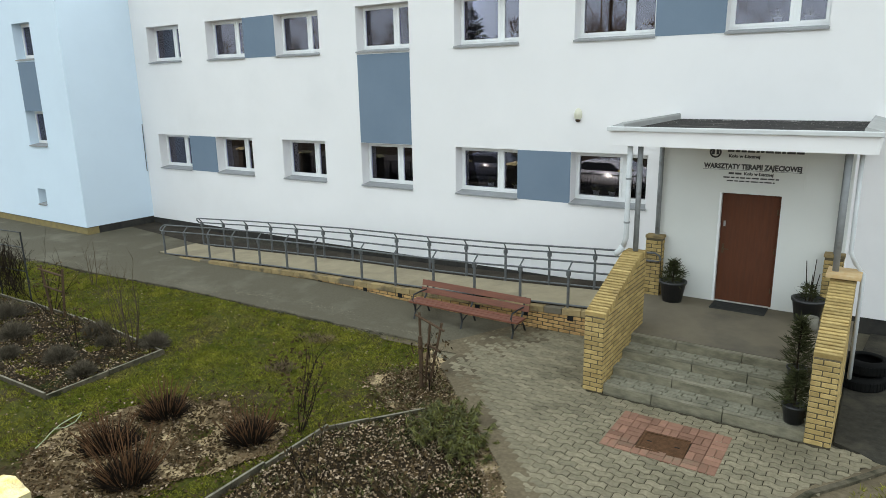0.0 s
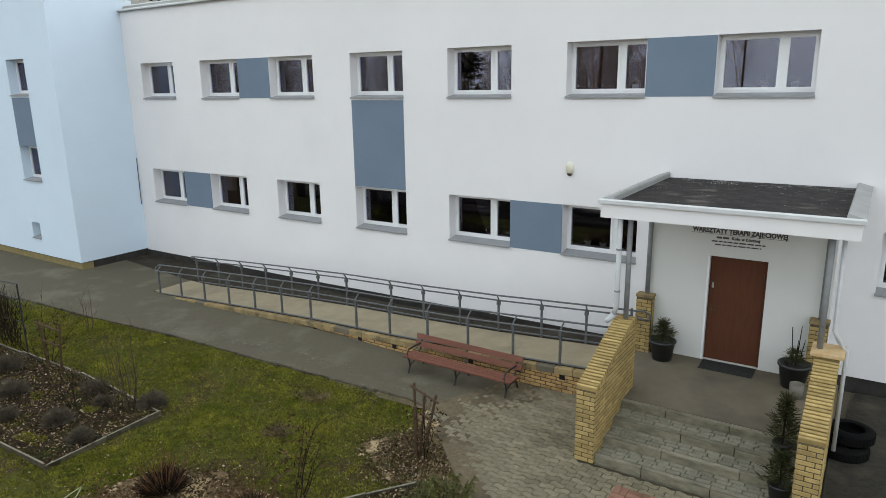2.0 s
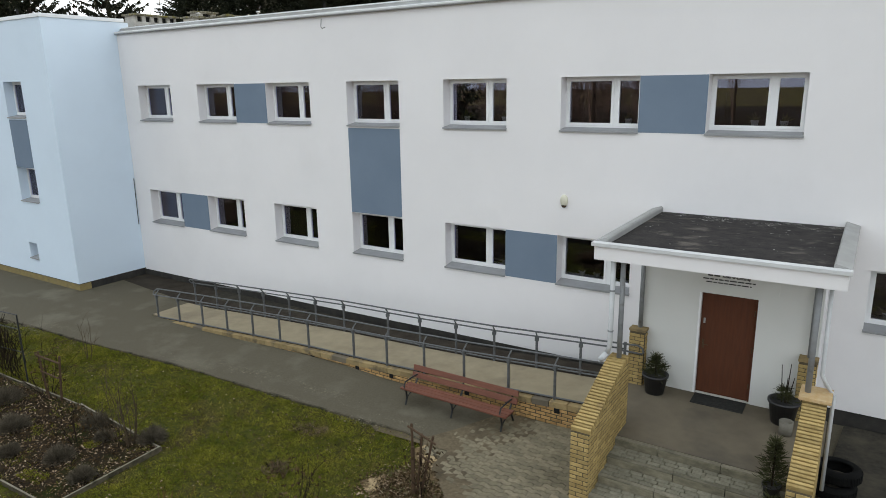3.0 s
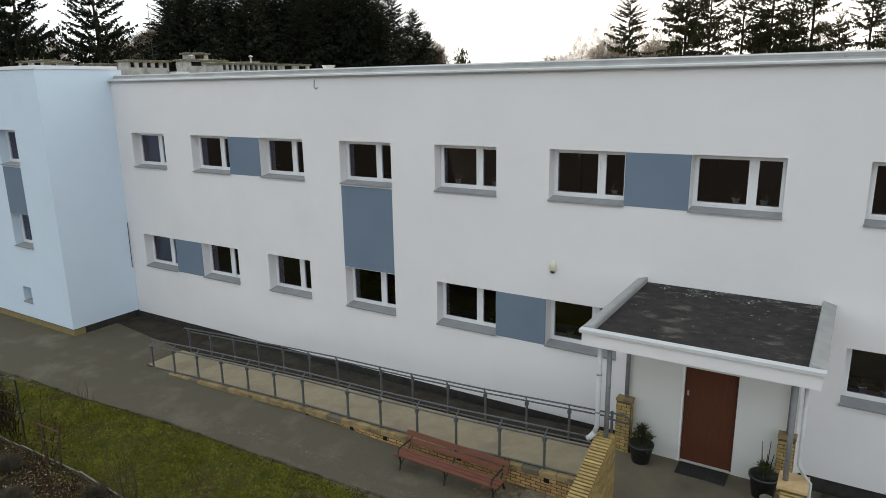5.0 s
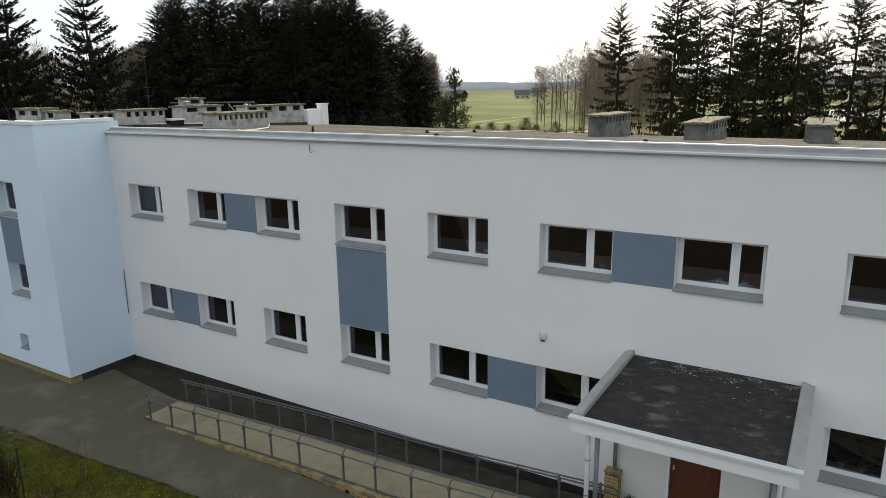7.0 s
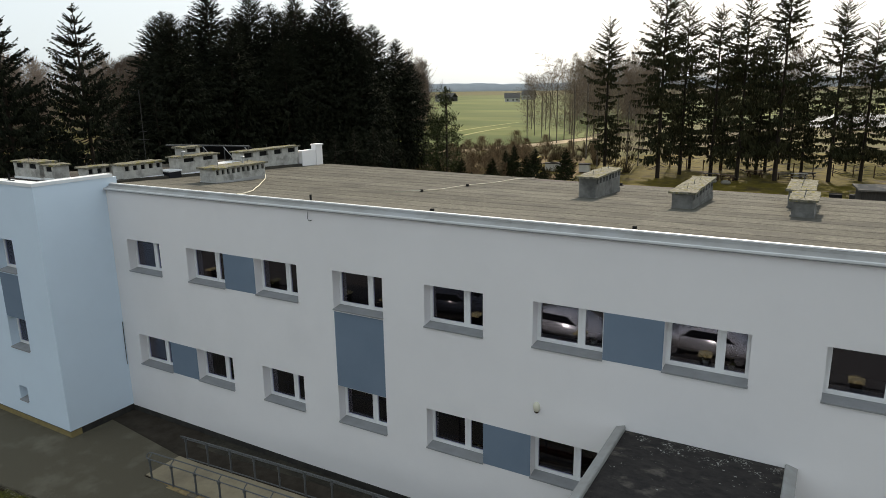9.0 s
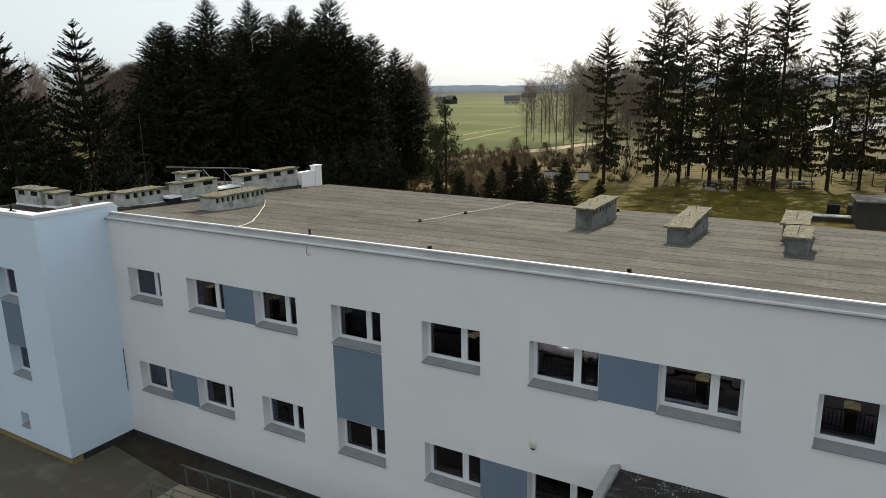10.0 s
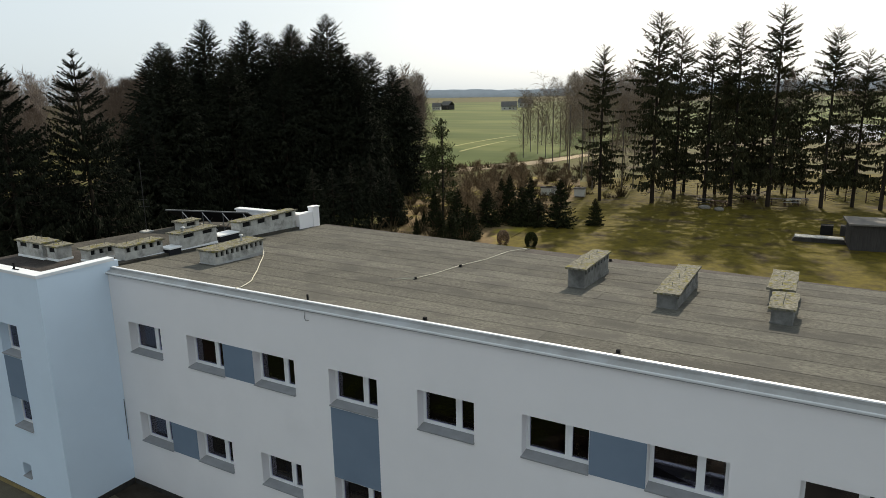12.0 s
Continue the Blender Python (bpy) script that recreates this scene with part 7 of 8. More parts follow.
farm_house(778, 590, 7, 6, 3, 3, 20, "house_wall", "pale farmhouse with a grey roof across the field")
farm_house(797, 600, 9, 8, 3.8, 3.2, -10, "shed", "dark farm building across the field")
farm_house(906, 550, 12, 8, 3.0, 3.6, 25, "house_wall", "long pale barn with a grey roof at the field's edge")
farm_house(935, 640, 12, 8, 4, 4, 10, "house_wall", "pale farmhouse beyond the birches")

shed = thing("garden_shed", (5.2, 70.0, -0.35), 6, "grey wooden garden shed with a flat roof", "shed")
for k in range(26):
    part("board", boxes((-3.2 + 0.25 * k, -2.96 + 0.25 * k, -1.8, -1.76, 0, 2.3)), M["shed"], shed)
part("wall", boxes((-3.2, 3.3, -1.74, 1.8, 0, 2.28)), M["shed"], shed)
part("roof", boxes((-3.5, 3.6, -2.1, 2.1, 2.31, 2.45), bevel=0.02), M["house_roof"], shed, "flat felt roof")
part("window", boxes((0.3, 1.5, -1.83, -1.8, 0.8, 1.6)), M["house_wall"], shed)
pile = thing("slab_pile", (-0.2, 70.6, -0.35), 2, "stack of pale boards lying on the lawn", "board stack")
for k in range(5):
    part("plank", boxes((-2.3 + 0.05 * k, 2.2 - 0.07 * k, -0.6, 0.6, 0.05 + 0.1 * k, 0.13 + 0.1 * k), bevel=0.01), M["chimney_paint" if k == 4 else "shed"], pile)
for i, (x, y, m) in enumerate(((0.3, 74.5, "black"), (2.0, 74.8, "shed"), (3.6, 75.0, "black"))):
    b = thing("compost_bin", (x, y, -0.35), 0, "dark box standing on the lawn", "garden box", "garden boxes")
    part("box", boxes((-0.55, 0.55, -0.5, 0.5, 0, 1.0), bevel=0.03), M[m], b)


def picnic_table(at, turn, top, label):
    t = thing("garden_table", at, turn, label, "table", "tables in the rear garden")
    for y in (-0.3, 0.0, 0.3):
        part("board", boxes((-0.95, 0.95, y - 0.14, y + 0.14, 0.72, 0.77)), M[top], t)
    for x in (-0.7, 0.7):
        part("trestle", tubes(([(x, -0.5, 0), (x, -0.15, 0.72)], 0.05), ([(x, 0.5, 0), (x, 0.15, 0.72)], 0.05), sides=5), M["wood_stake"], t)
    for y in (-0.75, 0.75):
        part("seat", boxes((-0.95, 0.95, y - 0.13, y + 0.13, 0.42, 0.46)), M[top], t)
        for x in (-0.7, 0.7):
            part("leg", boxes((x - 0.05, x + 0.05, y - 0.05, y + 0.05, 0, 0.42)), M["wood_stake"], t)


for px, dist, turn, top in ((1266, 89, 10, "shed"), (1292, 88, -15, "wood_stake"), (1400, 92, 5, "shed"), (1425, 92, 8, "chimney_paint"), (1440, 93, 0, "shed"), (1345, 93, 20, "wood_stake")):
    x, y = bearing(px, dist)
    picnic_table((x, y, -0.32), turn, top, "weathered garden table with benches under the spruces")
for px, dist in ((975, 94), (984, 94), (1036, 93)):
    x, y = bearing(px, dist)
    t = thing("bee_hive", (x, y, -0.35), 10, "pale wooden beehive box in the rear garden", "beehive", "beehives")
    part("body", boxes((-0.7, 0.7, -0.6, 0.6, 0.2, 1.2), bevel=0.02), M["house_wall"], t)
    part("roof", boxes((-0.8, 0.8, -0.7, 0.7, 1.2, 1.32), bevel=0.02), M["shed"], t)
    part("stand", boxes((-0.6, 0.6, -0.5, 0.5, 0, 0.2)), M["wood_stake"], t)
for px, dist, sx in ((1266, 86, 1.0), (1293, 85, 0.8)):
    x, y = bearing(px, dist)
    t = thing("filled_sack", (x, y, -0.32), 0, "grey filled sack lying on the lawn", "sack", "sacks on the lawn")
    bm = bmesh.new()
    bmesh.ops.create_icosphere(bm, subdivisions=3, radius=1.0)
    for v in bm.verts:
        v.co *= 1 + 0.16 * noise.noise(v.co * 1.9 + Vector((px, 0, 0)))
        v.co = Vector((v.co.x * sx * 0.7, v.co.y * 0.4, max(v.co.z * 0.3 + 0.2, 0.0)))
    part("bag", bm, M["pot_stone"], t, smooth=True)
rf = thing("rear_fence", (-20, 97, -0.35), 0, "low wire fence on dark posts behind the spruces", "fence")
for k in range(22):
    part("post", boxes((-0.06 + 2.2 * k, 0.06 + 2.2 * k, -0.06, 0.06, 0, 1.5)), M["wood_stake"], rf)
for z in (0.4, 0.9, 1.4):
    part("wire", tubes(([(0, 0, z), (46.2, 0, z)], 0.012), sides=4), M["steel"], rf)

# ---- street side, mirrored in the windows ----
WV, WF = [], []
for _ in range(210):
    x, y = wr.uniform(-150, 70), wr.uniform(-120, -58)
    if -0.24 < x / (27.2 - y) < 0.1:          # a clearing straight across the street
        continue
    V, F = tmpl[wr.randrange(4)]
    a, s, o = wr.uniform(0, 6.28), wr.uniform(0.55, 0.85), len(WV)
    ca, sa = math.cos(a) * s, math.sin(a) * s
    WV += [(x + ca * v[0] - sa * v[1], y + sa * v[0] + ca * v[1], -0.35 + s * v[2]) for v in V]
    WF += [tuple(o + i for i in f) for f in F]
tagged(raw("street_woods", WV, WF, M["bare_crown"]), "brown leafless trees beyond the street", "woods", kind="stuff")
# Unseen dark sheet, added so that the windows mirror something dim.
tagged(part("park_ground", sheet([(-260, -160), (180, -160), (180, -9.5), (-260, -9.5)], -0.26, 0.08), M["soil"]), "unseen dark ground across the street, added to dim window reflections", "ground", kind="structure")
tagged(part("street", sheet([(-60, -9), (40, -9), (40, 1.6), (-60, 1.6)], -0.25, 0.08), M["street"]), "asphalt street before the garden fence", "street", kind="structure")
fence = thing("street_fence", (-31.11, 1.98, -0.36), 0, "garden fence of dark piers and metal pickets", "fence")
for k in range(15):
    x = 2.5 * k
    # Piers and base walls are coloured dark to keep window reflections dim.
    part("pier", boxes((x - 0.19, x + 0.19, -0.19, 0.19, 0, 1.36)), M["darkened"], fence)
    part("pier_cap", prism(bmesh.new(), [(x - 0.25, 1.362), (x - 0.25, 1.42), (x, 1.49), (x + 0.25, 1.42), (x + 0.25, 1.362)], -0.25, 0.25, "y"), M["pier_cap"], fence, "lichen-stained pale cap")
    if k < 14 and k not in (11,):
        part("base_wall", boxes((x + 0.19, x + 2.31, -0.1, 0.1, 0, 0.35)), M["darkened"], fence)
        part("rail", boxes((x + 0.19, x + 2.31, -0.02, 0.02, 0.5, 0.54), (x + 0.19, x + 2.31, -0.02, 0.02, 1.15, 1.19)), M["iron"], fence)
        bm = bmesh.new()
        for q in range(16):
            box(bm, x + 0.28 + 0.128 * q, x + 0.30 + 0.128 * q, -0.012, 0.012, 0.38, 1.28)
        part("pickets", bm, M["iron"], fence)


def car(at, turn, paint, label):
    t = thing("parked_car", at, turn, label, "car", "parked cars")
    body = [(-2.1, 0.35), (-2.15, 0.62), (-1.95, 0.88), (-1.35, 0.95), (-0.75, 1.38), (0.75, 1.42), (1.45, 1.0), (2.05, 0.92), (2.15, 0.6), (2.1, 0.35)]
    bm = prism(bmesh.new(), body, -0.82, 0.82, "y")
    bmesh.ops.bevel(bm, geom=bm.edges[:], offset=0.07, segments=2, affect="EDGES")
    b = part("body", bm, M[paint], t, smooth=True)
    part("windscreen", prism(bmesh.new(), [(-1.28, 1.0), (-0.76, 1.36), (-0.70, 1.36), (-1.22, 1.0)], -0.7, 0.7, "y"), M["car_glass"], b)
    for y in (-0.825, 0.805):
        part("side_window", prism(bmesh.new(), [(-1.0, 1.0), (-0.62, 1.33), (0.66, 1.35), (1.15, 1.02)], y, y + 0.02, "y"), M["car_glass"], b)
    for x in (-1.35, 1.35):
        for y in (-0.78, 0.6):
            w = part("wheel", lathe(bmesh.new(), [(0.05, 0), (0.2, 0), (0.31, 0.02), (0.32, 0.09), (0.31, 0.17), (0.2, 0.19), (0.05, 0.19)], 20), M["rubber"], t)
            w.matrix_basis = pose(x, y + 0.19, 0.32, 90, 0, 0)
            part("hub", lathe(bmesh.new(), [(0.0, -0.01), (0.19, -0.01), (0.19, 0.2), (0.0, 0.2)], 14), M["steel"], w)
    for y in (-0.6, 0.6):
        part("headlight", boxes((-2.14, -2.05, y - 0.16, y + 0.16, 0.62, 0.75), bevel=0.02), M["frame_white"], t)


car((-10.3, -0.4, -0.25), 8, "car_silver", "silver car parked behind the fence")
car((-3.9, -1.2, -0.25), 4, "car_silver", "pale car parked behind the fence")
car((-16.5, -0.8, -0.25), -5, "car_dark", "dark car parked behind the fence")
sb = [bare_tree(601, 13, 0.6, "tall leafless tree across the street", depth=3), bare_tree(602, 12, 0.7, "tall leafless tree across the street", depth=3)]
for i, (x, y, s) in enumerate(((-30, -14, 1.0), (-21, -17, 0.8), (-15, -13, 1.2), (7, -14, 1.0), (14, -17, 1.1), (-38, -16, 1.2), (-26, -36, 1.0), (-11, -37, 1.1), (3, -36, 1.0))):
    c = copy_thing(sb[i % 2], Matrix.Translation((x, y, -0.35)) @ pose(0, 0, 0, 0, 0, 50 * i))
    c.scale = (s, s, s)
sp = spruce(603, 16, 3.6, 1.2, 330, 20, 0.4, "needle", "dark spruce across the street", group="spruces across the street")
for x, y, s in ((-46, -48, 0.9), (-20, -52, 0.8), (8, -50, 0.9)):
    c = copy_thing(sp, Matrix.Translation((x, y, -0.35)))
    c.scale = (s, s, s)
for src in sb + [sp]:
    for o in (*src.children_recursive, src):
        bpy.data.objects.remove(o)

# ---- pieces: felt strips, bricks, blocks and pavers ----
yy, row = FY + 0.215, 0
while yy < 25.3:
    cuts = [-21.34]
    while cuts[-1] < 11.9:
        cuts.append(min(cuts[-1] + 11.0 + 8.0 * ((row * 7 + len(cuts) * 3) % 5) / 5, 11.95))
    for a, b in zip(cuts, cuts[1:]):
        n = 10
        bm = bmesh.new()
        top, low = [], []
        for k in range(n + 1):
            x = a + 0.005 + (b - a - 0.01) * k / n
            y1 = min(yy + 0.926, back_y(x) - 0.02)
            ya = yy + 0.012 * noise.noise((x * 0.7, row * 3.1, 0))
            y1 = max(y1 + 0.012 * noise.noise((x * 0.7, row * 3.1 + 3.1, 0)), ya + 0.01)
            for line, dz in ((top, 0.0), (low, -0.012)):
                line.append([bm.verts.new((x, y, roof_z(x, y) + dz + (0.004 if y == ya and dz == 0.0 else 0.0))) for y in (ya, y1)])
        for p, q in zip(range(n), range(1, n + 1)):
            bm.faces.new((top[p][0], top[q][0], top[q][1], top[p][1]))
            bm.faces.new((low[p][0], low[q][0], top[q][0], top[p][0]))
            bm.faces.new((top[p][1], top[q][1], low[q][1], low[p][1]))
        bm.faces.new((low[0][0], top[0][0], top[0][1], low[0][1]))
        bm.faces.new((top[n][0], low[n][0], low[n][1], top[n][1]))
        if min(back_y(a), back_y(b)) - yy < 0.1:
            bm.free()
            continue
        part("felt_strip", bm, M["roof_felt"], roof)
    yy, row = yy + 0.94, row + 1


def piece_mesh(name, sx, sy, sz, bevel, material):
    me = bpy.data.meshes.new(name)
    bm = boxes((-sx / 2, sx / 2, -sy / 2, sy / 2, -sz / 2, sz / 2))
    if bevel:
        bmesh.ops.bevel(bm, geom=bm.edges[:], offset=bevel, segments=1, affect="EDGES")
    bm.to_mesh(me)
    bm.free()
    me.materials.append(material)
    return me


def piece(name, me, m, parent):
    ob = new(name, me)
    ob.parent = parent
    ob.matrix_basis = m
    return ob


BL, BH, BD = 0.205, 0.0605, 0.05
brick_me = piece_mesh("brick", BL, BD, BH, 0.007, M["brick"])
half_me = piece_mesh("brick", BL * 0.47, BD, BH, 0.007, M["brick"])
sold_me = piece_mesh("brick", 0.31, 0.047, 0.12, 0.007, M["brick"])
brng = random.Random(3)


def brick_face(parent, origin, along, normal_deg, length, z0, z1, top=None, course=0.0715, meshes=None):
    """Running bond on one face. origin: its lower start; along: unit direction; top(s): the height that bricks must stay below."""
    k, z = 0, z0
    while z + BH <= z1 + 0.02:
        s = -BL * 0.5 if k % 2 else 0.0
        while s < length - 0.03:
            a, b = max(s, 0), min(s + BL + 0.012, length)
            w = b - a - 0.012
            c = (a + b - 0.012) / 2
            if w > 0.05 and (top is None or z + BH < min(top(a), top(b)) + 0.02):
                full = w > BL * 0.75
                m = Matrix.Translation((origin[0] + along[0] * c, origin[1] + along[1] * c, z + BH / 2)) @ pose(0, 0, 0, 0, 0, normal_deg) @ Matrix.Diagonal((w / (BL if full else BL * 0.47), 1, 1, 1))
                piece("brick", (meshes or (brick_me, half_me))[0 if full else 1], m @ Matrix.Translation((0, brng.uniform(-0.002, 0.002), 0)), parent)
            s += BL + 0.012
        z, k = z + course, k + 1


def cheek_top(y):
    return float(np.interp(y, (8.75, 8.9, 9.6, 10.3, 10.6), (1.21, 1.25, 1.51, 1.77, 1.77)))


def cheek(x0, x1, y_end, label, outer):
    t = thing("cheek_wall", (0, 0, 0), 0, label, "wall", "stair cheek walls")
    tagged(t, kind="structure")
    ys = [8.757, 8.9, 9.3, 9.7, 10.0, 10.3, y_end - 0.03]
    part("core", prism(bmesh.new(), [(8.757, -0.1)] + [(y, cheek_top(y) - 0.07) for y in ys] + [(y_end - 0.03, -0.1)], x0 + 0.006, x1 - 0.006), M["mortar"], t)
    brick_face(t, (x0 + 0.006, 8.775), (1, 0), 0, x1 - x0 - 0.012, 0.0, 1.13, None)
    brick_face(t, (x1 - 0.025, 8.756), (0, 1), 90, y_end - 8.756, 0.0, 1.7, lambda s: cheek_top(8.756 + s) - 0.035)
    if outer:
        brick_face(t, (x0 + 0.025, 8.756), (0, 1), 90, y_end - 8.756, 0.0, 1.7, lambda s: cheek_top(8.756 + s) - 0.035)
    y = 8.765
    slope_len = 0.0
    while y < y_end - 0.04:
        z = cheek_top(y + 0.035)
        ang = math.degrees(math.atan2(cheek_top(y + 0.08) - cheek_top(y), 0.08))
        piece("brick", sold_me, Matrix.Translation(((x0 + x1) / 2, y + 0.035, z - 0.055)) @ pose(0, 0, 0, ang, 0, 0), t)
        y += 0.0685 * math.cos(radians(ang))
    return t


cl = cheek(-3.40, -3.10, 10.6, "yellow brick cheek wall with a sloping soldier course", True)
cr = cheek(-0.46, -0.16, 10.62, "yellow brick cheek wall with a sloping soldier course", True)
part("coping_block", boxes((-0.52, -0.10, 10.18, 10.66, 1.79, 1.845), bevel=0.01), M["copper"], cr, "pale orange-stained coping block")


def pier(x0, x1, y0, y1, z0, z1, label):
    t = thing("brick_pier", (0, 0, 0), 0, label, "pier", "brick piers")
    tagged(t, kind="structure")
    part("core", boxes((x0 + 0.006, x1 - 0.006, y0 + 0.007, y1 - 0.02, z0 - 0.1, z1 - 0.03)), M["mortar"], t)
    brick_face(t, (x0, y0 + 0.024), (1, 0), 0, x1 - x0, z0, z1 - 0.09)
    brick_face(t, (x1 - 0.024, y0 + 0.05), (0, 1), 90, y1 - y0 - 0.05, z0, z1 - 0.09)
    part("cap", boxes((x0 - 0.01, x1 + 0.01, y0 - 0.01, y1, z1 - 0.05, z1), bevel=0.006), M["block"], t)


pier(-3.60, -3.30, 12.18, 12.39, LAND - 0.02, 1.66, "yellow brick pier carrying a steel post beside the door")
pier(-0.68, -0.40, 12.16, 12.39, LAND - 0.02, 1.66, "yellow brick pier carrying a steel post beside the door")

rw = thing("ramp_wall", (0, 0, 0), 0, "yellow brick retaining wall with a course of blocks under the ramp", "wall", kind="structure")
part("core", ribbon(10.83, 10.962, lambda x: ramp_z(x) - 0.06, 0.75, [-17.1 + 0.4567 * i for i in range(31)]), M["mortar"], rw)
brick_face(rw, (-12.2, 10.848), (1, 0), 0, 8.78, -0.11, 0.45, lambda s: ramp_z(-12.2 + s) - 0.12, meshes=(piece_mesh("brick", BL, BD, BH, 0.009, M["brick_orange"]), piece_mesh("brick", BL * 0.47, BD, BH, 0.009, M["brick_orange"])))
for x in (-11.73, -10.74, -9.36, -8.39, -6.46, -5.4, -4.49):
    part("drain_hole", boxes((x - 0.055, x + 0.055, 10.816, 10.87, ramp_z(x) - 0.25, ramp_z(x) - 0.155)), M["black"], rw, "dark weep hole below the blocks")
xb = -17.05
while xb < -3.5:
    w = min(0.385 + brng.uniform(-0.04, 0.04), -3.42 - xb)
    h = 0.12
    c = xb + w / 2
    slope = math.degrees(math.atan2(ramp_z(c + 0.15) - ramp_z(c - 0.15), 0.3))
    me = piece_mesh("block", w - 0.008, 0.15, h, 0.007, M["landing" if brng.random() < 0.07 else "block"])
    piece("block", me, Matrix.Translation((c, 10.885 + brng.uniform(-0.003, 0.003), ramp_z(c) - 0.03 - h / 2)) @ pose(0, 0, 0, 0, -slope, 0), rw)
    xb += w

# Wave-edged pavers: long axis along x, each row shifted by half a piece
PL, PW = 0.226, 0.112


def wave_outline(flip, gap=0.009, amp=0.023):
    n = 4
    xs_ = [-PL / 2 + gap / 2 + (PL - gap) * i / n for i in range(n + 1)]
    dev = [flip * d for d in (0, amp, 0, -amp, 0)]
    low = [(x, -PW / 2 + gap / 2 + d) for x, d in zip(xs_, dev)]
    return low + [(x, PW / 2 - gap / 2 + d) for x, d in zip(xs_[::-1], dev[::-1])]


def wave_mesh(flip):
    o = wave_outline(flip)
    V = [(x, y, -0.004) for x, y in o] + [(x * 0.965, y * 0.94, 0.006) for x, y in o]
    n = len(o)
    return V, [tuple(range(n, 2 * n))] + [(i, (i + 1) % n, n + (i + 1) % n, n + i) for i in range(n)]


PAVED = [(-6.4, 9.08), (-5.88, 8.77), (-5.02, 8.05), (-4.19, 7.31), (-3.55, 6.68), (-3.07, 6.13), (-2.57, 5.25), (-2.27, 4.0), (-2.27, 3.0), (-0.9, 3.0), (-0.78, 6.4), (-0.31, 7.6), (0.03, 8.08), (0.38, 8.6), (0.3, 8.95), (-0.15, 8.76), (-3.41, 8.76), (-3.41, 10.84), (-7.3, 10.84), (-7.2, 9.9), (-7.0, 9.2)]
RED = (-2.62, -1.22, 7.37, 8.40)
tagged(part("paver_bed", sheet(PAVED, lambda x: path_z(x) - 0.012 - max(0.0, -5.9 - x) * 0.04, 0.1), M["joint"]), "sandy bed between the pavers", "paving", kind="structure")
pav = tagged(new("pavement"), "grey wave-edged concrete pavers", "paving", kind="structure")
waves = [wave_mesh(1), wave_mesh(-1)]
wave_me = []
for WVt, WFc in waves:
    wave_me.append(bpy.data.meshes.new("paver"))
    wave_me[-1].from_pydata(WVt, [], WFc)
    wave_me[-1].materials.append(M["paver"])
spots = []
j = 0
y = 3.05
while y < 13.5:
    x = -7.4 + (PL / 2 if j % 2 else 0)
    while x < 0.5:
        if inside(PAVED, np.array([x]), np.array([y]))[0] and not (RED[0] + 0.12 < x < RED[1] - 0.12 and RED[2] + 0.06 < y < RED[3] - 0.06):
            spots.append((x, y, j % 2))
        x += PL
    y, j = y + PW, j + 1
near = sorted(spots, key=lambda p: (p[0] + 2.2) ** 2 + (p[1] - 7.4) ** 2)
pvr = random.Random(14)
JV, JF = [], []
for i, (x, y, odd) in enumerate(near):
    dz, ax, ay = pvr.uniform(-0.003, 0.003), pvr.uniform(-0.9, 0.9), pvr.uniform(-0.9, 0.9)
    sink = max(0.0, -5.7 - x + 0.5 * noise.noise((x * 1.5, y * 1.5, 0))) * 0.03
    m = Matrix.Translation((x, y, path_z(x) - 0.004 + dz - sink)) @ pose(0, 0, 0, ax, ay, pvr.uniform(-0.7, 0.7))
    if i < 300:
        piece("paver", wave_me[odd], m, pav)
    else:
        o = len(JV)
        WVt, WFc = waves[odd]
        JV += [tuple(m @ Vector(v)) for v in WVt]
        JF += [tuple(o + q for q in f) for f in WFc]
rest = raw("paver_field", JV, JF, M["paver_i"], pav)
tagged(rest, kind="stuff")

# Sandy dirt that has washed over the pavers along the lawn and towards the asphalt
FADE = [(-5.05, 10.84), (-5.2, 10.05), (-5.55, 9.5), (-5.55, 8.6), (-4.79, 7.85), (-4.13, 7.30), (-3.5, 6.66), (-2.98, 6.1), (-2.5, 5.2), (-2.25, 4.0)]
dv, df = [], []
dn = 0.045
dx, dy = np.meshgrid(np.arange(-7.6, -2.0, dn), np.arange(4.0, 10.86, dn))
did = -np.ones(dx.shape, int)
P, Q = np.array(FADE[:-1]), np.array(FADE[1:])
for j in range(dx.shape[0]):
    for i in range(dx.shape[1]):
        c = np.array((dx[j, i], dy[j, i]))
        s = np.clip(((c - P) * (Q - P)).sum(1) / ((Q - P) ** 2).sum(1), 0, 1)
        e = P + s[:, None] * (Q - P) - c
        k = int(np.argmin((e ** 2).sum(1)))
        w = Q[k] - P[k]
        far = math.hypot(*e[k]) * (1 if w[0] * (c - P[k])[1] - w[1] * (c - P[k])[0] > 0 else -1)
        soft = 0.35 + 0.45 * max(0.0, min(1.0, (c[1] - 7.8) / 1.2))
        z = 0.003 - 0.012 * (far + 0.06) / soft + 0.006 * noise.noise((c[0] * 1.7, c[1] * 1.7, 1)) + 0.005 * noise.noise((c[0] * 7, c[1] * 7, 2))
        if far > -0.45 - max(0.0, c[1] - 8.3) * 2.0 and z > -0.016 and c[0] < -2.1 and not (c[1] < 9.0 and far < -0.28):
            did[j, i] = len(dv)
            dv.append((c[0], c[1], path_z(c[0]) + min(z, 0.006) - max(0.0, -6.0 - c[0]) * 0.03))
for j in range(dx.shape[0] - 1):
    for i in range(dx.shape[1] - 1):
        q = (did[j, i], did[j, i + 1], did[j + 1, i + 1], did[j + 1, i])
        if min(q) >= 0:
            df.append(q)
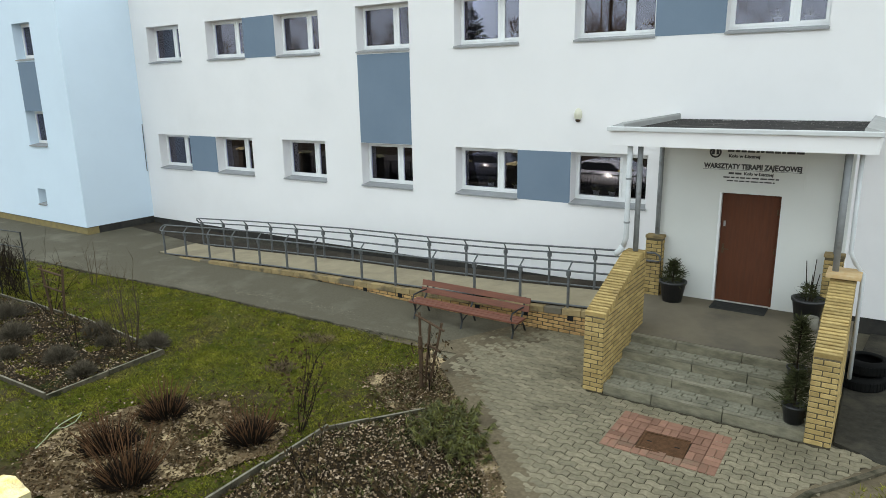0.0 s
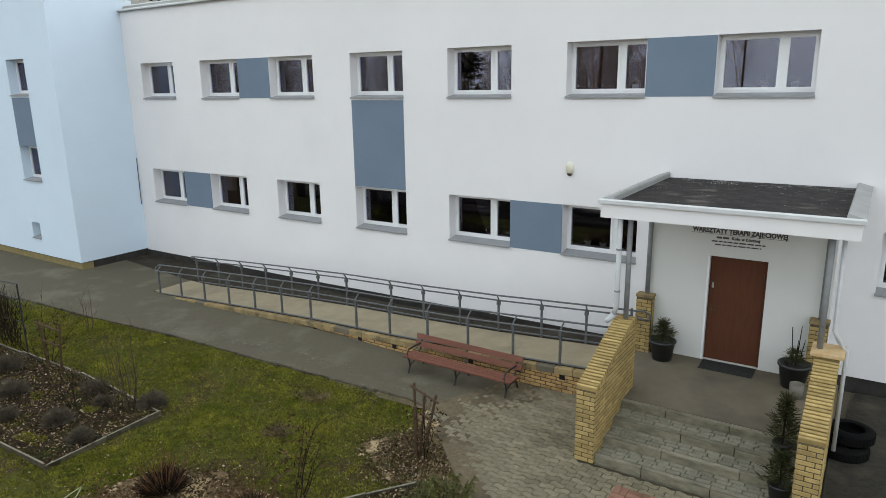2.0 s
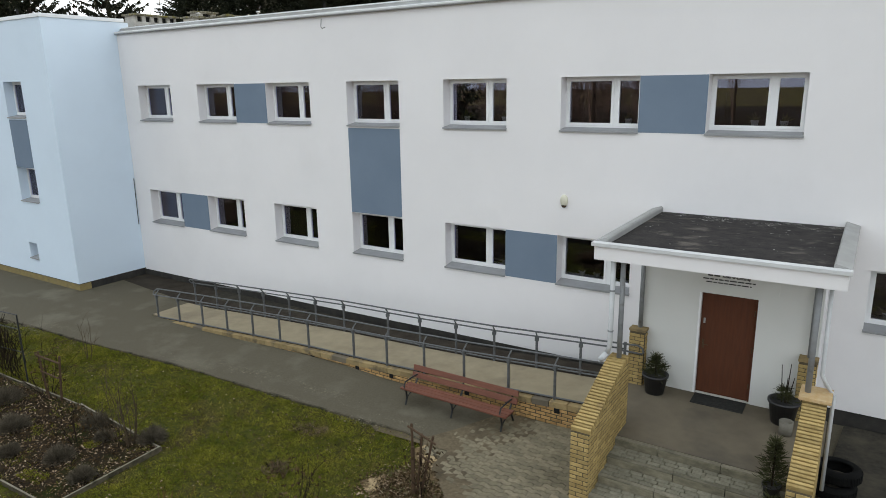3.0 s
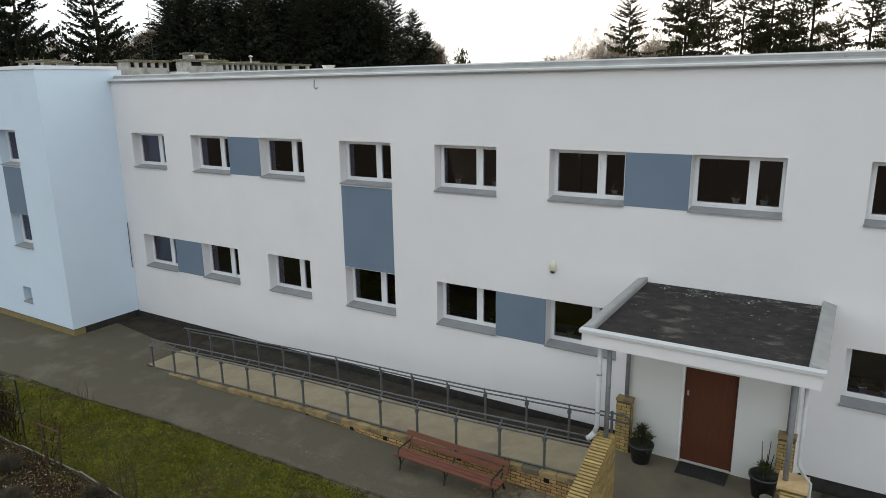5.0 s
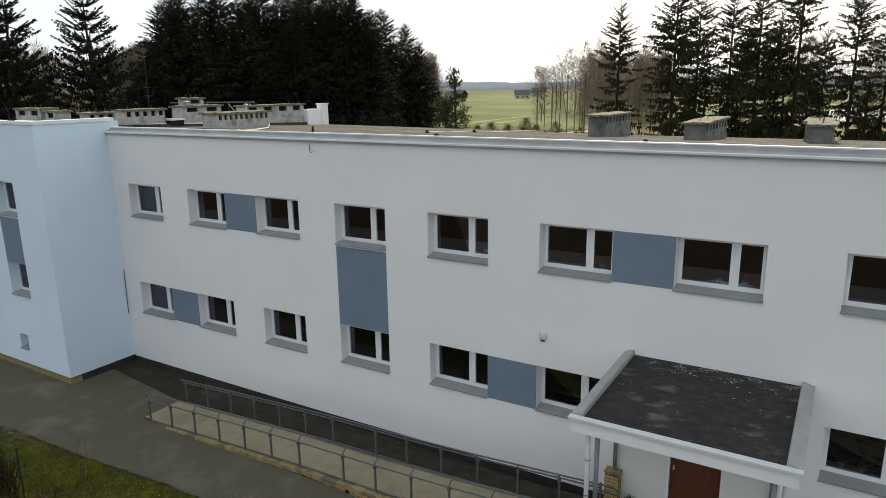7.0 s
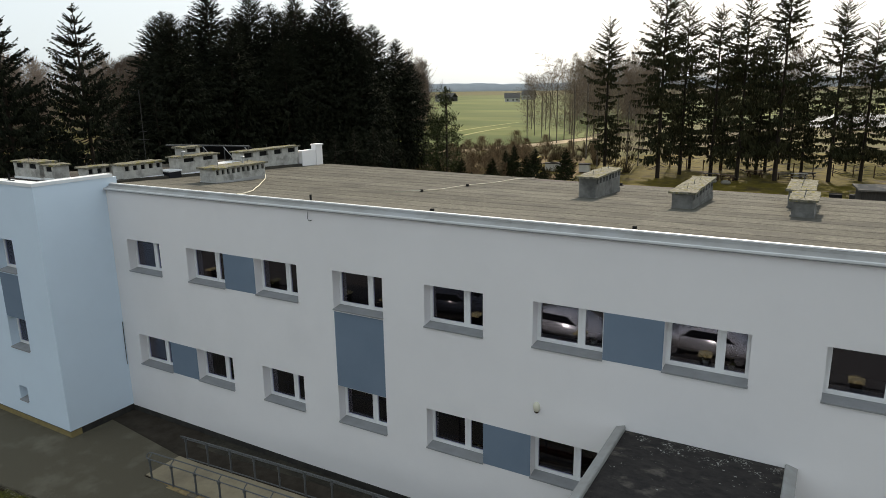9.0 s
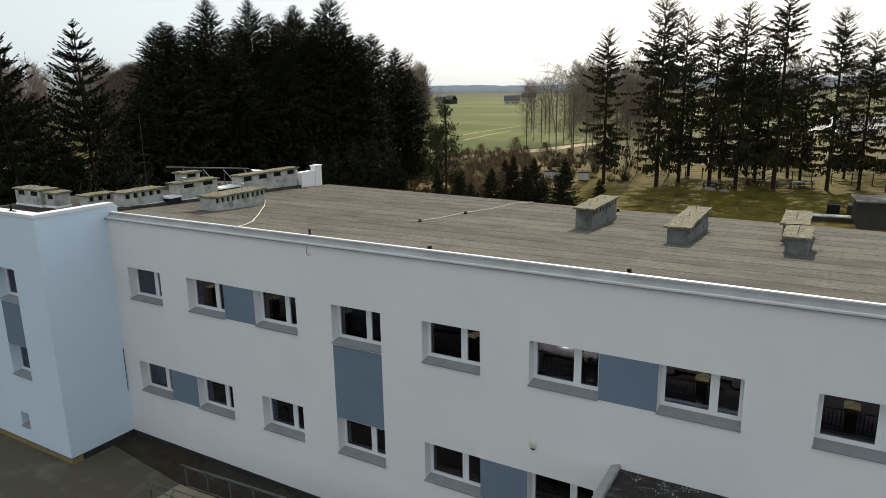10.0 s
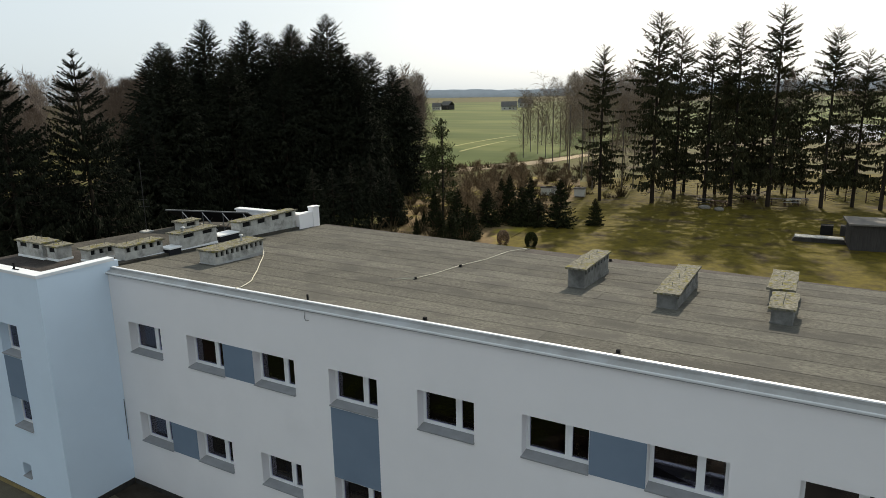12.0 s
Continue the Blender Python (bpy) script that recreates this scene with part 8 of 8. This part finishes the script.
tagged(raw("dirt", dv, df, M["dirt"], smooth=True), "sandy dirt washed over the edge of the pavers", "dirt", kind="structure")

# The same dirt along the edging on the other side
ev, ef = [], []
for i, (a, b) in enumerate(zip(RIGHT[:-1], RIGHT[1:])):
    m = max(2, int(math.dist(a, b) / 0.06))
    for k in range(m):
        s = k / m
        x, y = a[0] + (b[0] - a[0]) * s, a[1] + (b[1] - a[1]) * s
        if x > 0.5:
            break
        d = Vector((b[0] - a[0], b[1] - a[1])).normalized()
        wide = 0.13 + 0.09 * noise.noise((x * 3, y * 3, 7)) + 0.04 * noise.noise((x * 14, y * 14, 9))
        ev += [(x - d.y * q, y + d.x * q, path_z(x) + z + 0.003 * noise.noise((x * 9, y * 9, q * 20))) for q, z in ((0.0, 0.010), (wide * 0.6, 0.005), (wide, -0.006))]
for i in range(len(ev) // 3 - 1):
    for k in range(2):
        ef.append((3 * i + k, 3 * i + 3 + k, 3 * i + 4 + k, 3 * i + 1 + k))
tagged(raw("dirt", ev, ef, M["dirt"], smooth=True), "sandy dirt along the edging beside the pavers", "dirt", kind="structure")

red = tagged(new("red_paving"), "faded red rectangular pavers round the manhole cover", "paving", kind="structure")
red_me = piece_mesh("paver", 0.195, 0.095, 0.04, 0.004, M["paver_red"])
ry = RED[2] + 0.103
j = 0
while ry < RED[3]:
    rx, k = RED[0] + 0.1, 0
    while rx < RED[1] - 0.05:
        if not (-2.26 < rx < -1.58 and 7.5 < ry < 8.04):
            for q in (-0.05, 0.05):
                along = (k + j) % 2
                piece("paver", red_me, Matrix.Translation((rx + (0 if along else q), ry + (q if along else 0), -0.010 + pvr.uniform(-0.002, 0.002))) @ pose(0, 0, 0, pvr.uniform(-0.6, 0.6), pvr.uniform(-0.6, 0.6), (0 if along else 90) + pvr.uniform(-1, 1)), red)
        rx, k = rx + 0.2, k + 1
    ry, j = ry + 0.206, j + 1

# Small pavers on the treads and the landing
TV, TF = [], []


def small_paver(x, y, z, sx, sy):
    o = len(TV)
    a, b, h = sx / 2 - 0.003, sy / 2 - 0.003, pvr.uniform(-0.002, 0.002)
    TV.extend([(x - a, y - b, z - 0.03), (x + a, y - b, z - 0.03), (x + a, y + b, z - 0.03), (x - a, y + b, z - 0.03), (x - a + 0.004, y - b + 0.004, z + h), (x + a - 0.004, y - b + 0.004, z + h), (x + a - 0.004, y + b - 0.004, z + h), (x - a + 0.004, y + b - 0.004, z + h)])
    TF.extend([tuple(o + q for q in f) for f in ((4, 5, 6, 7), (0, 1, 5, 4), (1, 2, 6, 5), (2, 3, 7, 6), (3, 0, 4, 7))])


for k in range(3):
    for r in range(3):
        for c in range(13):
            small_paver(-3.0 + 0.205 * c + (0.05 if r % 2 else 0), 8.945 + 0.4 * k + 0.1 * r, 0.13 * (k + 1) - 0.002, 0.204, 0.1)
tagged(raw("small_pavers", TV, TF, M["tread"], pav), kind="stuff")
